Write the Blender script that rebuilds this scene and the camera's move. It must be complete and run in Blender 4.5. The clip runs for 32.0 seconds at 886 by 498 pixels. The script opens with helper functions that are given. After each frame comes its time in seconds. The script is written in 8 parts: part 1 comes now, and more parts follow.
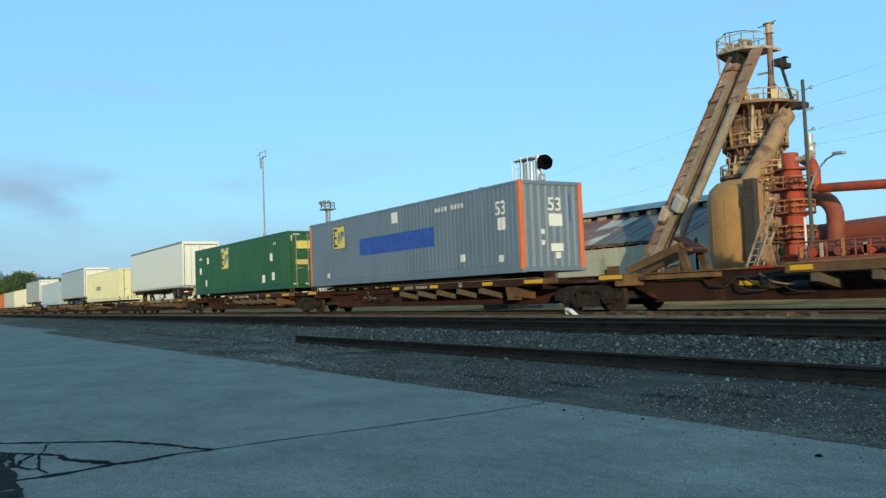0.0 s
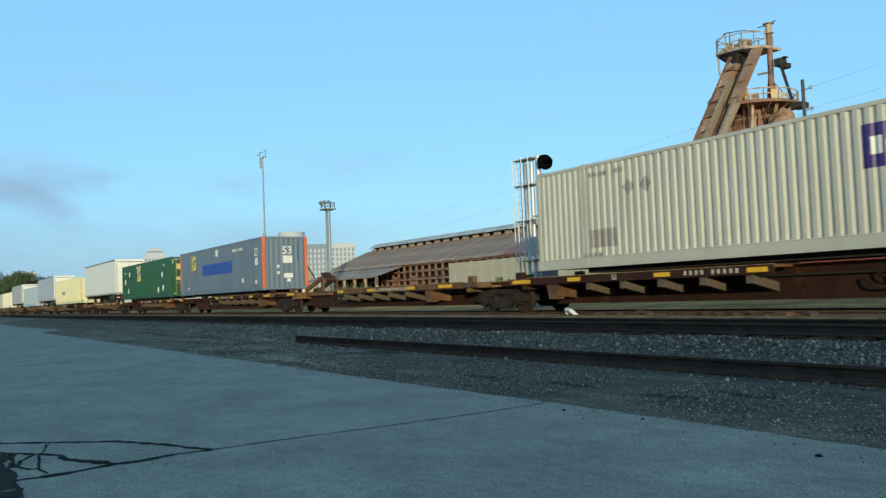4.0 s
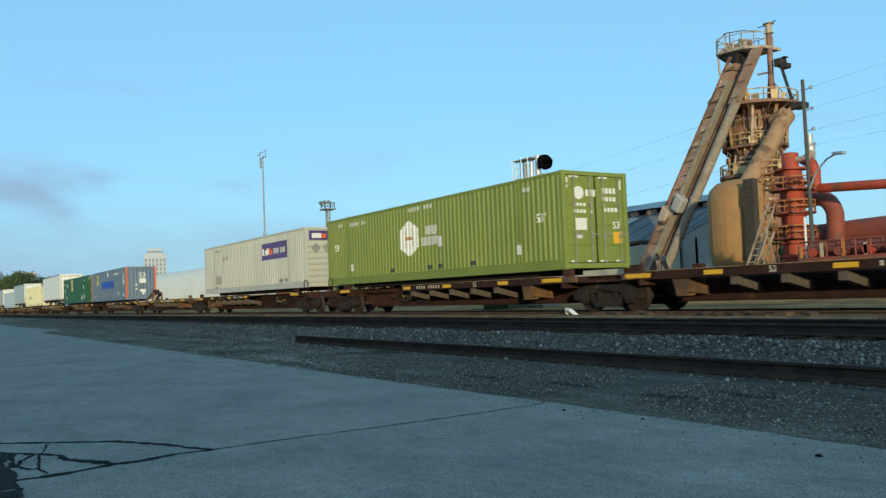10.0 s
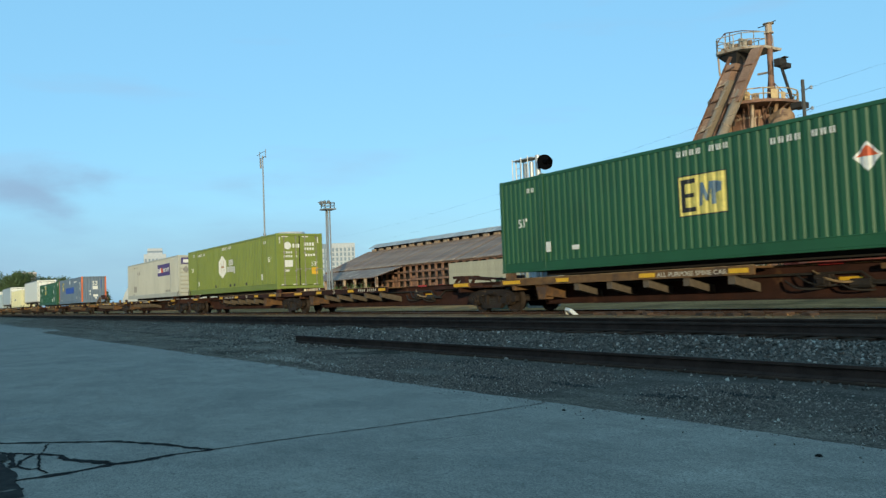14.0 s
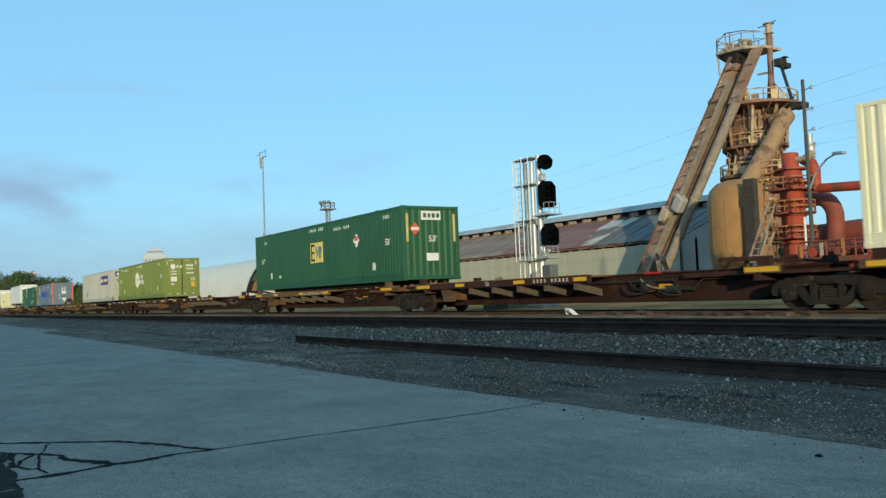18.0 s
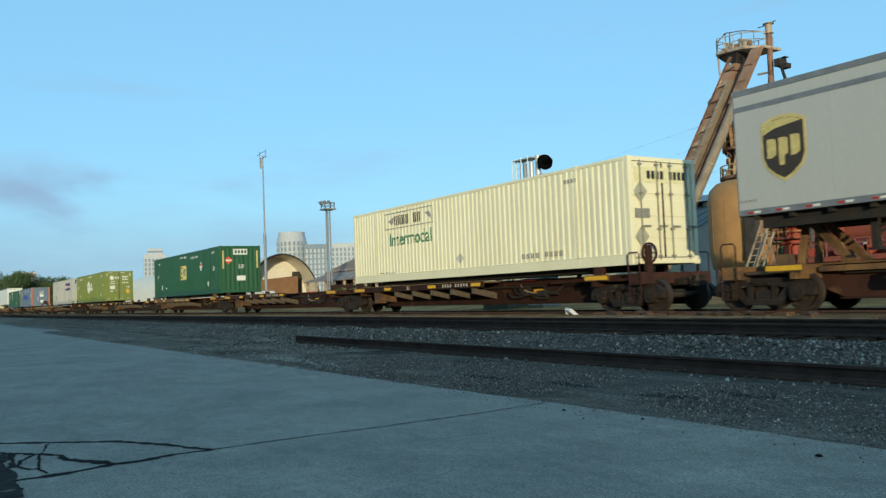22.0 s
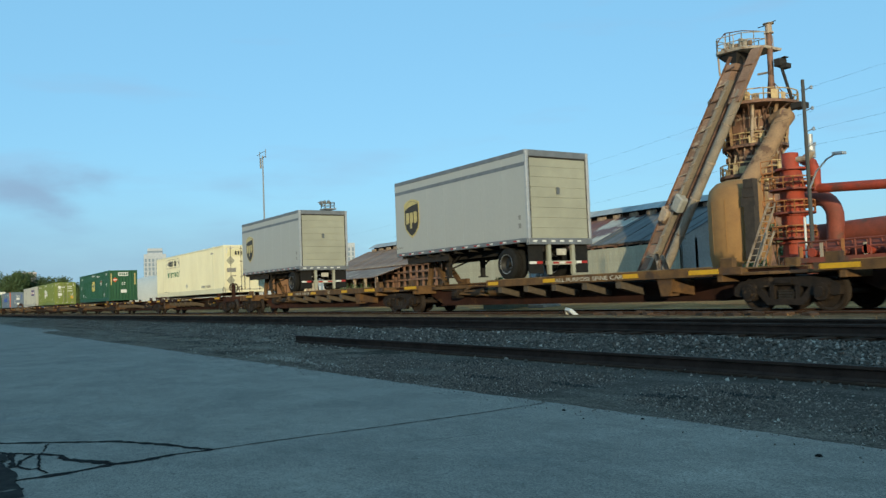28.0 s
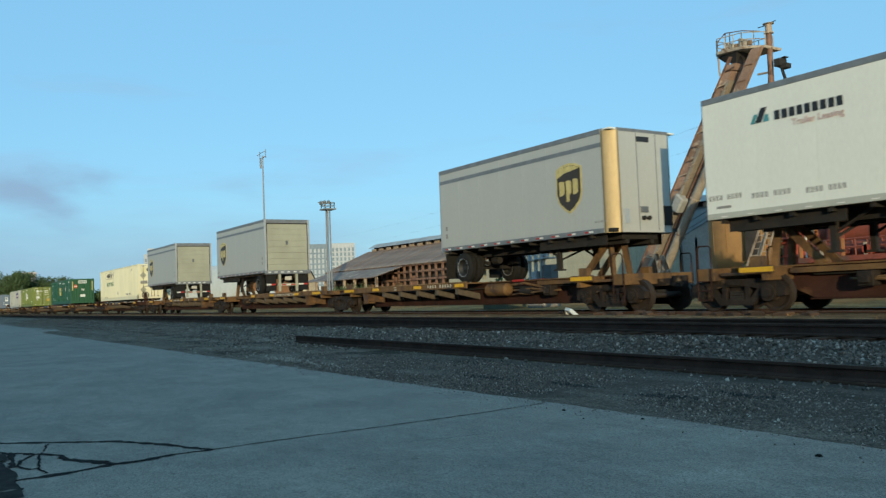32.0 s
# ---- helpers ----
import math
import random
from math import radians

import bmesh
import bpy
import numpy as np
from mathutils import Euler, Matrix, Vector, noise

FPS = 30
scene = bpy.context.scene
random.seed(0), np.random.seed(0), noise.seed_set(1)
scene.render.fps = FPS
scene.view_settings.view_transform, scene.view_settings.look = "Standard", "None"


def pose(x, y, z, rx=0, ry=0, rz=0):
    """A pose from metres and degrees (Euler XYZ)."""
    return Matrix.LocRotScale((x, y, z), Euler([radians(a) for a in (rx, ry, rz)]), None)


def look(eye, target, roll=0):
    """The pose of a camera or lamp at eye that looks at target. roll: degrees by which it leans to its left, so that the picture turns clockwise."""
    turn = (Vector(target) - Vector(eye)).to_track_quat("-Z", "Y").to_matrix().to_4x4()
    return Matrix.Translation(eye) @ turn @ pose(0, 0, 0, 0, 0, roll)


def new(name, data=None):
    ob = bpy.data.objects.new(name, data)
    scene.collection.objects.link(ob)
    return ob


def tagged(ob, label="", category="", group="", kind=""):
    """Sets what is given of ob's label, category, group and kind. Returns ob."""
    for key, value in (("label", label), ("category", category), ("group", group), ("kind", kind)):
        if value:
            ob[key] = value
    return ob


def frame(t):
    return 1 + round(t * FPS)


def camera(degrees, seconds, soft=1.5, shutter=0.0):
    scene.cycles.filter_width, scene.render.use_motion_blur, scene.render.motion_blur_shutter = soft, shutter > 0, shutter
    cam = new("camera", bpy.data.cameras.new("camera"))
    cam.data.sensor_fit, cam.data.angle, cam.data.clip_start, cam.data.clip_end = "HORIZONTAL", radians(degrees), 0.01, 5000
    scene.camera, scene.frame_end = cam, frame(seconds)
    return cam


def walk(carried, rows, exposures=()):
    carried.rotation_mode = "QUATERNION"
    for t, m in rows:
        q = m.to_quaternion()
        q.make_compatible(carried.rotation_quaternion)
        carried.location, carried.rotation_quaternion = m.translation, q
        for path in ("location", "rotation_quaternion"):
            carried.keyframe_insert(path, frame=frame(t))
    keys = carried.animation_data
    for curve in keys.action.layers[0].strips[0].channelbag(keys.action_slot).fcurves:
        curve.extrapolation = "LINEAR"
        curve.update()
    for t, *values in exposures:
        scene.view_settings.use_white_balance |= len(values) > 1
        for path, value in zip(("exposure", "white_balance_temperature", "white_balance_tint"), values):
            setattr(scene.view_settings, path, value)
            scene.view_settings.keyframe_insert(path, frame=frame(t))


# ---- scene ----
# ---- camera ----
SPEED = 5.61          # the train's speed along -x, metres a second
TRACK_Y = 17.235      # centre line of the train's track
RAIL_Z = 0.52         # top of the rails
EYE = (0.0, 0.0, 1.2)
cam = camera(56.05, 32.0, soft=1.4, shutter=0.3)
aim = look(EYE, (-0.84025 * 50, 0.53962 * 50, 1.2 + 0.05367 * 50.0), roll=-2.252)
walk(cam, [(0.0, aim), (32.0, aim)], exposures=[(0.0, 0.86), (8.0, 0.80), (20.0, 0.80), (28.0, 0.70), (32.0, 0.70)])

# ---- light ----
SUN_EL, SUN_ROT = radians(7.5), radians(122.0)
sun_way = Vector((math.sin(SUN_ROT) * math.cos(SUN_EL), math.cos(SUN_ROT) * math.cos(SUN_EL), math.sin(SUN_EL)))
sun_data = bpy.data.lights.new("sun", "SUN")
sun_data.energy, sun_data.angle, sun_data.color = 2.1, radians(0.6), (1.0, 0.86, 0.53)
sun = new("sun", sun_data)
sun.matrix_world = look((60, -40, 40), Vector((60, -40, 40)) - sun_way)

world = bpy.data.worlds.new("sky")
scene.world = world
world.use_nodes = True
wn, wl = world.node_tree.nodes, world.node_tree.links
sky = wn.new("ShaderNodeTexSky")
sky.sky_type, sky.sun_disc = "NISHITA", False
sky.sun_elevation, sky.sun_rotation = SUN_EL, SUN_ROT
sky.air_density, sky.dust_density, sky.ozone_density = 1.0, 1.0, 3.0
# a thin high veil of haze evens the whole sky
veil = wn.new("ShaderNodeMixRGB")
veil.inputs[0].default_value = 0.65
veil.inputs[2].default_value = (1.06, 2.6, 3.8, 1)
wl.new(sky.outputs[0], veil.inputs[1])
# thin grey-blue wisps of cloud, spread over the whole sky
wt = wn.new("ShaderNodeTexCoord")
wm = wn.new("ShaderNodeMapping")
wm.inputs["Scale"].default_value = (1.6, 1.6, 9.0)
wl.new(wt.outputs["Generated"], wm.inputs[0])
wnoise = wn.new("ShaderNodeTexNoise")
wnoise.inputs["Scale"].default_value, wnoise.inputs["Detail"].default_value = 2.2, 5.0
wl.new(wm.outputs[0], wnoise.inputs[0])
wr = wn.new("ShaderNodeValToRGB")
wr.color_ramp.elements[0].position, wr.color_ramp.elements[1].position = 0.56, 0.80
wr.color_ramp.elements[1].color = (0.55, 0.55, 0.55, 1)
wl.new(wnoise.outputs[0], wr.inputs[0])
wx = wn.new("ShaderNodeMixRGB")
wx.inputs[2].default_value = (1.35, 2.05, 2.9, 1)
wl.new(wr.outputs[0], wx.inputs[0])
wl.new(veil.outputs[0], wx.inputs[1])
# one ragged grey cloud low in the west, one fainter beside it
last_sky = wx
for way, size, dense in (((-0.985, 0.115, 0.130), (5.0, 9.0, 20.0), 0.8), ((-0.93, 0.33, 0.135), (7.0, 14.0, 34.0), 0.18), ((-0.99, 0.05, 0.03), (1.0, 1.7, 7.0), 0.8)):
    off = wn.new("ShaderNodeVectorMath")
    off.operation = "SUBTRACT"
    off.inputs[1].default_value = way
    wl.new(wt.outputs["Generated"], off.inputs[0])
    mul = wn.new("ShaderNodeVectorMath")
    mul.operation = "MULTIPLY"
    mul.inputs[1].default_value = size
    wl.new(off.outputs[0], mul.inputs[0])
    rag = wn.new("ShaderNodeTexNoise")
    rag.inputs["Scale"].default_value, rag.inputs["Detail"].default_value = 1.3, 6.0
    wl.new(mul.outputs[0], rag.inputs[0])
    far = wn.new("ShaderNodeVectorMath")
    far.operation = "LENGTH"
    wl.new(mul.outputs[0], far.inputs[0])
    mr = wn.new("ShaderNodeMath")
    mr.operation = "MULTIPLY_ADD"
    mr.inputs[1].default_value, mr.inputs[2].default_value = -0.55, 0.05
    wl.new(far.outputs["Value"], mr.inputs[0])
    add = wn.new("ShaderNodeMath")
    wl.new(mr.outputs[0], add.inputs[0])
    wl.new(rag.outputs[0], add.inputs[1])
    amt = wn.new("ShaderNodeMapRange")
    amt.interpolation_type = "SMOOTHSTEP"
    amt.inputs[1].default_value, amt.inputs[2].default_value, amt.inputs[4].default_value = 0.1, 0.6, dense
    wl.new(add.outputs[0], amt.inputs[0])
    cx = wn.new("ShaderNodeMixRGB")
    cx.inputs[2].default_value = (1.15, 1.75, 2.5, 1)
    wl.new(amt.outputs[0], cx.inputs[0])
    wl.new(last_sky.outputs[0], cx.inputs[1])
    last_sky = cx
wl.new(last_sky.outputs[0], wn["Background"].inputs[0])
wn["Background"].inputs[1].default_value = 0.15


# ---- materials ----
def mat(name, c1, c2=None, rough=0.6, metal=0.0, scale=6.0, fine=60.0, bump=0.15, spots=None, spot_at=0.62, vary=0.0, island=False, stretch=(1, 1, 1), spec=0.5, grainy=0.25, crisp=0.2):
    """A surface of two tones at two scales, with fine relief, and stains or rust (spots) of a shape of their own."""
    m = bpy.data.materials.new(name)
    m.use_nodes = True
    n, l = m.node_tree.nodes, m.node_tree.links
    b = n["Principled BSDF"]
    b.inputs["Roughness"].default_value, b.inputs["Metallic"].default_value = rough, metal
    b.inputs["Specular IOR Level"].default_value = spec
    co = n.new("ShaderNodeTexCoord")
    mp = n.new("ShaderNodeMapping")
    mp.inputs["Scale"].default_value = stretch
    l.new(co.outputs["Object"], mp.inputs[0])

    def tex(s, detail=6.0):
        t = n.new("ShaderNodeTexNoise")
        t.inputs["Scale"].default_value, t.inputs["Detail"].default_value, t.inputs["Roughness"].default_value = s, detail, 0.65
        l.new(mp.outputs[0], t.inputs[0])
        return t

    def ramp(src, a, z):
        r = n.new("ShaderNodeMapRange")
        r.inputs[1].default_value, r.inputs[2].default_value = a, z
        l.new(src, r.inputs[0])
        return r.outputs[0]

    def mix(f, a, c):
        x = n.new("ShaderNodeMixRGB")
        for k, v in ((0, f), (1, a), (2, c)):
            if isinstance(v, (tuple, float)):
                x.inputs[k].default_value = (*v, 1) if isinstance(v, tuple) else v
            else:
                l.new(v, x.inputs[k])
        return x.outputs[0]

    c2 = c2 or tuple(0.72 * v for v in c1)
    coarse, grain = tex(scale), tex(fine, 3.0)
    col = mix(ramp(coarse.outputs[0], 0.36, 0.66), c1, c2)
    g = ramp(grain.outputs[0], 0.52 - crisp, 0.52 + crisp)
    dark = mix(1 - grainy, (0, 0, 0), col)
    col = mix(g, col, dark)
    if spots:
        st = tex(scale * 0.45, 8.0)
        col = mix(ramp(st.outputs[0], spot_at, spot_at + 0.07), col, spots)
    if vary:
        info = n.new("ShaderNodeNewGeometry" if island else "ShaderNodeObjectInfo")
        hs = n.new("ShaderNodeHueSaturation")
        l.new(col, hs.inputs["Color"])
        mr = n.new("ShaderNodeMapRange")
        mr.inputs[3].default_value, mr.inputs[4].default_value = 1 - vary, 1 + vary
        l.new(info.outputs["Random Per Island" if island else "Random"], mr.inputs[0])
        l.new(mr.outputs[0], hs.inputs["Value"])
        col = hs.outputs[0]
    l.new(col, b.inputs["Base Color"])
    if bump:
        bp = n.new("ShaderNodeBump")
        bp.inputs["Strength"].default_value, bp.inputs["Distance"].default_value = bump, 0.02
        l.new(grain.outputs[0], bp.inputs["Height"])
        l.new(bp.outputs[0], b.inputs["Normal"])
    return m


def mottle(m, scale, stretch, lo, hi, a=0.35, z=0.65, detail=6.0, co="Object"):
    """Stains of one more scale: the colour times lo to hi, by a stretched noise."""
    n, l = m.node_tree.nodes, m.node_tree.links
    b = n["Principled BSDF"]
    src = b.inputs["Base Color"].links[0].from_socket
    tc, mp, t, r, hs = (n.new("ShaderNode" + k) for k in ("TexCoord", "Mapping", "TexNoise", "MapRange", "HueSaturation"))
    mp.inputs["Scale"].default_value = stretch
    t.inputs["Scale"].default_value, t.inputs["Detail"].default_value, t.inputs["Roughness"].default_value = scale, detail, 0.7
    for k, v in zip((1, 2, 3, 4), (a, z, lo, hi)):
        r.inputs[k].default_value = v
    l.new(tc.outputs[co], mp.inputs[0])
    l.new(mp.outputs[0], t.inputs[0])
    l.new(t.outputs[0], r.inputs[0])
    l.new(r.outputs[0], hs.inputs["Value"])
    l.new(src, hs.inputs["Color"])
    l.new(hs.outputs[0], b.inputs["Base Color"])
    return m


CONCRETE = mat("concrete", (0.397, 0.335, 0.268), (0.297, 0.255, 0.208), 0.92, scale=0.5, fine=110, bump=0.3, grainy=0.5, crisp=0.1, spots=(0.235, 0.214, 0.184), spot_at=0.6)
mottle(CONCRETE, 1.1, (1.1, 1.8, 1), 0.74, 1.12, 0.3, 0.7)
mottle(CONCRETE, 9.0, (1, 1, 1), 0.82, 1.1, 0.35, 0.65)
mottle(CONCRETE, 45.0, (1, 1, 1), 0.6, 1.12, 0.34, 0.56, 2.0)
TARWORN = mat("worn_tar", (0.036, 0.031, 0.027), (0.016, 0.0135, 0.012), 0.95, scale=9, fine=40, spots=(0.15, 0.13, 0.11), spot_at=0.58, spec=0.1)
TAR = mat("tar", (0.021, 0.018, 0.016), (0.011, 0.0095, 0.0085), 0.95, scale=4, fine=30, spec=0.08)
STONE = mat("ballast_stone", (0.13, 0.125, 0.12), (0.19, 0.18, 0.17), 0.9, scale=3, fine=40, spec=0.1)
sn, sl = STONE.node_tree.nodes, STONE.node_tree.links
s_geo, s_ramp = sn.new("ShaderNodeNewGeometry"), sn.new("ShaderNodeValToRGB")
s_ramp.color_ramp.elements[0].color, s_ramp.color_ramp.elements[1].color = (0.085, 0.072, 0.06, 1), (0.60, 0.53, 0.44, 1)
for s_at, s_v in ((0.5, 0.145), (0.9, 0.225), (0.975, 0.4)):
    s_ramp.color_ramp.elements.new(s_at).color = (s_v * 1.06, s_v * 0.85, s_v * 0.69, 1)
sl.new(s_geo.outputs["Random Per Island"], s_ramp.inputs[0])
sl.new(s_ramp.outputs[0], sn["Principled BSDF"].inputs["Base Color"])
RAILSIDE = mat("rusty_rail", (0.092, 0.055, 0.042), (0.058, 0.036, 0.028), 0.9, 0.0, scale=3, fine=50, spec=0.04)
RAILHEAD = mat("worn_rail_head", (0.1, 0.066, 0.048), (0.055, 0.037, 0.028), 0.8, 0.0, scale=4, fine=40, spec=0.15)
TIE = mat("weathered_tie", (0.095, 0.054, 0.036), (0.056, 0.033, 0.023), 0.95, scale=3, fine=35, vary=0.3, spec=0.04)
CARPAINT = mat("spine_car_paint", (0.053, 0.021, 0.0145), (0.026, 0.0125, 0.0095), 0.85, spec=0.2, scale=1.8, fine=28, spots=(0.085, 0.042, 0.022), spot_at=0.6, vary=0.25)
DECKPAINT = mat("worn_yellow_deck", (0.18, 0.09, 0.03), (0.09, 0.046, 0.021), 0.8, scale=2.5, fine=30, spots=(0.07, 0.04, 0.025), spot_at=0.50)
DECKLIP = mat("worn_deck_edge", (0.34, 0.225, 0.11), (0.19, 0.115, 0.055), 0.75, scale=3, fine=25, spots=(0.1, 0.06, 0.035), spot_at=0.56)
TRUCKMAT = mat("grimy_truck_steel", (0.032, 0.022, 0.017), (0.011, 0.0085, 0.007), 0.8, spec=0.3, scale=5, fine=40, spots=(0.11, 0.07, 0.042), spot_at=0.58)
WHEELMAT = mat("wheel_steel", (0.062, 0.045, 0.036), (0.034, 0.027, 0.023), 0.65, 0.4, scale=6, fine=50)
TREAD = mat("polished_tread", (0.36, 0.34, 0.32), (0.22, 0.2, 0.18), 0.38, 0.9, scale=6)
YELLOW = mat("yellow_reflector", (0.75, 0.42, 0.02), (0.65, 0.36, 0.02), 0.45, scale=6, bump=0.05)
WHITEPAINT = mat("white_paint", (0.78, 0.77, 0.72), (0.68, 0.67, 0.62), 0.6, scale=6, bump=0.05)
BLACKPAINT = mat("black_paint", (0.02, 0.02, 0.022), rough=0.55, scale=6, bump=0.05)
RED = mat("red_reflector", (0.45, 0.03, 0.02), rough=0.4, scale=6, bump=0.05)
RUBBER = mat("tyre_rubber", (0.011, 0.011, 0.011), (0.019, 0.018, 0.016), 0.85, scale=8, spec=0.25)
STEEL = mat("galvanised_steel", (0.5, 0.51, 0.52), (0.4, 0.41, 0.42), 0.5, 0.4, scale=5, fine=60)
ALU = mat("bright_aluminium", (0.62, 0.62, 0.61), (0.55, 0.55, 0.54), 0.45, 0.5, scale=3, bump=0.05)
NOSE = mat("satin_aluminium_nose", (0.31, 0.245, 0.145), (0.25, 0.19, 0.11), 0.55, 0.8, scale=3, fine=30, bump=0.12, stretch=(1, 1, 0.3), grainy=0.1)
DARKSTEEL = mat("dull_grey_steel", (0.17, 0.18, 0.19), (0.12, 0.13, 0.14), 0.6, 0.3, scale=2)
DUSTY = mat("dusty_steel_arm", (0.12, 0.095, 0.07), (0.08, 0.062, 0.047), 0.85, scale=3, fine=25, spots=(0.09, 0.06, 0.04))
TANCAR = mat("tan_rusty_car_paint", (0.19, 0.1, 0.033), (0.085, 0.043, 0.018), 0.8, scale=2.2, fine=28, spots=(0.05, 0.03, 0.02), spot_at=0.56, vary=0.2)
CHASSIS = mat("dark_chassis", (0.021, 0.02, 0.019), (0.036, 0.029, 0.024), 0.75, 0.0, scale=4, spec=0.25)


# ---- mesh tools ----
class G:
    """Collects faces for one mesh."""

    def __init__(self):
        self.v, self.f = [], []

    def add(self, verts, faces):
        o = len(self.v)
        self.v += [tuple(p) for p in verts]
        self.f += [tuple(o + i for i in q) for q in faces]
        return self

    def box(self, x0, x1, y0, y1, z0, z1):
        return self.add([(x, y, z) for z in (z0, z1) for y in (y0, y1) for x in (x0, x1)],
                        [(0, 2, 3, 1), (4, 5, 7, 6), (0, 1, 5, 4), (2, 6, 7, 3), (0, 4, 6, 2), (1, 3, 7, 5)])

    def loft(self, rings, cap=True, closed=True):
        o, n = len(self.v), len(rings[0])
        self.v += [tuple(p) for r in rings for p in r]
        for i in range(len(rings) - 1):
            for j in range(n if closed else n - 1):
                k = (j + 1) % n
                self.f.append((o + i * n + j, o + i * n + k, o + (i + 1) * n + k, o + (i + 1) * n + j))
        if cap:
            self.f.append(tuple(o + j for j in range(n))[::-1])
            self.f.append(tuple(o + (len(rings) - 1) * n + j for j in range(n)))
        return self

    def tube(self, p, q, r, r2=None, n=8, cap=True):
        p, q = Vector(p), Vector(q)
        d = (q - p).normalized()
        a = d.orthogonal().normalized()
        b = d.cross(a)
        ring = lambda c, s: [c + (a * math.cos(t) + b * math.sin(t)) * s for t in (2 * math.pi * i / n for i in range(n))]
        return self.loft([ring(p, r), ring(q, r if r2 is None else r2)], cap)

    def pipe(self, pts, r, n=10):
        pts = [Vector(p) for p in pts]
        rings, up = [], None
        for i, c in enumerate(pts):
            d = (pts[min(i + 1, len(pts) - 1)] - pts[max(i - 1, 0)]).normalized()
            a = d.orthogonal().normalized() if up is None else (up - d * up.dot(d)).normalized()
            up, b = a, d.cross(a)
            rr = r[i] if isinstance(r, (list, tuple)) else r
            rings.append([c + (a * math.cos(t) + b * math.sin(t)) * rr for t in (2 * math.pi * k / n for k in range(n))])
        return self.loft(rings)

    def lathe(self, prof, c=(0, 0, 0), n=20, a0=0.0, a1=2 * math.pi):
        full = abs(a1 - a0 - 2 * math.pi) < 1e-6
        m = n if full else n + 1
        rings = [[(c[0] + r * math.cos(a0 + (a1 - a0) * i / n), c[1] + r * math.sin(a0 + (a1 - a0) * i / n), c[2] + z) for i in range(m)] for r, z in prof]
        return self.loft(rings, cap=False, closed=full)

    def prism(self, poly, axis, a, b):
        """poly: pairs in the two other axes, in order."""
        def at(u, w, c):
            return (c, u, w) if axis == 0 else (u, c, w) if axis == 1 else (u, w, c)
        return self.loft([[at(u, w, a) for u, w in poly], [at(u, w, b) for u, w in poly]])

    def bar(self, p, q, w, h):
        """A rectangular bar from p to q; w across, h along the other way."""
        p, q = Vector(p), Vector(q)
        d = (q - p).normalized()
        s = d.cross(Vector((0, 0, 1)))
        s = s.normalized() if s.length > 1e-4 else Vector((1, 0, 0))
        u = s.cross(d)
        ring = lambda c: [c + s * i * w / 2 + u * j * h / 2 for i, j in ((-1, -1), (1, -1), (1, 1), (-1, 1))]
        return self.loft([ring(p), ring(q)])

    def mesh(self, name, smooth=False, bevel=0.0):
        me = bpy.data.meshes.new(name)
        me.from_pydata(self.v, [], self.f)
        bm = bmesh.new()
        bm.from_mesh(me)
        bmesh.ops.recalc_face_normals(bm, faces=bm.faces)
        if bevel:
            bmesh.ops.bevel(bm, geom=bm.edges[:], offset=bevel, segments=1, affect="EDGES", clamp_overlap=True)
        bm.to_mesh(me)
        bm.free()
        if smooth:
            me.polygons.foreach_set("use_smooth", [True] * len(me.polygons))
            me.set_sharp_from_angle(angle=radians(40))
        return me


def part(name, g, material, parent=None, label="", loc=(0, 0, 0), smooth=False, bevel=0.0):
    me = g.mesh(name, smooth, bevel) if isinstance(g, G) else g
    if not me.materials:
        me.materials.append(material)
    ob = new(name, me)
    ob.parent, ob.location = parent, loc
    return tagged(ob, label)


def again(ob, loc, rz=0.0):
    o = new(ob.name.split(".")[0], ob.data)
    o.parent, o.location, o.rotation_euler = ob.parent, loc, (0, 0, rz)
    return tagged(o, ob.get("label", ""))


def thing(name, label, category, group="", m=None, kind=""):
    ob = tagged(new(name), label, category, group, kind)
    if m is not None:
        ob.matrix_basis = m
    return ob


def lettering(name, text, size, material, parent, loc, facing="near", squeeze=1.0, label=""):
    """Built-in font, raised 4 mm. facing near: read from -y; end: read from +x."""
    cu = bpy.data.curves.new(name, "FONT")
    cu.body, cu.size, cu.extrude, cu.align_x, cu.offset = text, size, 0.002, "CENTER", 0.012 * size
    tmp = bpy.data.objects.new(name, cu)
    me = bpy.data.meshes.new_from_object(tmp)
    bpy.data.objects.remove(tmp)
    turn = Matrix.Rotation(radians(90), 4, "X")
    if facing == "end":
        turn = Matrix.Rotation(radians(90), 4, "Z") @ turn
    me.transform(turn @ Matrix.Diagonal((squeeze, 1, 1, 1)))
    return part(name, me, material, parent, label, loc)


MOVERS = []     # (thing, x at the start, y, z)
WHEELSETS = []  # (part, place on its truck)


def moving(ob, x, y, z):
    MOVERS.append((ob, x, y, z))
    ob.matrix_basis = pose(x, y, z)
    return ob


# ---- ground, pavement, tracks ----
def ground_z(y):
    pts = [(-3000, -0.1), (4.9, -0.1), (5.75, -0.03), (8.75, 0.04), (9.6, 0.12), (10.7, 0.3), (12.9, 0.32), (13.35, 0.46), (16.35, 0.46), (16.6, 0.3), (19.2, 0.32), (20.4, 0.4), (23.5, 0.56), (27, 0.58), (33, 0.4), (60, 0.4), (3000, 0.4)]
    return float(np.interp(y, [p[0] for p in pts], [p[1] for p in pts]))


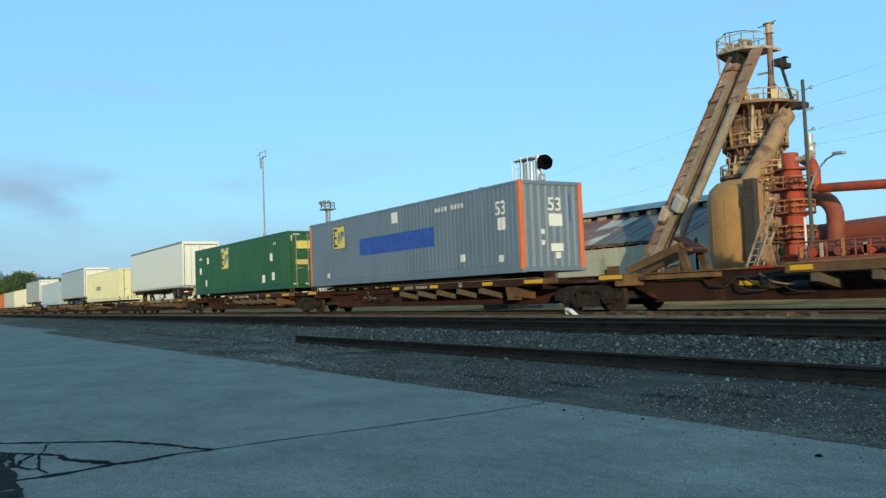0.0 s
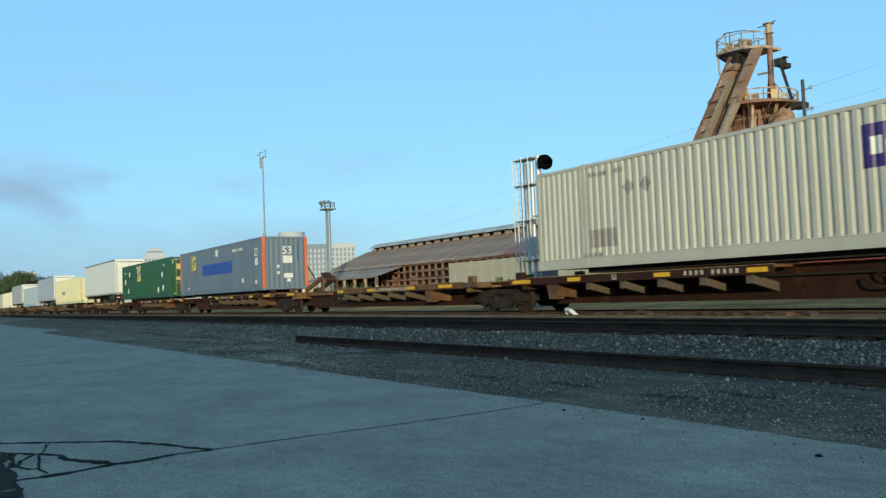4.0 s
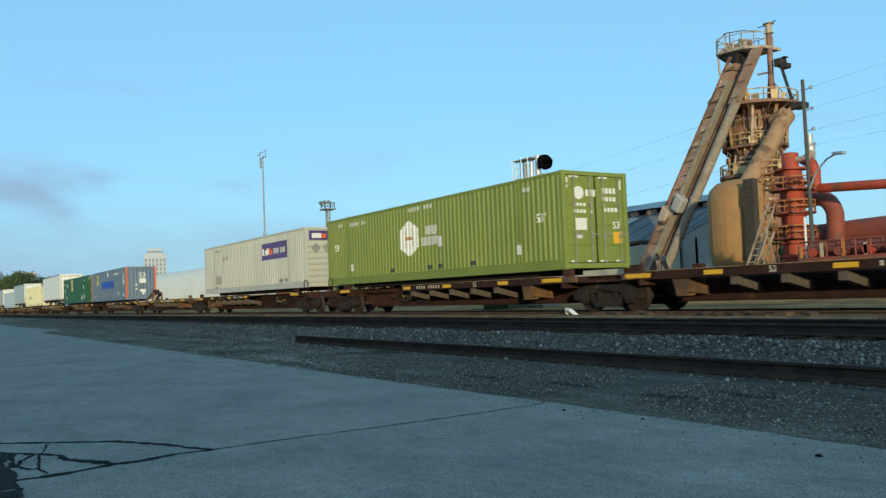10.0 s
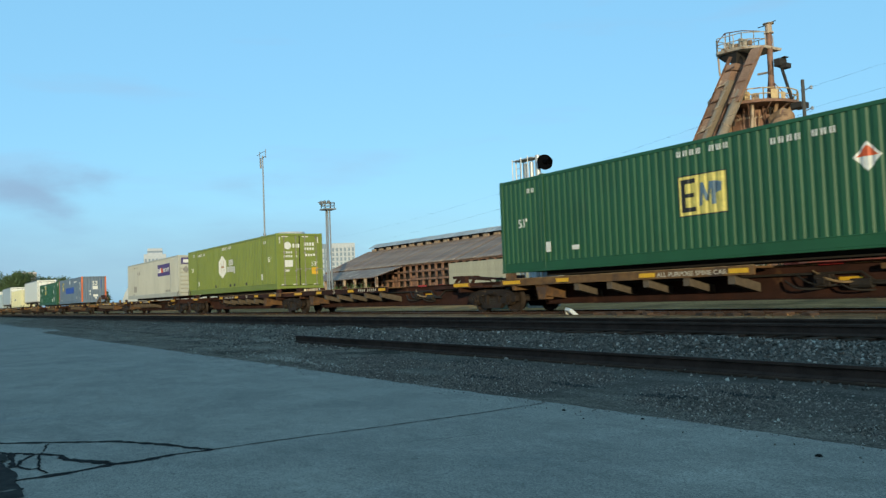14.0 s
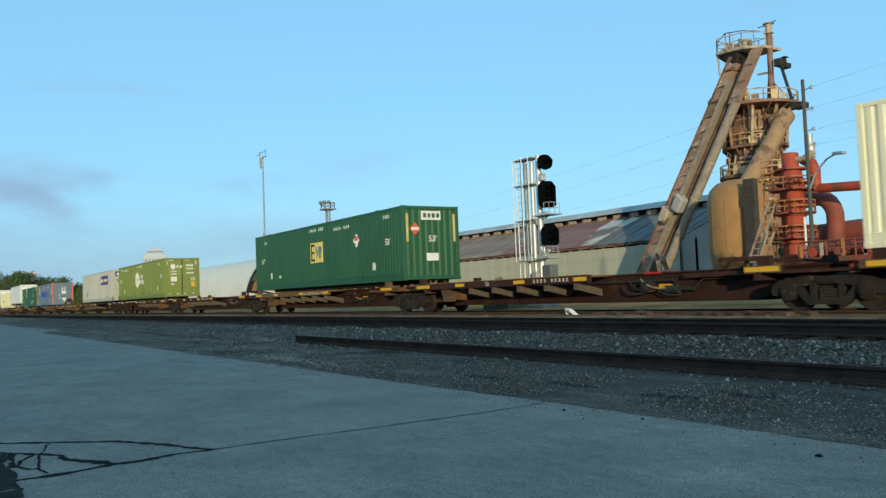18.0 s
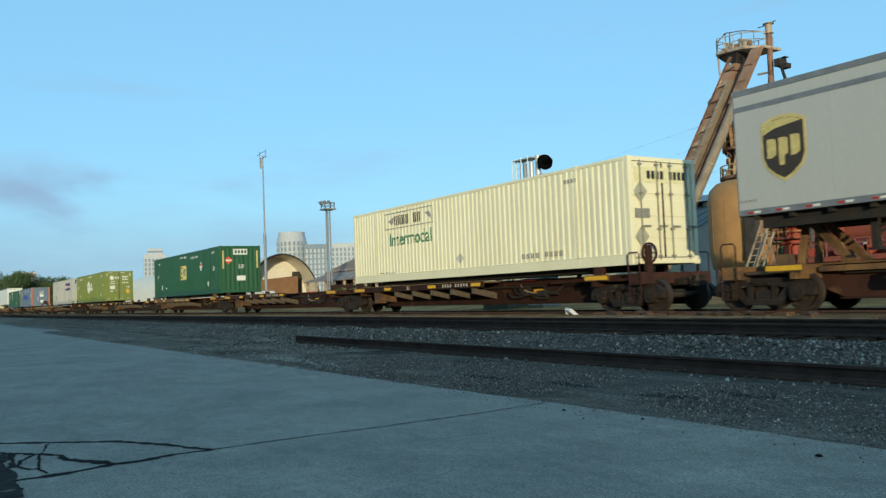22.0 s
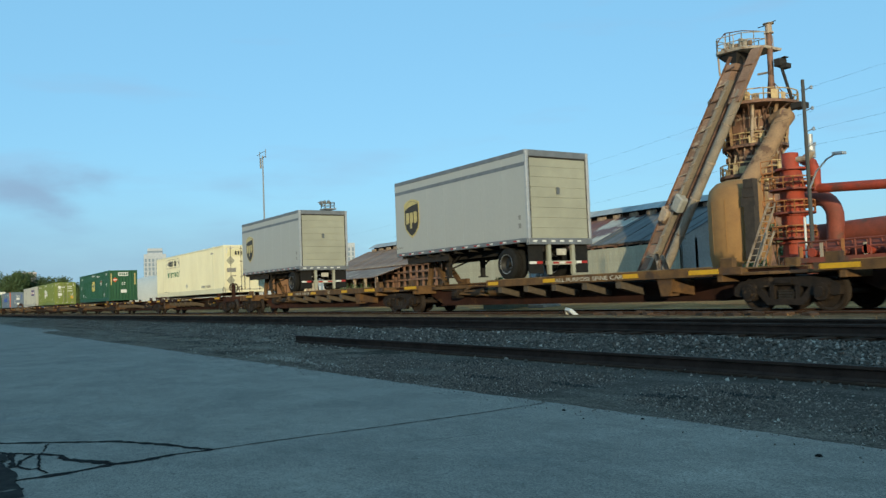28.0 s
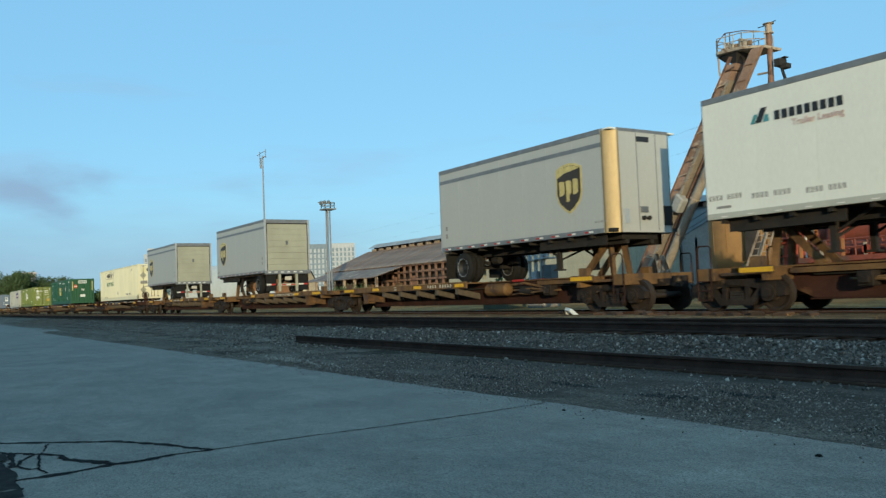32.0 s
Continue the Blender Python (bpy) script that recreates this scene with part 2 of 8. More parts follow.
def build_ground():
    xs = [-3000, -1500, -700, -400, -250, -180] + [-140 + 2.0 * i for i in range(81)] + [40, 80, 200, 600, 2000]
    ys = [-2500, -800, -200, -60, -20, 0, 4.9, 5.75] + [6.4 + 0.7 * i for i in range(10)] + [12.9, 13.1, 13.35, 14.0, 14.8, 15.6, 16.35, 16.6, 17.2, 18.0, 19.2, 20.4] + [22, 24, 27, 32, 40, 50, 60, 75, 90, 120, 200, 400, 800, 1600, 2800]
    g = G()
    for y in ys:
        for x in xs:
            near = 6 < y < 40 and -140 < x < 20
            g.v.append((x, y, ground_z(y) + (0.035 * noise.noise((x * 0.6, y * 0.9, 0)) if near else 0)))
    n = len(xs)
    g.f = [(j * n + i, j * n + i + 1, (j + 1) * n + i + 1, (j + 1) * n + i) for j in range(len(ys) - 1) for i in range(n - 1)]
    m = mat("ballast_and_dirt", (0.215, 0.168, 0.127), (0.315, 0.248, 0.19), 0.95, scale=1.2, fine=34, bump=0.8, spots=(0.075, 0.06, 0.046), spot_at=0.56, grainy=0.6, crisp=0.1, spec=0.03)
    nt = m.node_tree
    b = nt.nodes["Principled BSDF"]
    src = b.inputs["Base Color"].links[0].from_socket
    geo = nt.nodes.new("ShaderNodeNewGeometry")
    sep = nt.nodes.new("ShaderNodeSeparateXYZ")
    mr = nt.nodes.new("ShaderNodeMapRange")
    mr.inputs[1].default_value, mr.inputs[2].default_value = 19.0, 21.0
    mx = nt.nodes.new("ShaderNodeMixRGB")
    tn = nt.nodes.new("ShaderNodeTexNoise")
    tn.inputs["Scale"].default_value, tn.inputs["Detail"].default_value = 0.4, 8.0
    tr = nt.nodes.new("ShaderNodeValToRGB")
    tr.color_ramp.elements[0].color, tr.color_ramp.elements[1].color = (0.42, 0.215, 0.085, 1), (0.22, 0.11, 0.043, 1)
    tr.color_ramp.elements[0].position, tr.color_ramp.elements[1].position = 0.4, 0.62
    nt.links.new(geo.outputs["Position"], sep.inputs[0])
    nt.links.new(geo.outputs["Position"], tn.inputs[0])
    nt.links.new(tn.outputs[0], tr.inputs[0])
    nt.links.new(sep.outputs[1], mr.inputs[0])
    nt.links.new(mr.outputs[0], mx.inputs[0])
    nt.links.new(src, mx.inputs[1])
    nt.links.new(tr.outputs[0], mx.inputs[2])
    # brown dirt packed between the two tracks
    fill = nt.nodes.new("ShaderNodeMapRange")
    fill.inputs[1].default_value, fill.inputs[2].default_value = 12.9, 13.4
    nt.links.new(sep.outputs[1], fill.inputs[0])
    fx = nt.nodes.new("ShaderNodeMixRGB")
    fc = nt.nodes.new("ShaderNodeValToRGB")
    fc.color_ramp.elements[0].color, fc.color_ramp.elements[1].color = (0.33, 0.2, 0.105, 1), (0.15, 0.09, 0.05, 1)
    fc.color_ramp.elements[0].position, fc.color_ramp.elements[1].position = 0.42, 0.6
    fn = nt.nodes.new("ShaderNodeTexNoise")
    fn.inputs["Scale"].default_value, fn.inputs["Detail"].default_value = 1.6, 8.0
    nt.links.new(geo.outputs["Position"], fn.inputs[0])
    nt.links.new(fn.outputs[0], fc.inputs[0])
    nt.links.new(fill.outputs[0], fx.inputs[0])
    nt.links.new(src, fx.inputs[1])
    nt.links.new(fc.outputs[0], fx.inputs[2])
    # near-black cribs of the empty track
    crib = []
    for lo, hi in ((10.95, 11.1), (12.9, 13.05)):
        o = nt.nodes.new("ShaderNodeMapRange")
        o.inputs[1].default_value, o.inputs[2].default_value = lo, hi
        nt.links.new(sep.outputs[1], o.inputs[0])
        crib.append(o)
    od = nt.nodes.new("ShaderNodeMath")
    od.operation = 'SUBTRACT'
    nt.links.new(crib[0].outputs[0], od.inputs[0])
    nt.links.new(crib[1].outputs[0], od.inputs[1])
    ox = nt.nodes.new("ShaderNodeMixRGB")
    ox.inputs[2].default_value = (0.062, 0.042, 0.03, 1)
    nt.links.new(od.outputs[0], ox.inputs[0])
    nt.links.new(fx.outputs[0], ox.inputs[1])
    # dark dirt by the spare rail, plus painted shade between stones to y 11
    band = []
    for lo, hi in ((4.6, 7.4), (10.9, 11.2)):
        o = nt.nodes.new("ShaderNodeMapRange")
        o.inputs[1].default_value, o.inputs[2].default_value = lo, hi
        nt.links.new(sep.outputs[1], o.inputs[0])
        band.append(o)
    near = nt.nodes.new("ShaderNodeMapRange")
    near.inputs[1].default_value, near.inputs[2].default_value, near.inputs[4].default_value = -19.0, -9.0, 0.85
    nt.links.new(sep.outputs[0], near.inputs[0])
    bd = nt.nodes.new("ShaderNodeMath")
    bd.operation = "SUBTRACT"
    nt.links.new(band[0].outputs[0], bd.inputs[0])
    nt.links.new(band[1].outputs[0], bd.inputs[1])
    bm_ = nt.nodes.new("ShaderNodeMath")
    bm_.operation = "MULTIPLY"
    nt.links.new(bd.outputs[0], bm_.inputs[0])
    nt.links.new(near.outputs[0], bm_.inputs[1])
    dx = nt.nodes.new("ShaderNodeMixRGB")
    dx.inputs[2].default_value = (0.092, 0.074, 0.061, 1)
    nt.links.new(bm_.outputs[0], dx.inputs[0])
    nt.links.new(ox.outputs[0], dx.inputs[1])
    nt.links.new(dx.outputs[0], mx.inputs[1])
    nt.links.new(mx.outputs[0], b.inputs["Base Color"])
    mottle(m, 45.0, (1, 1, 1), 0.5, 1.15, 0.36, 0.6, 2.0)
    mottle(m, 6.0, (1, 1, 1), 0.82, 1.2, 0.35, 0.65)
    # long worn streaks along the tracks, and smooth dark dirt before the spare rail
    mottle(m, 1.0, (0.16, 1.5, 1), 0.72, 1.35, 0.34, 0.64, 5.0)
    me = g.mesh("ground", smooth=True)
    tagged(part("ground", me, m), "dark grey ballast and tan dirt along railway tracks", "ground", kind="structure")


build_ground()


def build_pavement():
    rng = random.Random(4)
    g = G()
    edge = []
    x = -300.0
    while x < 60:
        near = -30 < x < 2
        edge.append((x, 5.72 + rng.uniform(-0.022, 0.022) + 0.02 * math.sin(x * 0.7) + min(2.8, max(0.0, (-49.0 - x) * 0.6))))
        x += 0.25 if near else 2.0
    edge.append((60, 5.7))
    top = [(a, b, 0.0) for a, b in edge]
    low = [(a, b + 0.05, -0.09) for a, b in edge]
    back = [(a, -14.0, 0.0) for a, b in edge]
    n = len(edge)
    g.v = back + top + low
    g.f = [(i, i + 1, n + i + 1, n + i) for i in range(n - 1)] + [(n + i, n + i + 1, 2 * n + i + 1, 2 * n + i) for i in range(n - 1)]
    pave = tagged(part("pavement", g, CONCRETE), "weathered grey concrete yard pavement with tar-filled cracks", "pavement", kind="structure")

    def crack(pts, w):
        c = G()
        zc = 0.003 + 0.0004 * len(pave.children)
        fine = []
        for (ax, ay), (bx, by) in zip(pts, pts[1:]):
            k = max(2, int(math.hypot(bx - ax, by - ay) / 0.06))
            fine += [(ax + (bx - ax) * i / k + rng.uniform(-0.012, 0.012), ay + (by - ay) * i / k + rng.uniform(-0.012, 0.012)) for i in range(k)]
        fine.append(pts[-1])
        lo, hi = [], []
        for i, (px, py) in enumerate(fine):
            qx, qy = fine[min(i + 1, len(fine) - 1)]
            ox, oy = fine[max(i - 1, 0)]
            d = Vector((qx - ox, qy - oy)).normalized()
            ww = w * rng.uniform(0.35, 1.35) / 2
            lo.append((px - d.y * ww, py + d.x * ww, zc))
            hi.append((px + d.y * ww, py - d.x * ww, zc))
        k = len(lo)
        c.v = lo + hi
        c.f = [(i, i + 1, k + i + 1, k + i) for i in range(k - 1)]
        part("crack", c, TAR, pave, "dark tar-filled crack")

    crack([(-6.6, 0.45), (-6.68, 0.69), (-6.69, 0.96), (-6.76, 1.18), (-6.79, 1.37), (-6.78, 1.54), (-6.87, 1.79), (-6.84, 2.08)], 0.088)
    crack([(-6.84, 2.08), (-6.87, 2.49), (-6.86, 3.33), (-6.86, 4.17), (-6.87, 4.85), (-6.95, 5.67)], 0.026)
    crack([(-8.74, 0.55), (-8.64, 0.68), (-8.34, 1.03), (-7.9, 1.55), (-7.41, 1.84), (-7.11, 1.95), (-6.84, 2.08)], 0.068)
    crack([(-8.0, 0.68), (-7.76, 0.87), (-7.53, 1.02), (-7.26, 1.05), (-7.02, 1.22), (-6.77, 1.32)], 0.062)
    crack([(-7.26, 1.05), (-7.02, 1.2), (-6.9, 1.27)], 0.1)
    crack([(-8.22, 1.03), (-7.65, 0.9), (-7.04, 0.81)], 0.02)
    crack([(-7.76, 0.87), (-7.48, 0.73), (-7.22, 0.69), (-7.02, 0.75), (-7.04, 0.81), (-6.78, 0.84)], 0.025)
    crack([(-8.08, 0.64), (-7.84, 0.7), (-7.22, 0.66)], 0.05)
    # small scars and pits
    for px, py in ((-7.31, 2.47), (-6.16, 3.17), (-5.32, 3.11), (-5.33, 2.57), (-9.57, 2.64), (-8.84, 1.75), (-9.25, 1.36), (-6.06, 1.56), (-13.94, 4.75), (-8.22, 2.04), (-4.4, 3.9), (-3.4, 2.9), (-11.5, 3.9), (-4.9, 2.0)):
        crack([(px - 0.015, py - 0.03), (px, py), (px + 0.01, py + 0.02 + rng.uniform(0, 0.05))], 0.009)
    crack([(-6.0, 3.2), (-5.85, 3.75), (-5.8, 4.1)], 0.007)
    for zc, cx, cy, rx, ry in ((0.014, -6.95, 0.46, 1.0, 0.17), (0.016, -6.2, 0.5, 0.3, 0.12), (0.018, -7.75, 0.6, 0.22, 0.06)):
        p, ring = G(), []
        for i in range(60):
            t = 2 * math.pi * i / 60
            r = 1 + 0.5 * noise.noise((math.cos(t) * 2.2 + cx, math.sin(t) * 2.2, 3)) + rng.uniform(-0.04, 0.04)
            ring.append((cx + rx * r * math.cos(t), cy + ry * r * math.sin(t), zc))
        p.v, p.f = ring, [tuple(range(60))]
        part("tar_patch", p, TARWORN, pave, "dark ragged tar patch")


build_pavement()


def rail_profile(y, z):
    """Flat-bottomed rail, top at z."""
    h = 0.17
    return [(y - 0.07, z - h), (y + 0.07, z - h), (y + 0.07, z - h + 0.012), (y + 0.012, z - h + 0.035), (y + 0.01, z - 0.045), (y + 0.036, z - 0.036),
            (y + 0.034, z - 0.004), (y - 0.034, z - 0.004), (y - 0.036, z - 0.036), (y - 0.01, z - 0.045), (y - 0.012, z - h + 0.035), (y - 0.07, z - h + 0.012)]


def build_track(name, yc, x0, x1, label, head):
    track = thing(name, label, "railway track", kind="structure")
    for s in (-0.75, 0.75):
        r = part("rail", G().prism(rail_profile(yc + s, RAIL_Z), 0, x0, x1), RAILSIDE, track, "rusty steel rail")
        part("rail_head", G().box(x0, x1, yc + s - 0.03, yc + s + 0.03, RAIL_Z - 0.004, RAIL_Z), head, r, "worn shiny rail head")
    tie = None
    x = -75.0
    while x < 8:
        if tie is None:
            tie = part("tie", G().box(-0.12, 0.12, -1.3, 1.3, -0.1, 0.0), TIE, track, loc=(x, yc, RAIL_Z - 0.17), bevel=0.012)
        else:
            again(tie, (x + random.uniform(-0.03, 0.03), yc + random.uniform(-0.05, 0.05), RAIL_Z - 0.172 + random.uniform(-0.012, 0.0)), random.uniform(-0.02, 0.02))
        x += 0.55


build_track("track_1", TRACK_Y, -700, 150, "railway track with rusty rails under the train", TREAD)
build_track("track_2", 12.32, -700, 150, "empty railway track with dark rusty rails", RAILHEAD)
spare = part("spare_rail", G().prism(rail_profile(8.75, 0.235), 0, -21.1, 30.0), RAILSIDE, smooth=False)
part("rail_head", G().box(-21.1, 30.0, 8.72, 8.78, 0.231, 0.235), RAILHEAD, spare)
part("timber", G().box(-20.8, 30.0, 8.62, 8.92, -0.02, 0.065), TIE, spare, "dark timber under the rail", bevel=0.012)
tagged(spare, "single dark rusty rail lying in the ballast", "rail")


def build_gravel():
    rs = np.random.RandomState(3)
    n = 150000
    x = 3.0 - 95.0 * rs.rand(n) ** 1.9
    y = 5.78 + rs.rand(n) ** 0.9 * 5.3
    # more and finer stone near the end of the spare rail and the yard
    k = 110000
    x, y = np.concatenate([x, 2.0 - 17.0 * rs.rand(k)]), np.concatenate([y, 5.78 + 2.95 * rs.rand(k)])
    n += k
    keep = (np.abs(y - 11.57) > 0.06) & (np.abs(y - 13.07) > 0.06) & (np.abs(y - 8.75) > 0.07)
    keep &= ~((y > 7.7) & (y < 8.75) & (x > -17) & (rs.rand(n) < np.clip((y - 7.4) * 1.2, 0, 0.98)))
    keep &= ~((x < -20) & (rs.rand(n) < 0.45))
    x, y = x[keep], y[keep]
    n = len(x)
    size = 0.011 + 0.022 * rs.rand(n) ** 2.0
    size = np.where(y < 8.2, size * 0.46, size) * np.where((y > 9.0) & (x > -24), 1.15, 1.0)
    z = np.array([ground_z(v) for v in y]) + size * 0.35
    z += np.array([0.035 * noise.noise((a * 0.6, b * 0.9, 0)) for a, b in zip(x, y)])
    base = np.array([(1, 0, 0), (-1, 0, 0), (0, 1, 0), (0, -1, 0), (0, 0, 1), (0, 0, -1)], float)
    v = base[None] * (0.6 + 0.8 * rs.rand(n, 6, 1)) * size[:, None, None] + rs.uniform(-0.3, 0.3, (n, 6, 3)) * size[:, None, None]
    # each stone lies turned its own way
    q = rs.normal(size=(n, 4))
    q /= np.linalg.norm(q, axis=1, keepdims=True)
    w, a = q[:, None, :1], np.broadcast_to(q[:, None, 1:], v.shape)
    v = v + 2 * np.cross(a, np.cross(a, v) + w * v)
    v += np.stack([x, y, z], 1)[:, None, :]
    f = np.array([(0, 2, 4), (2, 1, 4), (1, 3, 4), (3, 0, 4), (2, 0, 5), (1, 2, 5), (3, 1, 5), (0, 3, 5)])
    faces = (f[None] + 6 * np.arange(n)[:, None, None]).reshape(-1, 3)
    me = bpy.data.meshes.new("gravel")
    me.from_pydata(v.reshape(-1, 3).tolist(), [], faces.tolist())
    tagged(part("gravel", me, STONE), "loose grey crushed stone ballast", "gravel", kind="stuff")
    # a spill of paler stone at the edge of the concrete, and dark clots of old oil
    for nm, lab, m, spots in (("pale_gravel", "spill of pale crushed stone", mat("pale_stone", (0.5, 0.44, 0.36), (0.36, 0.31, 0.25), 0.9, vary=0.3, island=True), ((-15.4, 6.45, 1.6, 0.16, 420), (-9.0, 7.4, 1.2, 0.3, 60), (-4.6, 6.5, 1.4, 0.5, 60), (-22.0, 7.3, 3.0, 0.8, 140))),
                              ("dark_gravel", "dark oily stones in the ballast", mat("oily_stone", (0.035, 0.03, 0.026), (0.05, 0.042, 0.034), 0.8, vary=0.4, island=True), ((-7.9, 7.0, 0.35, 0.05, 200), (-6.3, 6.75, 0.22, 0.05, 160), (-5.6, 7.2, 0.2, 0.04, 90), (-9.6, 6.8, 0.3, 0.05, 120), (-7.4, 10.1, 0.3, 0.12, 60), (-28.0, 8.2, 2.2, 0.3, 260), (-24.5, 7.4, 1.6, 0.2, 160), (-11.8, 7.9, 1.0, 0.2, 120)))):
        cx = np.concatenate([rs.normal(a, sx, k) for a, b, sx, sy, k in spots])
        cy = np.maximum(5.85, np.concatenate([rs.normal(b, sy, k) for a, b, sx, sy, k in spots]))
        k = len(cx)
        sz = 0.008 + 0.012 * rs.rand(k) ** 2
        cz = np.array([ground_z(v) + 0.035 * noise.noise((u * 0.6, v * 0.9, 0)) for u, v in zip(cx, cy)]) + sz * 0.7
        w = base[None] * (0.6 + 0.8 * rs.rand(k, 6, 1)) * sz[:, None, None] + np.stack([cx, cy, cz], 1)[:, None, :]
        me = bpy.data.meshes.new(nm)
        me.from_pydata(w.reshape(-1, 3).tolist(), [], (f[None] + 6 * np.arange(k)[:, None, None]).reshape(-1, 3).tolist())
        tagged(part(nm, me, m), lab, "gravel", kind="stuff")


build_gravel()


def build_litter():
    """Grit and pebbles kicked up on to the concrete, thickest at its edge."""
    rs = np.random.RandomState(8)
    n = 700
    x = 1.0 - 22.0 * rs.rand(n)
    y = 5.68 - 0.5 * rs.rand(n) ** 3
    size = 0.004 + 0.008 * rs.rand(n) ** 3
    base = np.array([(1, 0, 0), (-1, 0, 0), (0, 1, 0), (0, -1, 0), (0, 0, 1), (0, 0, -1)], float)
    v = base[None] * (0.6 + 0.8 * rs.rand(n, 6, 1)) * size[:, None, None] + np.stack([x, y, size * 0.5], 1)[:, None, :]
    f = np.array([(0, 2, 4), (2, 1, 4), (1, 3, 4), (3, 0, 4), (2, 0, 5), (1, 2, 5), (3, 1, 5), (0, 3, 5)])
    me = bpy.data.meshes.new("grit")
    me.from_pydata(v.reshape(-1, 3).tolist(), [], (f[None] + 6 * np.arange(n)[:, None, None]).reshape(-1, 3).tolist())
    tagged(part("grit", me, STONE), "scattered grit and pebbles on the concrete", "grit", kind="stuff")
    for cx, cy, s in ((-3.46, 5.18, 0.022), (-6.38, 5.44, 0.018), (-5.44, 5.56, 0.016)):
        g = G().lathe([(0.0, 0.0), (s * 1.3, 0.0), (s * 1.1, s * 0.5), (s * 0.5, s * 0.8), (0.0, s * 0.85)], n=7)
        g.v = [(a * (1 + 0.3 * noise.noise((a * 40 + cx, b * 40, 0))), b * 0.7, c) for a, b, c in g.v]
        c = part("clod", g, TAR, None, "", (cx, cy, 0.0))
        tagged(c, "small dark clod lying on the concrete", "clod", "clods on the pavement")


build_litter()


# ---- the train: spine cars ----
STENCIL = mat("worn_stencil_paint", (0.6, 0.56, 0.46), (0.42, 0.37, 0.29), 0.8, scale=8, fine=40, bump=0.05)


def build_truck(unit, x):
    """Two-axle truck at x on its unit; the rail top is at z = 0."""
    g = G().box(-0.28, 0.28, -0.95, 0.95, 0.38, 0.66)
    g.tube((0, 0, 0.66), (0, 0, 0.80), 0.38, n=16)
    truck = part("truck", g, TRUCKMAT, unit, "grimy cast-steel freight truck", (x, 0, 0), bevel=0.015)
    f = G()
    # top member, bottom member and columns leave the two windows open
    f.prism([(-1.32, 0.54), (-1.30, 0.36), (-1.16, 0.33), (-0.7, 0.50), (-0.32, 0.58), (0.32, 0.58), (0.7, 0.50), (1.16, 0.33), (1.30, 0.36), (1.32, 0.54), (1.12, 0.68), (0.6, 0.75), (-0.6, 0.75), (-1.12, 0.68)], 1, -0.085, 0.085)
    f.prism([(-0.82, 0.52), (-0.64, 0.34), (-0.44, 0.14), (0.44, 0.14), (0.64, 0.34), (0.82, 0.52), (0.62, 0.54), (0.36, 0.27), (-0.36, 0.27), (-0.62, 0.54)], 1, -0.08, 0.08)
    f.box(-0.38, -0.26, -0.075, 0.075, 0.25, 0.62)
    f.box(0.26, 0.38, -0.075, 0.075, 0.25, 0.62)
    f.box(-0.2, 0.2, -0.13, -0.08, 0.62, 0.70)
    for s in (-1, 1):
        f.tube((s * 0.89, -0.14, 0.42), (s * 0.89, 0.1, 0.42), 0.19, n=16)
        f.tube((s * 0.89, -0.2, 0.42), (s * 0.89, -0.14, 0.42), 0.11, n=10)
        f.box(s * 0.89 - 0.2, s * 0.89 + 0.2, -0.1, 0.1, 0.5, 0.62)
    fr = part("side_frame", f, TRUCKMAT, truck, "", (0, -0.99, 0))
    again(fr, (0, 0.99, 0), math.pi)
    sp = G()
    for i in range(5):
        sp.lathe([(0.055, 0.0), (0.055, 0.03), (0.04, 0.045), (0.055, 0.06), (0.055, 0.09), (0.04, 0.105), (0.055, 0.12), (0.055, 0.15), (0.04, 0.165), (0.055, 0.18), (0.055, 0.21)], (-0.16 + 0.08 * i, 0, 0.26), 8)
    s1 = part("spring_nest", sp, CHASSIS, truck, "", (0, -0.99, 0))
    again(s1, (0, 0.99, 0))
    w = G()
    for s in (-1, 1):
        prof = [(0.08, 0.10), (0.13, 0.10), (0.15, 0.02), (0.33, 0.015), (0.35, 0.065), (0.415, 0.065), (0.42, -0.05), (0.445, -0.062), (0.445, -0.085), (0.35, -0.085), (0.33, -0.02), (0.1, -0.03)]
        o = len(w.v)
        w.lathe(prof, n=28)
        for i in range(o, len(w.v)):
            px, py, pz = w.v[i]
            w.v[i] = (px, s * (0.75 + pz), py)
    w.tube((0, -1.05, 0), (0, 1.05, 0), 0.085, n=12)
    for s in (-0.87, 0.87):
        ws = part("wheelset", w, WHEELMAT, truck, "", (s, 0, 0.42), smooth=True) if s < 0 else again(ws, (s, 0, 0.42))
        ws.location = (s, 0, 0.42)
        WHEELSETS.append((ws, (s, 0, 0.42)))
    br = G().box(-0.5, 0.5, -0.5, 0.5, 0.42, 0.5).box(-0.95, -0.7, -0.2, 0.2, 0.5, 0.56).box(0.7, 0.95, -0.2, 0.2, 0.5, 0.56)
    part("brake_beam", br, CHASSIS, truck)
    return truck


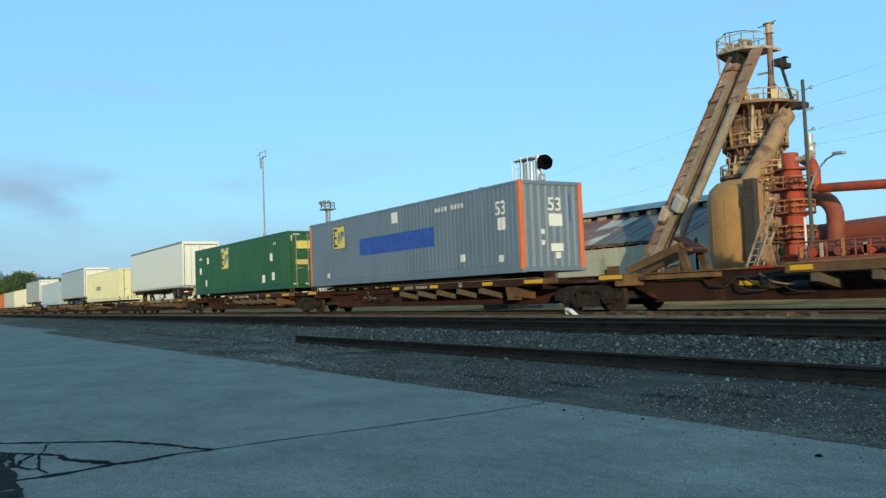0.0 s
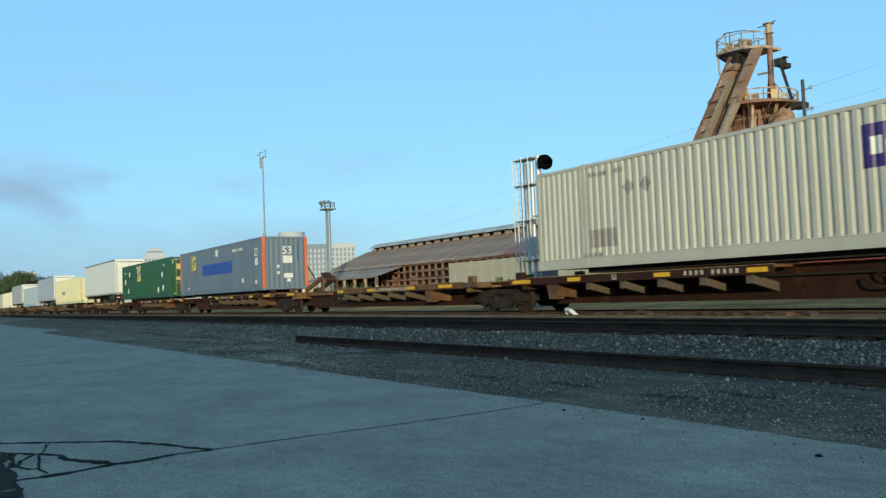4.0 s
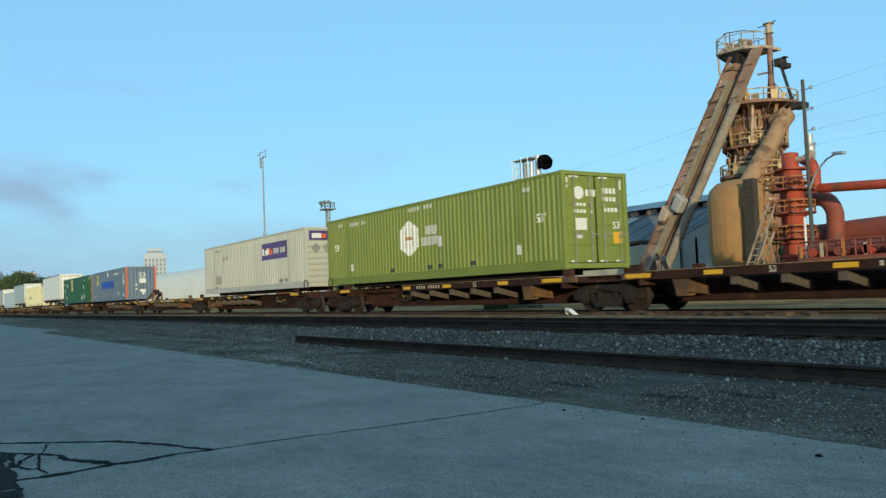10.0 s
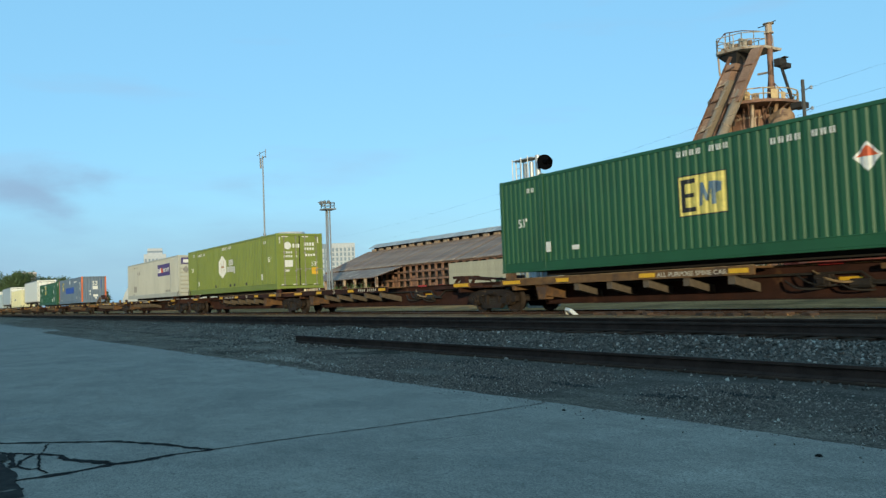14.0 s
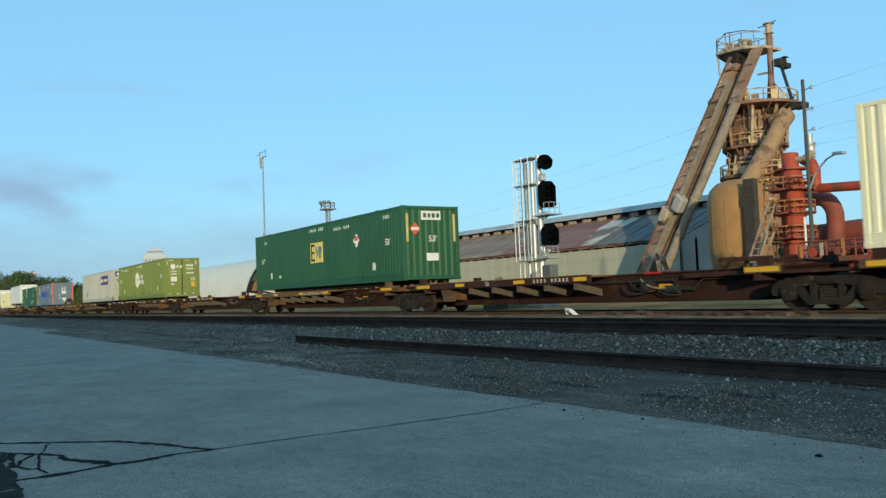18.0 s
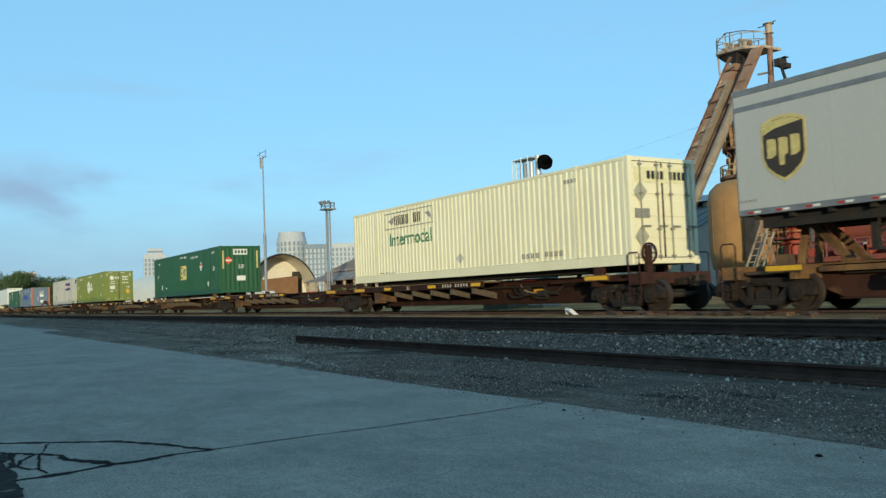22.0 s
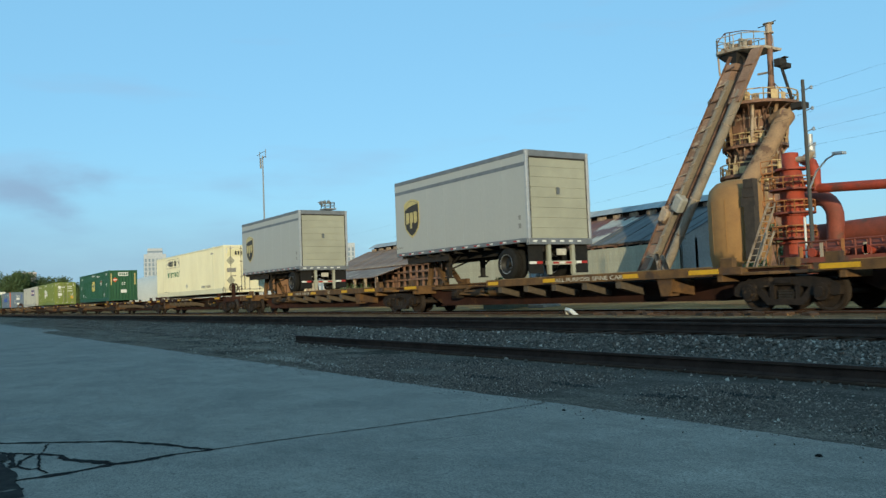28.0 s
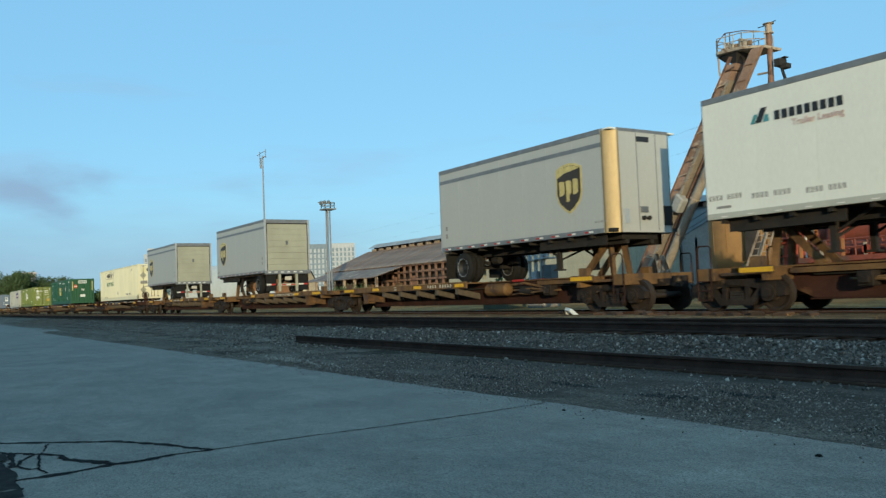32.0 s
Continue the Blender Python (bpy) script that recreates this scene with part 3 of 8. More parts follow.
def spine_unit(x, pitch, deck_left, first=False, last=False, hitch=True, words="", lift=0.0, fold=False, brake=False):
    """One platform of a spine car. x: its left truck at the start."""
    u = thing("spine_car_unit", "rust-brown skeleton spine car platform with yellow reflectors", "rail car", "spine car units")
    moving(u, x, TRACK_Y, RAIL_Z)
    P = pitch
    paint = TANCAR if lift or words else CARPAINT
    body = [(0.35, 1.0), (0.35, 0.72), (1.15, 0.68), (2.1, 0.27), (P - 2.1, 0.27), (P - 1.15, 0.68), (P - 0.35, 0.72), (P - 0.35, 1.0)]
    part("spine_beam", G().prism(body, 1, -0.36, 0.36), CARPAINT, u, bevel=0.01)
    part("beam_flange", G().box(0.3, P - 0.3, -0.44, 0.44, 0.985, 1.02), paint, u, "", (0, 0, 0.004))
    part("bottom_flange", G().box(2.05, P - 2.05, -0.44, 0.44, 0.24, 0.27), CARPAINT, u)
    f = (lambda a: a) if deck_left else (lambda a: P - a)
    off = 0.0 if deck_left else (1.35 if abs(x + 17.8) < 0.1 else 0.45)
    e_ = lambda a: f(a + off)      # the wheel deck's own measure
    # end sheets and cross bearers over the trucks
    for a in (0.0, P):
        s = 1 if a == 0 else -1
        e = G().box(*sorted((a + s * 0.25, a + s * 1.55)), -1.2, 1.2, 0.83, 0.9)
        e.box(*sorted((a + s * 1.45, a + s * 1.6)), -1.3, 1.3, 0.70, 1.0)
        part("end_bearer", e, paint, u, bevel=0.008)
        for sy in (-1, 1):
            y0, y1 = sorted((sy * 1.14, sy * 1.30))
            part("corner_pedestal", G().box(*sorted((a + s * 1.15, a + s * 1.5)), y0, y1, 0.98, 1.243), paint, u, bevel=0.01)
            part("end_plate", G().box(*sorted((a + s * 0.9, a + s * 1.8)), *sorted((sy * 1.28, sy * 1.34)), 0.86, 1.03), DECKPAINT, u)
    # the wheel deck: two runners on arms
    a0, a1 = sorted((f(1.75), e_(10.4)))
    for sy in (-1, 1):
        y0, y1 = sorted((sy * 0.62, sy * 1.3))
        part("deck_runner", G().box(a0, a1, y0, y1, 0.985, 1.03), DECKPAINT, u, "worn yellow deck runner", (0, 0, 0.0))
        part("side_sill", G().box(a0, a1, *sorted((sy * 1.27, sy * 1.33)), 0.84, 1.045), paint, u)
        # tan strip added: the sunlit line of the deck edge, put into colour
        part("deck_lip", G().box(a0, a1, *sorted((sy * 1.295, sy * 1.342)), 1.046, 1.064), DECKLIP, u, "worn tan strip painting the sunlit deck edge")
        arm = None
        for k in range(5):
            xx = e_(4.42 + 1.33 * k)
            if arm is None:
                q = G().loft([[(-0.1, sy * 0.36, 0.43), (0.1, sy * 0.36, 0.43), (0.1, sy * 0.36, 0.64), (-0.1, sy * 0.36, 0.64)],
                              [(-0.1, sy * 1.27, 0.64), (0.1, sy * 1.27, 0.64), (0.1, sy * 1.27, 0.85), (-0.1, sy * 1.27, 0.85)]])
                arm = part("deck_arm", q, DUSTY, u, "", (xx, 0, 0))
            else:
                again(arm, (xx, 0, 0))
        b = G().prism([(e_(2.5), 0.98), (e_(3.12), 0.98), (e_(2.96), 0.42), (e_(2.68), 0.40)], 1, *sorted((sy * 1.17, sy * 1.24)))
        b.prism([(e_(2.68), 0.40), (e_(2.96), 0.40), (e_(2.96), 0.46), (e_(2.68), 0.46)], 1, *sorted((sy * 0.9, sy * 1.26)))
        for a in (2.64, 2.92):
            b.loft([[(e_(a), sy * 0.36, 0.4), (e_(a + 0.05), sy * 0.36, 0.4), (e_(a + 0.05), sy * 0.36, 0.86), (e_(a), sy * 0.36, 0.86)],
                    [(e_(a), sy * 1.18, 0.5), (e_(a + 0.05), sy * 1.18, 0.5), (e_(a + 0.05), sy * 1.18, 0.97), (e_(a), sy * 1.18, 0.97)]])
        part("support_bracket", b, DECKPAINT, u)
        # short sill at the bare end
        c0, c1 = sorted((f(P - 1.7), f(P - 4.2)))
        part("side_step", G().box(c0, c1, *sorted((sy * 0.36, sy * 0.62)), 0.84, 0.96), paint, u)
        for xx, y in ((e_(1.5), 1.35), (e_(3.9), 1.34), (e_(7.2), 1.34), (e_(10.0), 1.34), (f(P - 1.35), 1.35), (f(P - 5.0), 0.37)):
            w = 0.44 if y > 1.345 else 0.27
            part("reflector", G().box(xx - w, xx + w, *sorted((sy * y, sy * (y + 0.012))), 0.89 if y > 1 else 0.6, 1.0 if y > 1 else 0.71), YELLOW, u, "yellow reflective strip")
    if words:
        lettering("stencil", words, 0.155, STENCIL, u, (e_(8.6 if deck_left else 5.55), -1.338, 0.885), squeeze=1.25 if deck_left else 1.6)
    else:
        k0 = None
        for k in range(9):
            px = e_(8.6) - 0.7 + 0.17 * k + (0.15 if k > 3 else 0)
            if k0 is None:
                k0 = part("stencil", G().box(0, 0.075, -1.334, -1.33, 0.895, 1.0), STENCIL, u, "white stencilled mark", (px, 0, 0))
            else:
                again(k0, (px, 0, 0))
        lettering("stencil", "53", 0.2, STENCIL, u, (e_(5.5), -1.335, 0.88))
    if hitch:
        h = f(P - (1.25 if lift else 2.4))
        s = 1 if h < P / 2 else -1
        z = 1.02
        if lift:
            for sy in (-0.32, 0.32):
                part("hitch_leg", G().bar((h + s * 1.1, sy, z), (h, sy * 0.8, z + lift), 0.12, 0.16), paint, u)
                part("hitch_leg", G().bar((h - s * 0.15, sy, z), (h, sy * 0.8, z + lift), 0.12, 0.16), paint, u)
            part("hitch_head", G().box(h - 0.45, h + 0.45, -0.42, 0.42, z + lift - 0.03, z + lift + 0.07), paint, u, "rusty trailer hitch head")
        else:
            k = 1.0 if fold else 0.35
            for sy in (-0.36, 0.36):
                part("hitch_leg", G().bar((h + s * 0.75, sy, z), (h + s * 0.55, sy, z + 0.62 * k), 0.1, 0.2 * k), paint, u)
                part("hitch_leg", G().bar((h + s * 0.6, sy, z + 0.66 * k), (h - s * 1.4, sy, z + 0.08), 0.1, 0.2 * k), paint, u)
            part("hitch_head", G().box(*sorted((h + s * 0.35, h + s * 0.85)), -0.42, 0.42, z + 0.5 * k, z + 0.5 * k + 0.1), paint, u, "rusty folded trailer hitch head")
            if fold:
                part("hitch_plate", G().bar((h + s * 0.9, 0, z + 0.5), (h + s * 0.2, 0, z + 0.9), 0.5, 0.08), CARPAINT, u)
    for sy in (-1, 1):
        rx = f(P - 5.4)
        part("reflector", G().box(rx - 0.3, rx + 0.3, *sorted((sy * 0.44, sy * 0.455)), 0.985, 1.05), RED, u, "red reflective strip")
    pipe = G().pipe([(2.2, -0.46, 0.8), (f(P - 4.2) - 0.5, -0.47, 0.8), (f(P - 4.2) - 0.2, -0.52, 0.6), (f(P - 4.2) + 0.2, -0.52, 0.58), (f(P - 4.2) + 0.5, -0.47, 0.8), (P - 2.3, -0.46, 0.8)], 0.03, 6)
    part("brake_pipe", pipe, CHASSIS, u)
    if lift:
        c = f(P - 6.2)
        part("air_reservoir", G().lathe([(0.0, -0.62), (0.14, -0.6), (0.21, -0.52), (0.21, -0.2), (0.22, -0.19), (0.22, -0.15), (0.21, -0.14), (0.21, 0.52), (0.14, 0.6), (0.0, 0.62)], n=14).mesh("air_reservoir", True), paint, u, "rusty air reservoir", (c, -0.66, 0.74)).rotation_euler = (0, radians(90), 0)
        sg = -1 if deck_left else 1
        rg = G()
        for k, (u0, u1, zz, rr) in enumerate(((0.7, 2.3, 0.88, 0.035), (0.8, 2.9, 0.7, 0.03), (0.7, 1.6, 0.56, 0.025), (1.5, 3.1, 0.6, 0.03))):
            rg.pipe([(c - sg * u0, -0.62, zz), (c - sg * (u0 + u1) / 2, -0.72, zz + 0.04), (c - sg * u1, -0.6, zz - 0.12 + 0.06 * k)], rr, 7)
        part("brake_rigging", rg, paint, u, "rusty brake rods and pipes")
        part("brake_cylinder", G().tube((c - sg * 1.2, -0.6, 0.68), (c - sg * 1.75, -0.6, 0.68), 0.13, n=12).tube((c - sg * 1.75, -0.6, 0.68), (c - sg * 2.3, -0.6, 0.66), 0.04, n=8), CHASSIS, u, "grimy brake cylinder")
        part("control_valve", G().box(*sorted((c - sg * 2.5, c - sg * 2.85)), -0.8, -0.5, 0.5, 0.82).box(*sorted((c - sg * 2.55, c - sg * 2.8)), -0.86, -0.8, 0.56, 0.72), TRUCKMAT, u, bevel=0.02)
    else:
        c = f(P - 5.6)
        for k, (u0, u1, z0, z1) in enumerate(((-0.6, 0.5, 0.78, 0.55), (-0.2, 1.0, 0.86, 0.6), (0.3, 1.2, 0.7, 0.42), (-0.9, 0.1, 0.66, 0.5))):
            pts = [(c + u0 + (u1 - u0) * q / 6, -0.5 - 0.18 * math.sin(math.pi * q / 6), z0 + (z1 - z0) * q / 6 - 0.1 * math.sin(math.pi * q / 6)) for q in range(7)]
            part("air_hose", G().pipe(pts, 0.022 + 0.006 * (k % 2), 6), DECKLIP if k == 1 else CHASSIS, u, "brake hose")
        part("control_valve", G().box(c - 0.1, c + 0.28, -0.66, -0.44, 0.5, 0.78).box(c + 0.0, c + 0.2, -0.72, -0.66, 0.56, 0.7), TRUCKMAT, u, bevel=0.02)
        part("brake_cylinder", G().tube((c + 0.7, -0.52, 0.56), (c + 1.15, -0.52, 0.56), 0.11, n=12).tube((c + 1.15, -0.52, 0.56), (c + 1.7, -0.52, 0.54), 0.03, n=8), CHASSIS, u, "grimy brake cylinder")
    build_truck(u, 0.55 if first else 0.0)
    if last:
        build_truck(u, P - 0.55)
    for end, a, s in ((first, -0.2, -1), (last, P + 0.2, 1)):
        if end:
            k = G().box(*sorted((a, a + s * 0.75)), -0.11, 0.11, 0.66, 0.86)
            k.box(*sorted((a + s * 0.7, a + s * 0.95)), -0.2, 0.2, 0.62, 0.92)
            part("coupler", k, TRUCKMAT, u, bevel=0.02)
            es = G().box(*sorted((a - s * 0.35, a + s * 0.12)), -1.3, 1.3, 0.72, 1.02)
            part("end_sill", es, paint, u, bevel=0.01)
            for sy in (-1.34, 1.34):
                ld = G()
                for xx in (a - s * 0.3, a + s * 0.1):
                    ld.tube((xx, sy, 0.25), (xx, sy, 1.02), 0.018, n=6)
                for zz in (0.28, 0.5, 0.72):
                    ld.tube((a - s * 0.3, sy, zz), (a + s * 0.1, sy, zz), 0.015, n=6)
                part("end_ladder", ld, CARPAINT, u)
                gr = G().pipe([(a - s * 0.32, sy, 1.02), (a - s * 0.32, sy, 1.5), (a - s * 0.25, sy, 1.56), (a + s * 0.02, sy, 1.56), (a + s * 0.08, sy, 1.5), (a + s * 0.08, sy, 1.02)], 0.018, 6)
                part("grab_rail", gr, CARPAINT, u)
            if s > 0 and brake:
                bw = G().lathe([(0.24, -0.02), (0.28, -0.02), (0.28, 0.02), (0.24, 0.02), (0.24, -0.02)], n=18)
                for q in range(4):
                    bw.tube((0, 0, 0), (0.25 * math.cos(q * 1.571), 0.25 * math.sin(q * 1.571), 0), 0.015, n=5)
                w = part("brake_wheel", bw, CARPAINT, u, "rusty hand brake wheel", (a - 0.1, -0.75, 1.55))
                w.rotation_euler = (0, radians(90), 0)
                part("brake_post", G().box(a - 0.2, a - 0.1, -0.85, -0.65, 1.0, 1.75), CARPAINT, u)
    return u


# ---- containers ----
RODSTEEL = mat("worn_rod_steel", (0.34, 0.33, 0.27), (0.2, 0.18, 0.14), 0.6, 0.3, scale=5, fine=40)
CL, CW, CH = 16.15, 2.59, 2.9


def ribs_x(g, x0, x1, z0, z1, y_out, y_in, pitch=0.25):
    """A corrugated sheet along x."""
    n = max(1, round((x1 - x0) / pitch))
    p = (x1 - x0) / n
    line = [(x0, y_in)]
    for i in range(n):
        a = x0 + i * p
        line += [(a + 0.11 * p, y_in), (a + 0.27 * p, y_out), (a + 0.73 * p, y_out), (a + 0.89 * p, y_in)]
    line.append((x1, y_in))
    g.loft([[(x, y, z0) for x, y in line], [(x, y, z1) for x, y in line]], cap=False, closed=False)


def ribs_y(g, y0, y1, z0, z1, x_out, x_in, pitch=0.28):
    n = max(1, round((y1 - y0) / pitch))
    p = (y1 - y0) / n
    line = [(y0, x_in)]
    for i in range(n):
        a = y0 + i * p
        line += [(a + 0.16 * p, x_in), (a + 0.34 * p, x_out), (a + 0.66 * p, x_out), (a + 0.84 * p, x_in)]
    line.append((y1, x_in))
    g.loft([[(x, y, z0) for y, x in line], [(x, y, z1) for y, x in line]], cap=False, closed=False)


def ribs_z(g, y0, y1, z0, z1, x_out, x_in, n=8):
    p = (z1 - z0) / n
    line = [(z0, x_in)]
    for i in range(n):
        a = z0 + i * p
        line += [(a + 0.16 * p, x_in), (a + 0.3 * p, x_out), (a + 0.7 * p, x_out), (a + 0.84 * p, x_in)]
    line.append((z1, x_in))
    g.loft([[(x, y0, z) for z, x in line], [(x, y1, z) for z, x in line]], cap=False, closed=False)


def container(x, paint, label, end="doors", posts=None, frame_mat=None, depth=0.029, height=CH, length=CL):
    c = thing("shipping_container", label, "shipping container", "containers on the train")
    moving(c, x, 15.94, RAIL_Z + 1.245)
    DEPTH[c.name] = depth
    fm = frame_mat or paint
    L, W, H = length, CW, height
    for y, s, nm in ((0.012, 1, "side_wall"), (W - 0.012, -1, "side_wall")):
        g = G()
        ribs_x(g, 0.14, 2.03, 0.28, H - 0.1, y, y + s * depth)
        ribs_x(g, 2.15, L - 2.15, 0.28, H - 0.1, y, y + s * depth)
        ribs_x(g, L - 2.03, L - 0.14, 0.28, H - 0.1, y, y + s * depth)
        part(nm, g, paint, c)
        part("bottom_rail", G().box(0.14, L - 0.14, *sorted((y - s * 0.008, y + s * 0.1)), 0.05, 0.29), fm, c, bevel=0.008)
        part("rail_lip", G().box(0.14, L - 0.14, *sorted((y - s * 0.02, y + s * 0.06)), 0.0, 0.05), fm, c, bevel=0.006)
        part("rail_ridge", G().box(0.14, L - 0.14, *sorted((y - s * 0.016, y + s * 0.04)), 0.272, 0.3), fm, c, bevel=0.006)
        part("top_rail", G().box(0.14, L - 0.14, *sorted((y - s * 0.010, y + s * 0.08)), H - 0.105, H - 0.012), fm, c, bevel=0.008)
        for px in (2.09, L - 2.09):
            part("side_post", G().box(px - 0.065, px + 0.065, *sorted((y - s * 0.016, y + s * 0.06)), 0.0, H), fm, c, bevel=0.008)
            part("corner_casting", G().box(px - 0.09, px + 0.09, *sorted((y - s * 0.018, y + s * 0.16)), H - 0.12, H + 0.012), fm, c, bevel=0.015)
        for px in (0.0, L - 0.14):
            part("corner_casting", G().box(px - 0.006, px + 0.17, *sorted((y - s * 0.022, y + s * 0.15)), -0.005, 0.115), fm, c, bevel=0.012)
            part("corner_post", G().box(px, px + 0.14, *sorted((y - s * 0.012, y + s * 0.14)), 0.0, H), posts or fm, c, "painted corner post" if posts else "", bevel=0.012)
    r = G()
    ribs = []
    n = 52
    for i in range(n + 1):
        xx = 0.1 + (L - 0.2) * i / n
        ribs.append((xx, H - 0.012 - (0.02 if i % 2 else 0)))
    r.loft([[(a, 0.05, z) for a, z in ribs], [(a, W - 0.05, z) for a, z in ribs]], cap=False, closed=False)
    part("roof", r, paint, c)
    part("floor", G().box(0.1, L - 0.1, 0.06, W - 0.06, 0.1, 0.16), CHASSIS, c)
    part("underframe", G().box(1.7, L - 1.7, 0.4, W - 0.4, -0.14, 0.1), CHASSIS, c, "dark steel underframe")
    f = G()
    ribs_y(f, 0.14, W - 0.14, 0.15, H - 0.1, 0.02, 0.06)
    part("front_wall", f, paint, c)
    part("front_sill", G().box(0.0, 0.12, 0.14, W - 0.14, 0.02, 0.17), fm, c)
    part("front_header", G().box(0.0, 0.1, 0.14, W - 0.14, H - 0.12, H - 0.01), fm, c)
    part("rear_sill", G().box(L - 0.12, L, 0.14, W - 0.14, 0.02, 0.17), fm, c, bevel=0.008)
    part("rear_header", G().box(L - 0.1, L - 0.002, 0.14, W - 0.14, H - 0.13, H - 0.01), fm, c, bevel=0.008)
    X = L - 0.02
    if end == "vertical":
        e = G()
        ribs_y(e, 0.14, W - 0.14, 0.17, H - 0.13, X, X - 0.05)
        part("end_wall", e, paint, c)
    elif end == "horizontal":
        e = G()
        ribs_z(e, 0.14, W - 0.14, 0.17, H - 0.13, X, X - 0.045, 9)
        part("end_wall", e, paint, c)
    else:
        for y0, y1 in ((0.15, W / 2 - 0.006), (W / 2 + 0.006, W - 0.15)):
            e = G().box(X - 0.05, X - 0.03, y0, y1, 0.19, H - 0.14)
            d = part("door", e, paint, c, bevel=0.006)
            for z0, z1 in ((0.2, 0.55), (0.7, 1.15), (1.3, 1.75), (1.9, 2.3), (2.42, H - 0.16)):
                part("door_panel", G().box(X - 0.032, X - 0.012, y0 + 0.04, y1 - 0.04, z0, z1), paint, d, bevel=0.006)
            for yy in (y0 + 0.28, y1 - 0.22):
                rod = G().tube((X + 0.02, yy, 0.12), (X + 0.02, yy, H - 0.1), 0.02, n=8)
                for zz in (0.22, 0.95, 1.9, H - 0.22):
                    rod.box(X - 0.012, X + 0.045, yy - 0.06, yy + 0.06, zz - 0.03, zz + 0.03)
                rod.box(X + 0.01, X + 0.04, yy - 0.02, yy + 0.32, 1.0, 1.05)
                part("lock_rod", rod, RODSTEEL, d, "worn steel lock rod")
            ym = y0 + 0.02 if y0 < 1 else y1 - 0.14
            for q0, q1, z0, z1 in ((ym, ym + 0.06, H - 0.5, H - 0.2), (y0 + 0.15, y0 + 0.5, H - 0.2, H - 0.15), (y0 + 0.1, y0 + 0.35, 0.2, 0.25), (y1 - 0.4, y1 - 0.15, 0.2, 0.25)):
                part("reflective_mark", G().box(X - 0.03, X - 0.006, q0, q1, z0, z1), WHITEPAINT, d)
            ys = y1 - 0.014 if y0 < 1 else y0 - 0.014
            part("door_seal", G().box(X - 0.04, X - 0.006, ys, ys + 0.028, 0.19, H - 0.14), CHASSIS, d, "black rubber door seal")
            for zz in (0.4, 1.1, 1.9, 2.5):
                yy = y0 - 0.02 if y0 < 1 else y1 + 0.02
                part("hinge", G().box(X - 0.03, X + 0.02, yy - 0.06, yy + 0.06, zz - 0.05, zz + 0.05), fm, d)
    return c


DEPTH = {}      # rib depth of each container


def side_breaks(a, b, L=CL, depth=0.034):
    """Places along the near side where its corrugation bends, with their depth, between a and b."""
    out = []
    for x0, x1 in ((0.14, 2.03), (2.15, L - 2.15), (L - 2.03, L - 0.14)):
        n = max(1, round((x1 - x0) / 0.25))
        p = (x1 - x0) / n
        for i in range(n):
            q = x0 + i * p
            out += [(q + 0.11 * p, 0.012 + depth), (q + 0.27 * p, 0.012), (q + 0.73 * p, 0.012), (q + 0.89 * p, 0.012 + depth)]
        out += [(x1 + 0.001, -0.006), (x1 + 0.119, -0.006)]
    out.sort()
    xs, ys = [o[0] for o in out], [o[1] for o in out]
    inner = [x for x in xs if a < x < b]
    return [(x, float(np.interp(x, xs, ys))) for x in [a] + inner + [b]]


def decal(c, pts, m, name="marking", label="", off=0.004):
    """Paint of a convex outline (x, z) on the corrugated near side."""
    k = len(pts)

    def span(x):
        zs = []
        for i in range(k):
            (ax, az), (bx, bz) = pts[i], pts[(i + 1) % k]
            if abs(ax - bx) < 1e-9:
                if abs(x - ax) < 1e-6:
                    zs += [az, bz]
            elif min(ax, bx) - 1e-6 <= x <= max(ax, bx) + 1e-6:
                zs.append(az + (bz - az) * (x - ax) / (bx - ax))
        return min(zs), max(zs)

    x0, x1 = min(p[0] for p in pts), max(p[0] for p in pts)
    depth = DEPTH.get(c.name, 0.029)
    line = side_breaks(x0, x1, depth=depth)
    for px, _ in pts:
        if x0 < px < x1 and all(abs(px - q[0]) > 1e-4 for q in line):
            line.append((px, side_breaks(px, px + 0.001, depth=depth)[0][1]))
    line.sort()
    g = G()
    g.v = [(x, y - off, span(x)[0]) for x, y in line] + [(x, y - off, span(x)[1]) for x, y in line]
    n = len(line)
    g.f = [(i, i + 1, n + i + 1, n + i) for i in range(n - 1)]
    return part(name, g, m, c, label)


def sticker(c, x0, x1, z0, z1, m, name="marking", label="", y=None, th=0.008):
    if "container" in c.name and x1 - x0 > 0.3:
        return decal(c, [(x0, z0), (x1, z0), (x1, z1), (x0, z1)], m, name, label, 0.004 if y is None else 0.008)
    y = -0.006 if y is None else y
    return part(name, G().box(x0, x1, y, y + th, z0, z1), m, c, label)


def painted_word(name, text, size, m, c, loc, label=""):
    """Built-in font, bent onto the corrugated near side."""
    ob = lettering(name, text, size, m, c, (0, 0, 0), label=label)
    me = ob.data
    me.transform(Matrix.Translation((loc[0], 0, loc[2])))
    xs = [v.co.x for v in me.vertices]
    breaks = side_breaks(min(xs), max(xs), depth=DEPTH.get(c.name, 0.029))
    bm = bmesh.new()
    bm.from_mesh(me)
    for x, _ in breaks[1:-1]:
        bmesh.ops.bisect_plane(bm, geom=bm.verts[:] + bm.edges[:] + bm.faces[:], plane_co=(x, 0, 0), plane_no=(1, 0, 0))
    bx, by = [q[0] for q in breaks], [q[1] for q in breaks]
    for v in bm.verts:
        v.co.y = v.co.y * 0.5 + float(np.interp(v.co.x, bx, by)) - 0.005
    bm.to_mesh(me)
    bm.free()
    return ob


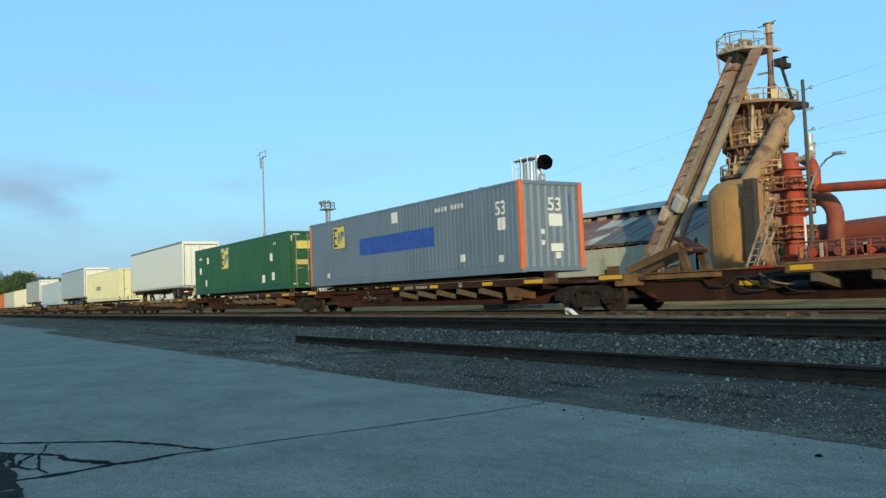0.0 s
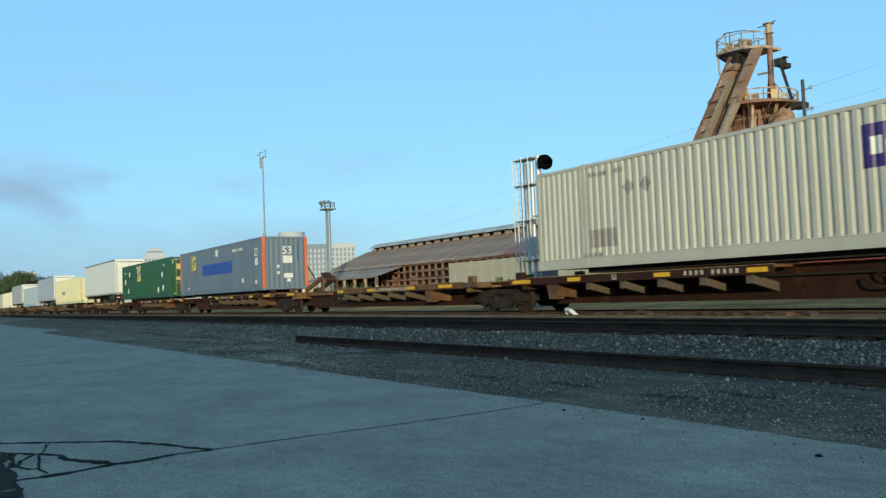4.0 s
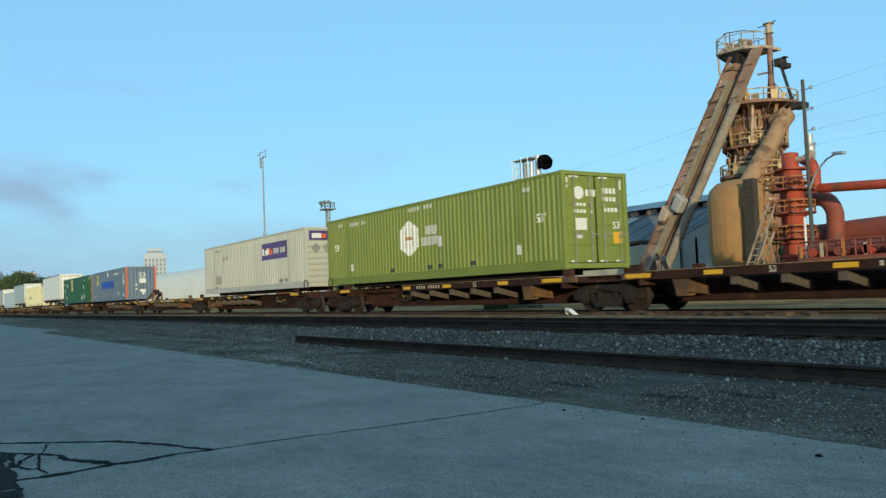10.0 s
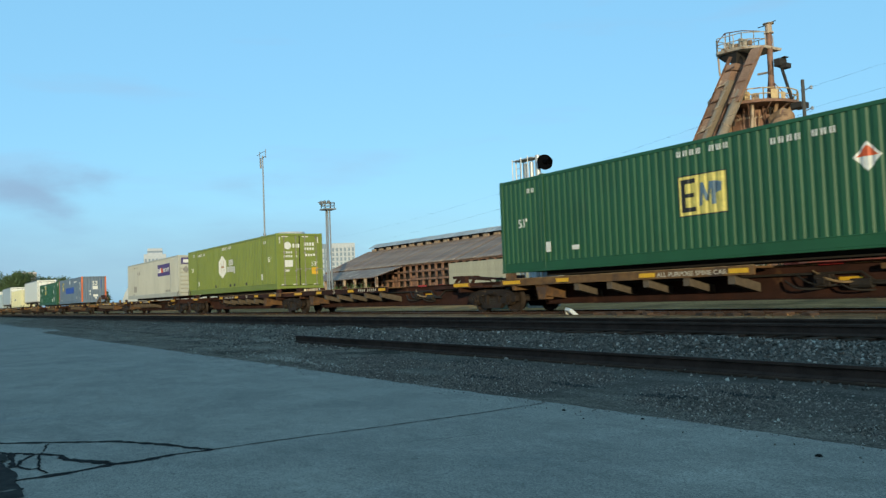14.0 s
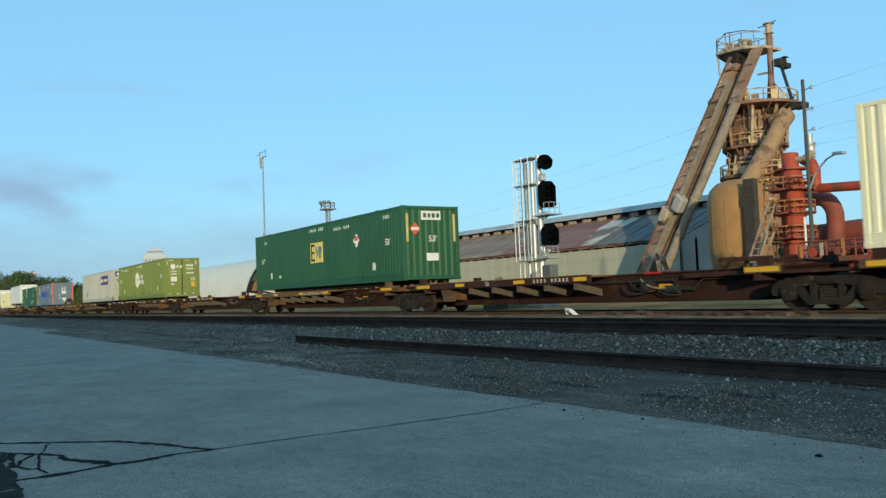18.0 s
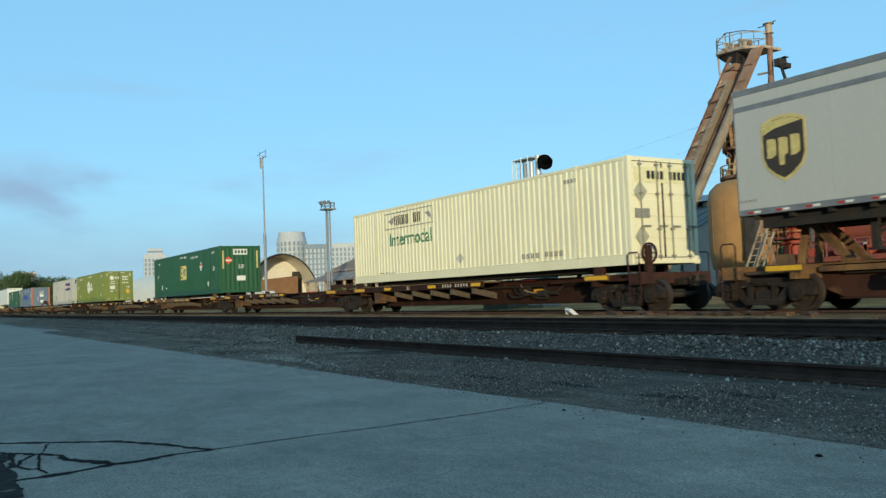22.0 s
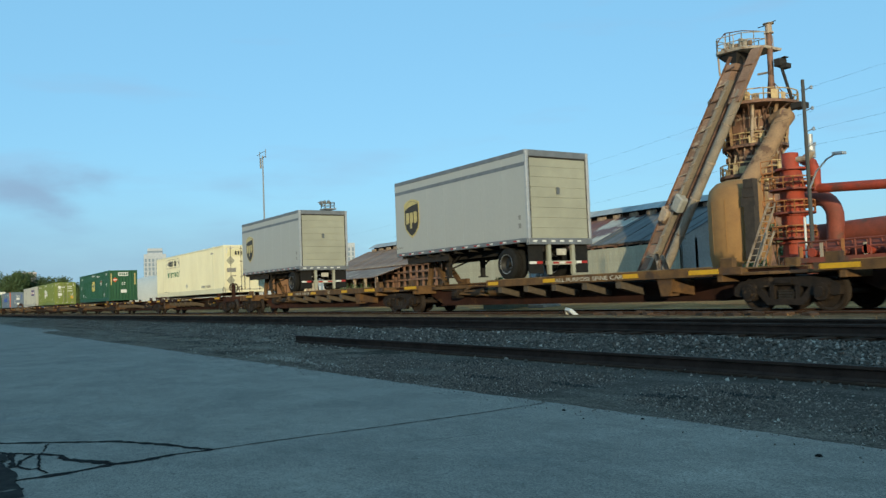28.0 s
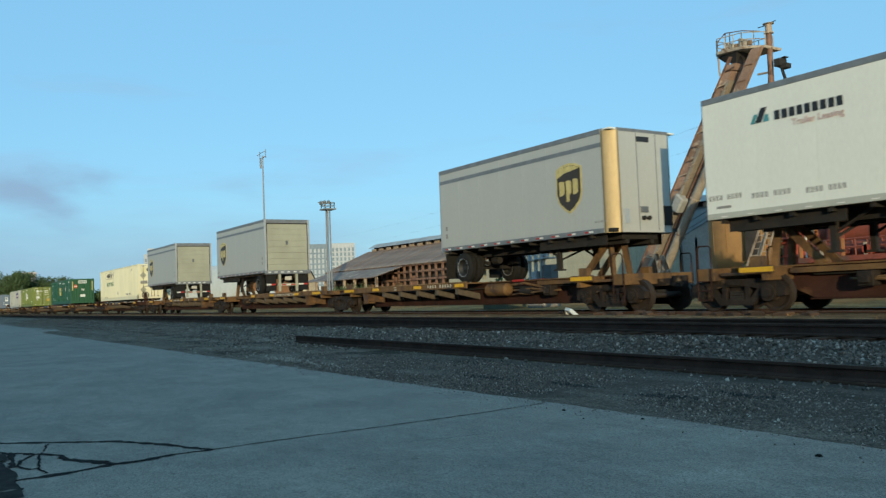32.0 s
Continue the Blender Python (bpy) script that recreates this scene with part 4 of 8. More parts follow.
def end_sticker(c, y0, y1, z0, z1, m, name="marking", label="", L=CL, off=0.0):
    return part(name, G().box(L - 0.022 + off, L - 0.012 + off, y0, y1, z0, z1), m, c, label)


def bars(c, x0, z, n, w, h, m, gap=0.4, y=-0.005, name="marking", label=""):
    first = None
    t = w * (1 - gap) * 0.36
    for i in range(n):
        if i % 5 != 4:
            for u in (0.0, w * (1 - gap) - t):
                if first is None:
                    first = part(name, G().box(0, t, y, y + 0.006, 0, h), m, c, label, (x0, 0, z))
                else:
                    again(first, (x0 + i * w + u, 0, z))


def end_bars(c, y0, z, n, w, h, m, L=CL, off=0.0):
    first = None
    for i in range(n):
        if i % 5 != 4:
            if first is None:
                first = part("marking", G().box(L - 0.02 + off, L - 0.008 + off, 0, w * 0.65, 0, h), m, c, "", (0, y0, z))
            else:
                again(first, (0, y0 + i * w, z))


def poly_sign(c, pts, m, name, label="", y=-0.012, th=0.01):
    if "container" in c.name:
        return decal(c, pts, m, name, label, 0.004)
    return part(name, G().prism(pts, 1, y, y + th), m, c, label)


GREYC = mat("light_grey_container", (0.45, 0.45, 0.39), (0.385, 0.385, 0.34), 0.6, scale=0.9, fine=25, bump=0.06, spots=(0.42, 0.38, 0.32), spot_at=0.68, stretch=(1, 1, 0.4), grainy=0.08)
LIME = mat("lime_green_container", (0.188, 0.23, 0.036), (0.156, 0.196, 0.031), 0.55, scale=0.9, fine=25, bump=0.06, spots=(0.2, 0.22, 0.05), spot_at=0.7, stretch=(1, 1, 0.4), grainy=0.08)
GREEN = mat("dark_green_container", (0.018, 0.092, 0.037), (0.015, 0.074, 0.03), 0.5, scale=0.9, fine=25, bump=0.06, spots=(0.04, 0.085, 0.045), spot_at=0.7, stretch=(1, 1, 0.4), grainy=0.08)
BLUEC = mat("slate_blue_container", (0.14, 0.188, 0.245), (0.117, 0.157, 0.205), 0.55, scale=0.9, fine=25, bump=0.06, spots=(0.10, 0.11, 0.13), spot_at=0.68, stretch=(1, 1, 0.4), grainy=0.08)
CREAM = mat("cream_container", (0.80, 0.75, 0.53), (0.73, 0.68, 0.475), 0.6, scale=0.9, fine=25, bump=0.06, spots=(0.5, 0.42, 0.3), spot_at=0.70, stretch=(1, 1, 0.4), grainy=0.08)
YELLOWC = mat("pale_yellow_container", (0.80, 0.745, 0.45), (0.72, 0.67, 0.4), 0.6, scale=0.9, fine=25, bump=0.06)
ORANGEC = mat("orange_container", (0.62, 0.16, 0.04), (0.5, 0.13, 0.035), 0.55, scale=0.9, fine=25, bump=0.06)
TRAILER_GREY = mat("silver_grey_trailer_skin", (0.46, 0.455, 0.42), (0.42, 0.415, 0.385), 0.5, 0.1, scale=0.5, fine=20, bump=0.03, stretch=(1, 1, 0.3), grainy=0.08)
TRAILER_WHITE = mat("white_trailer_skin", (0.76, 0.755, 0.68), (0.70, 0.695, 0.63), 0.5, scale=0.5, fine=20, bump=0.03, stretch=(1, 1, 0.3), grainy=0.08)
DOORGREY = mat("beige_grey_door", (0.37, 0.365, 0.28), (0.31, 0.305, 0.235), 0.6, scale=0.8, fine=25, bump=0.04, grainy=0.08)
RAILGREY = mat("grey_trailer_rail", (0.24, 0.25, 0.26), rough=0.5, metal=0.3, scale=3, bump=0.03)
ORANGE = mat("orange_post_paint", (0.72, 0.17, 0.05), (0.62, 0.14, 0.045), 0.55, scale=2, fine=30, bump=0.05, spots=(0.35, 0.12, 0.06), spot_at=0.7)
ADBLUE = mat("blue_panel_paint", (0.03, 0.09, 0.42), rough=0.5, scale=2, bump=0.03)
PURPLE = mat("dark_purple_panel", (0.05, 0.03, 0.17), (0.045, 0.027, 0.15), 0.5, scale=2, bump=0.03)
SIGNORANGE = mat("red_orange_mark", (0.75, 0.12, 0.03), rough=0.5, bump=0.03)
LOGOYELLOW = mat("yellow_emblem", (0.74, 0.62, 0.16), rough=0.5, bump=0.03)
LOGORUST = mat("faded_rust_emblem", (0.45, 0.25, 0.12), rough=0.5, bump=0.03)
LOGOSLATE = mat("slate_emblem", (0.12, 0.2, 0.28), rough=0.5, bump=0.03)
BROWN = mat("dark_brown_emblem", (0.05, 0.035, 0.02), rough=0.5, bump=0.03)
GOLD = mat("gold_emblem", (0.66, 0.53, 0.20), rough=0.4, bump=0.03)
WORDGREEN = mat("green_word_paint", (0.04, 0.2, 0.09), rough=0.5, bump=0.03)
GREYMARK = mat("grey_marking", (0.3, 0.29, 0.27), rough=0.6, bump=0.03)
TEAL = mat("teal_emblem", (0.08, 0.32, 0.36), rough=0.5, bump=0.03)


def block_emblem(c, x, z, s=1.0, y=-0.012, wide=1.0):
    """Pale yellow square with dark angular strokes and a dark border."""
    at = lambda a, b: (x + a * s * wide, z + b * s)
    box = lambda a0, a1, b0, b1: [at(a0, b0), at(a1, b0), at(a1, b1), at(a0, b1)]
    decal(c, box(-0.03, 1.18, -0.03, 0.98), BLACKPAINT, "emblem_border", "", 0.003)
    decal(c, box(0, 1.15, 0, 0.95), LOGOYELLOW, "emblem", "pale yellow square emblem", 0.006)
    for q in ((0.04, 0.16, 0.08, 0.88), (0.16, 0.42, 0.08, 0.19), (0.16, 0.38, 0.43, 0.53), (0.16, 0.42, 0.77, 0.88)):
        decal(c, box(*q), BLACKPAINT, "emblem_stroke", "", 0.01)
    for q in ([(0.48, 0.2), (0.57, 0.2), (0.62, 0.75), (0.52, 0.75)], [(0.52, 0.75), (0.62, 0.75), (0.72, 0.3), (0.66, 0.3)], [(0.66, 0.3), (0.72, 0.3), (0.84, 0.75), (0.75, 0.75)], [(0.8, 0.2), (0.89, 0.2), (0.9, 0.75), (0.8, 0.75)], [(0.88, 0.45), (1.04, 0.5), (1.06, 0.7), (0.89, 0.75)]):
        decal(c, [at(a, b) for a, b in q], LOGOSLATE, "emblem_stroke", "", 0.01)


# blue container with orange posts
c = container(-36.46, BLUEC, "slate-blue corrugated container with orange corner posts", "vertical", posts=ORANGE, depth=0.013)
block_emblem(c, 2.6, 1.6, 1.0)
sticker(c, 5.13, 11.06, 1.16, 1.86, ADBLUE, "blue_panel", "bright blue painted-over panel")
sticker(c, 7.93, 8.42, 2.26, 2.68, WHITEPAINT)
bars(c, 11.2, 2.35, 10, 0.21, 0.16, WHITEPAINT)
painted_word("marking", "53", 0.62, WHITEPAINT, c, (15.1, -0.012, 1.9))
sticker(c, 14.93, 15.37, 1.4, 1.8, WHITEPAINT)
sticker(c, 14.95, 15.2, 0.38, 0.6, WHITEPAINT)
sticker(c, 12.7, 13.0, 0.5, 0.75, WHITEPAINT)
sticker(c, 1.9, 2.15, 0.35, 0.55, WHITEPAINT)
lettering("marking", "53", 0.6, WHITEPAINT, c, (CL - 0.012, 1.4, 1.95), "end")
for a, b, z0, z1 in ((1.15, 1.7, 1.45, 1.85), (1.2, 1.7, 0.65, 0.9), (1.38, 1.58, 0.42, 0.62), (0.82, 0.95, 1.2, 1.35), (0.82, 0.95, 0.85, 1.0)):
    end_sticker(c, a, b, z0, z1, WHITEPAINT)
end_sticker(c, 2.0, 2.06, 1.6, 2.5, ADBLUE)

# light grey container with purple panels
c = container(2.95, GREYC, "light grey corrugated container with a purple name panel", "horizontal", depth=0.048)
sticker(c, 10.18, 13.85, 1.58, 2.46, PURPLE, "name_panel", "purple name panel")
for x0, x1, z1, m in ((10.38, 10.62, 2.2, WHITEPAINT), (10.68, 10.94, 2.1, WHITEPAINT), (11.0, 11.28, 2.2, WHITEPAINT), (11.33, 11.56, 2.2, SIGNORANGE), (11.6, 11.84, 2.1, SIGNORANGE)):
    decal(c, [(x0, 1.84), (x1, 1.84), (x1, z1), (x0, z1)], m, "name_bar", "", 0.008)
bars(c, 12.05, 1.86, 9, 0.18, 0.28, WHITEPAINT, y=-0.012)
end_sticker(c, 0.22, 2.4, 2.28, 2.72, PURPLE, "name_panel", "purple name panel", off=0.006)
end_sticker(c, 0.35, 0.85, 2.36, 2.6, WHITEPAINT, "name_bar", off=0.012)
end_sticker(c, 0.87, 1.1, 2.36, 2.58, SIGNORANGE, "name_bar", off=0.012)
end_bars(c, 1.25, 2.4, 7, 0.15, 0.16, GREYC, off=0.014)
for yy in (0.55, 1.15):
    part("placard", G().add([(CL + 0.0, yy, 1.62), (CL, yy + 0.24, 1.88), (CL, yy, 2.14), (CL, yy - 0.24, 1.88)], [(0, 1, 2, 3)]), GREYMARK, c, "grey diamond placard holder")
for xx in (3.77, 4.4):
    poly_sign(c, [(xx, 1.85), (xx + 0.22, 2.07), (xx, 2.29), (xx - 0.22, 2.07)], GREYMARK, "placard", "grey diamond placard holder")
sticker(c, 2.25, 3.3, 0.54, 1.04, GREYMARK)
bars(c, 12.6, 0.36, 8, 0.17, 0.16, GREYMARK)
bars(c, 2.3, 2.5, 7, 0.2, 0.12, GREYMARK)
bars(c, 2.0, 0.28, 5, 0.2, 0.12, GREYMARK)

# lime container
c = container(21.65, LIME, "lime green corrugated container with white hexagon emblem", "doors", depth=0.038)
hx, hz = 7.24, 1.57
poly_sign(c, [(hx, hz - 0.7), (hx + 0.67, hz - 0.36), (hx + 0.67, hz + 0.36), (hx, hz + 0.7), (hx - 0.67, hz + 0.36), (hx - 0.67, hz - 0.36)], WHITEPAINT, "emblem", "white hexagon emblem")
for x0, x1, z0, z1 in ((-0.32, -0.2, -0.36, 0.3), (0.2, 0.32, -0.3, 0.36), (-0.2, 0.2, -0.06, 0.06)):
    decal(c, [(hx + x0, hz + z0), (hx + x1, hz + z0), (hx + x1, hz + z1), (hx + x0, hz + z1)], LOGORUST, "emblem_stroke", "", 0.008)
bars(c, 8.5, 1.6, 3, 0.27, 0.34, WHITEPAINT, 0.2)
bars(c, 8.18, 1.22, 4, 0.29, 0.32, WHITEPAINT, 0.2)
sticker(c, 9.34, 9.56, 1.12, 1.5, WHITEPAINT)
painted_word("marking", "53'", 0.38, WHITEPAINT, c, (15.1, -0.012, 1.46))
painted_word("marking", "53'", 0.38, WHITEPAINT, c, (0.95, -0.012, 1.5))
for x0, z0, n in ((7.3, 2.56, 8), (2.3, 2.45, 7), (14.3, 2.45, 2), (1.2, 2.5, 2)):
    bars(c, x0, z0, n, 0.22, 0.15, WHITEPAINT)
for x0 in (2.0, 13.6):
    sticker(c, x0 + 0.3, x0 + 0.52, 0.55, 0.85, WHITEPAINT)
for x0 in (5.7, 8.5, 9.2, 11.25):
    sticker(c, x0, x0 + 0.35, 0.35, 0.5, BLACKPAINT, "forklift_mark")
part("emblem", G().tube((CL - 0.012, 0.62, 2.25), (CL - 0.002, 0.62, 2.25), 0.2, n=12), WHITEPAINT, c, "white round emblem")
for y0, z0, n, w, h in ((0.9, 2.15, 3, 0.14, 0.2), (0.4, 1.85, 6, 0.13, 0.1), (0.4, 1.65, 6, 0.13, 0.1), (1.55, 2.25, 5, 0.15, 0.17), (1.55, 2.02, 5, 0.15, 0.13), (1.6, 1.7, 5, 0.15, 0.12)):
    end_bars(c, y0, z0, n, w, h, WHITEPAINT)
end_sticker(c, 0.45, 0.9, 1.15, 1.5, WHITEPAINT)
end_sticker(c, 0.45, 0.7, 0.9, 1.05, WHITEPAINT)
lettering("marking", "53'", 0.3, WHITEPAINT, c, (CL - 0.006, 2.1, 1.2), "end")
end_sticker(c, 1.95, 2.3, 0.75, 1.1, YELLOW)

# dark green container
c = container(57.2, GREEN, "dark green corrugated container with yellow square emblem", "vertical")
block_emblem(c, 7.35, 1.1, 1.0, wide=1.22)
painted_word("marking", "53'", 0.36, WHITEPAINT, c, (1.1, -0.012, 1.38))
painted_word("marking", "53'", 0.36, WHITEPAINT, c, (14.9, -0.012, 1.45))
for x0, z0, n in ((7.34, 2.55, 8), (10.0, 2.42, 8), (1.4, 2.4, 2), (14.6, 2.5, 3)):
    bars(c, x0, z0, n, 0.2, 0.14, WHITEPAINT)
sticker(c, 2.2, 2.42, 0.55, 0.85, WHITEPAINT)
sticker(c, 3.35, 3.65, 0.55, 0.68, WHITEPAINT)
sticker(c, 13.6, 13.85, 0.5, 0.8, WHITEPAINT)
poly_sign(c, [(12.15, 1.53), (12.45, 1.83), (12.15, 2.13), (11.85, 1.83)], WHITEPAINT, "placard", "white and red diamond placard")
decal(c, [(12.15, 1.83), (12.38, 1.83), (12.15, 2.06), (11.92, 1.83)], SIGNORANGE, "placard_field", "", 0.008)
end_sticker(c, 0.85, 1.75, 2.35, 2.7, WHITEPAINT, off=0.004)
end_bars(c, 0.95, 2.44, 4, 0.2, 0.17, GREEN, off=0.012)
part("placard", G().add([(CL - 0.004, 0.55, 1.75), (CL - 0.004, 0.8, 2.0), (CL - 0.004, 0.55, 2.25), (CL - 0.004, 0.3, 2.0)], [(0, 1, 2, 3)]), SIGNORANGE, c, "red diamond placard")
end_sticker(c, 0.38, 0.72, 1.95, 2.05, WHITEPAINT, off=0.018)
lettering("marking", "53'", 0.34, WHITEPAINT, c, (CL - 0.012, 1.35, 1.5), "end")
end_sticker(c, 1.05, 1.6, 0.75, 1.05, WHITEPAINT, off=0.004)
for yy in (0.16, 2.32):
    end_sticker(c, yy, yy + 0.1, 1.5, 2.6, GOLD, "reflective_mark", "pale yellow strip", off=0.004)

# cream container
c = container(91.61, CREAM, "cream corrugated container with green lettering", "rods")
g = G()
for z0 in (2.04, 2.64):
    g.box(2.8, 6.39, -0.006, 0.0, z0, z0 + 0.025)
for x0 in (2.8, 6.365):
    g.box(x0, x0 + 0.025, -0.006, 0.0, 2.04, 2.64)
part("name_frame", g, GREYMARK, c, "thin grey name frame")
bars(c, 3.55, 2.16, 7, 0.29, 0.37, BLACKPAINT, 0.3)
poly_sign(c, [(3.0, 2.35), (3.35, 2.2), (3.45, 2.5)], GREYMARK, "name_flourish")
poly_sign(c, [(5.8, 2.45), (6.1, 2.5), (6.3, 2.15)], GREYMARK, "name_flourish")
painted_word("lettering", "Intermodal", 0.72, WORDGREEN, c, (4.66, -0.012, 1.38))
painted_word("lettering", "TOP LIFT ONLY", 0.17, BLACKPAINT, c, (2.78, -0.012, 0.24))
bars(c, 11.5, 0.4, 9, 0.22, 0.16, GREYMARK)
bars(c, 13.6, 2.45, 4, 0.14, 0.12, GREYMARK)
poly_sign(c, [(8.02, 0.41), (8.24, 0.63), (8.02, 0.85), (7.8, 0.63)], GREYC, "placard", "grey diamond placard holder")
end_bars(c, 0.7, 2.3, 9, 0.17, 0.22, BLACKPAINT, off=0.006)
end_sticker(c, 0.25, 2.2, 2.2, 2.62, YELLOWC, "name_panel", "yellowed name panel", off=-0.004)
for zz in (0.75, 1.95):
    part("placard", G().add([(CL - 0.008, 0.42, zz - 0.3), (CL - 0.008, 0.68, zz), (CL - 0.008, 0.42, zz + 0.3), (CL - 0.008, 0.16, zz)], [(0, 1, 2, 3)]), DOORGREY, c, "faded diamond placard holder")
end_sticker(c, 0.2, 0.75, 1.25, 1.5, GREYMARK)

# dark green container ahead of the blue one
c = container(-55.3, GREEN, "dark green corrugated container with yellow emblem, beside a white trailer", "doors")
block_emblem(c, 5.55, 1.45, 1.12)
for x0, z0, n in ((5.45, 2.52, 8), (1.0, 2.2, 3), (14.2, 2.3, 2)):
    bars(c, x0, z0, n, 0.2, 0.15, WHITEPAINT)
for x0, z0 in ((2.6, 1.9), (13.6, 1.5), (13.8, 0.5), (2.2, 0.5), (12.4, 0.4), (1.0, 1.3)):
    sticker(c, x0, x0 + 0.35, z0, z0 + 0.4, WHITEPAINT)
end_sticker(c, 0.45, 1.5, 2.0, 2.4, LOGOYELLOW)
end_sticker(c, 0.4, 1.1, 1.2, 1.45, GOLD)

# the far head of the train, seen along the track
c = container(-95.4, YELLOWC, "pale yellow corrugated shipping container", "doors")
sticker(c, 5.2, 7.4, 1.1, 1.5, GREYMARK)
container(-132.0, mat("pale_blue_container", (0.40, 0.50, 0.55), (0.34, 0.43, 0.48), 0.6, scale=0.9, fine=25, bump=0.06), "pale blue corrugated shipping container", "doors")
container(-169.0, CREAM, "faded cream corrugated shipping container", "doors")
container(-188.0, GREYC, "light grey corrugated shipping container", "doors")
container(-207.0, ORANGEC, "bright orange corrugated shipping container", "doors")
container(-226.0, YELLOWC, "pale yellow corrugated shipping container", "doors")


# ---- trailers ----
def shield(c, x, z, L, y=-0.012):
    """Brown and gold shield emblem."""
    out = [(x - 0.55, z + 0.55), (x - 0.3, z + 0.66), (x, z + 0.7), (x + 0.3, z + 0.66), (x + 0.55, z + 0.55), (x + 0.55, z - 0.2), (x + 0.45, z - 0.45), (x + 0.2, z - 0.66), (x, z - 0.76), (x - 0.2, z - 0.66), (x - 0.45, z - 0.45), (x - 0.55, z - 0.2)]
    poly_sign(c, out, GOLD, "emblem", "gold and brown shield emblem", y)
    inn = [(x + (a - x) * 0.9, z + (b - z) * 0.9) for a, b in out]
    poly_sign(c, inn, BROWN, "emblem_field", "", y - 0.005, 0.006)
    top = [(x - 0.5, z + 0.3), (x - 0.2, z + 0.42), (x + 0.45, z + 0.5), (x + 0.28, z + 0.58), (x, z + 0.62), (x - 0.3, z + 0.58), (x - 0.5, z + 0.48)]
    poly_sign(c, top, GOLD, "emblem_top", "", y - 0.01, 0.006)
    for k, (z0, z1) in enumerate(((-0.22, 0.2), (-0.4, 0.2), (-0.22, 0.22))):
        xx = x - 0.4 + 0.29 * k
        part("emblem_stroke", G().prism([(xx, z + z0), (xx + 0.12, z + z0), (xx + 0.13, z - 0.2), (xx + 0.22, z - 0.16), (xx + 0.22, z + z1 - 0.03), (xx + 0.15, z + z1), (xx, z + z1)], 1, y - 0.012, y - 0.004), GOLD, c)


RIM = mat("dull_wheel_rim", (0.028, 0.027, 0.025), (0.016, 0.016, 0.016), 0.6, 0.3, scale=8)


def road_wheel(parent, x, y, z, r=0.51, w=0.27, s=-1):
    g = G().lathe([(0.29, -w / 2), (0.40, -w / 2), (r - 0.04, -w / 2 + 0.02), (r, -w / 2 + 0.06), (r, w / 2 - 0.06), (r - 0.04, w / 2 - 0.02), (0.40, w / 2), (0.29, w / 2)], n=26)
    t = part("tyre", g, RUBBER, parent, "black rubber tyre", (x, y, z), smooth=True)
    t.rotation_euler = (radians(90), 0, 0)
    h = G().lathe([(0.0, 0.08), (0.09, 0.08), (0.1, 0.02), (0.2, 0.0), (0.25, 0.06), (0.29, w / 2), (0.3, w / 2), (0.3, -w / 2), (0.25, -w / 2)], n=20)
    part("rim", h, RIM, t, "dark steel wheel rim", smooth=True)
    part("rim_edge", G().lathe([(0.285, w / 2 - 0.01), (0.3, w / 2 + 0.004), (0.312, w / 2 + 0.004)], n=24), STEEL, t, "pale rim edge")


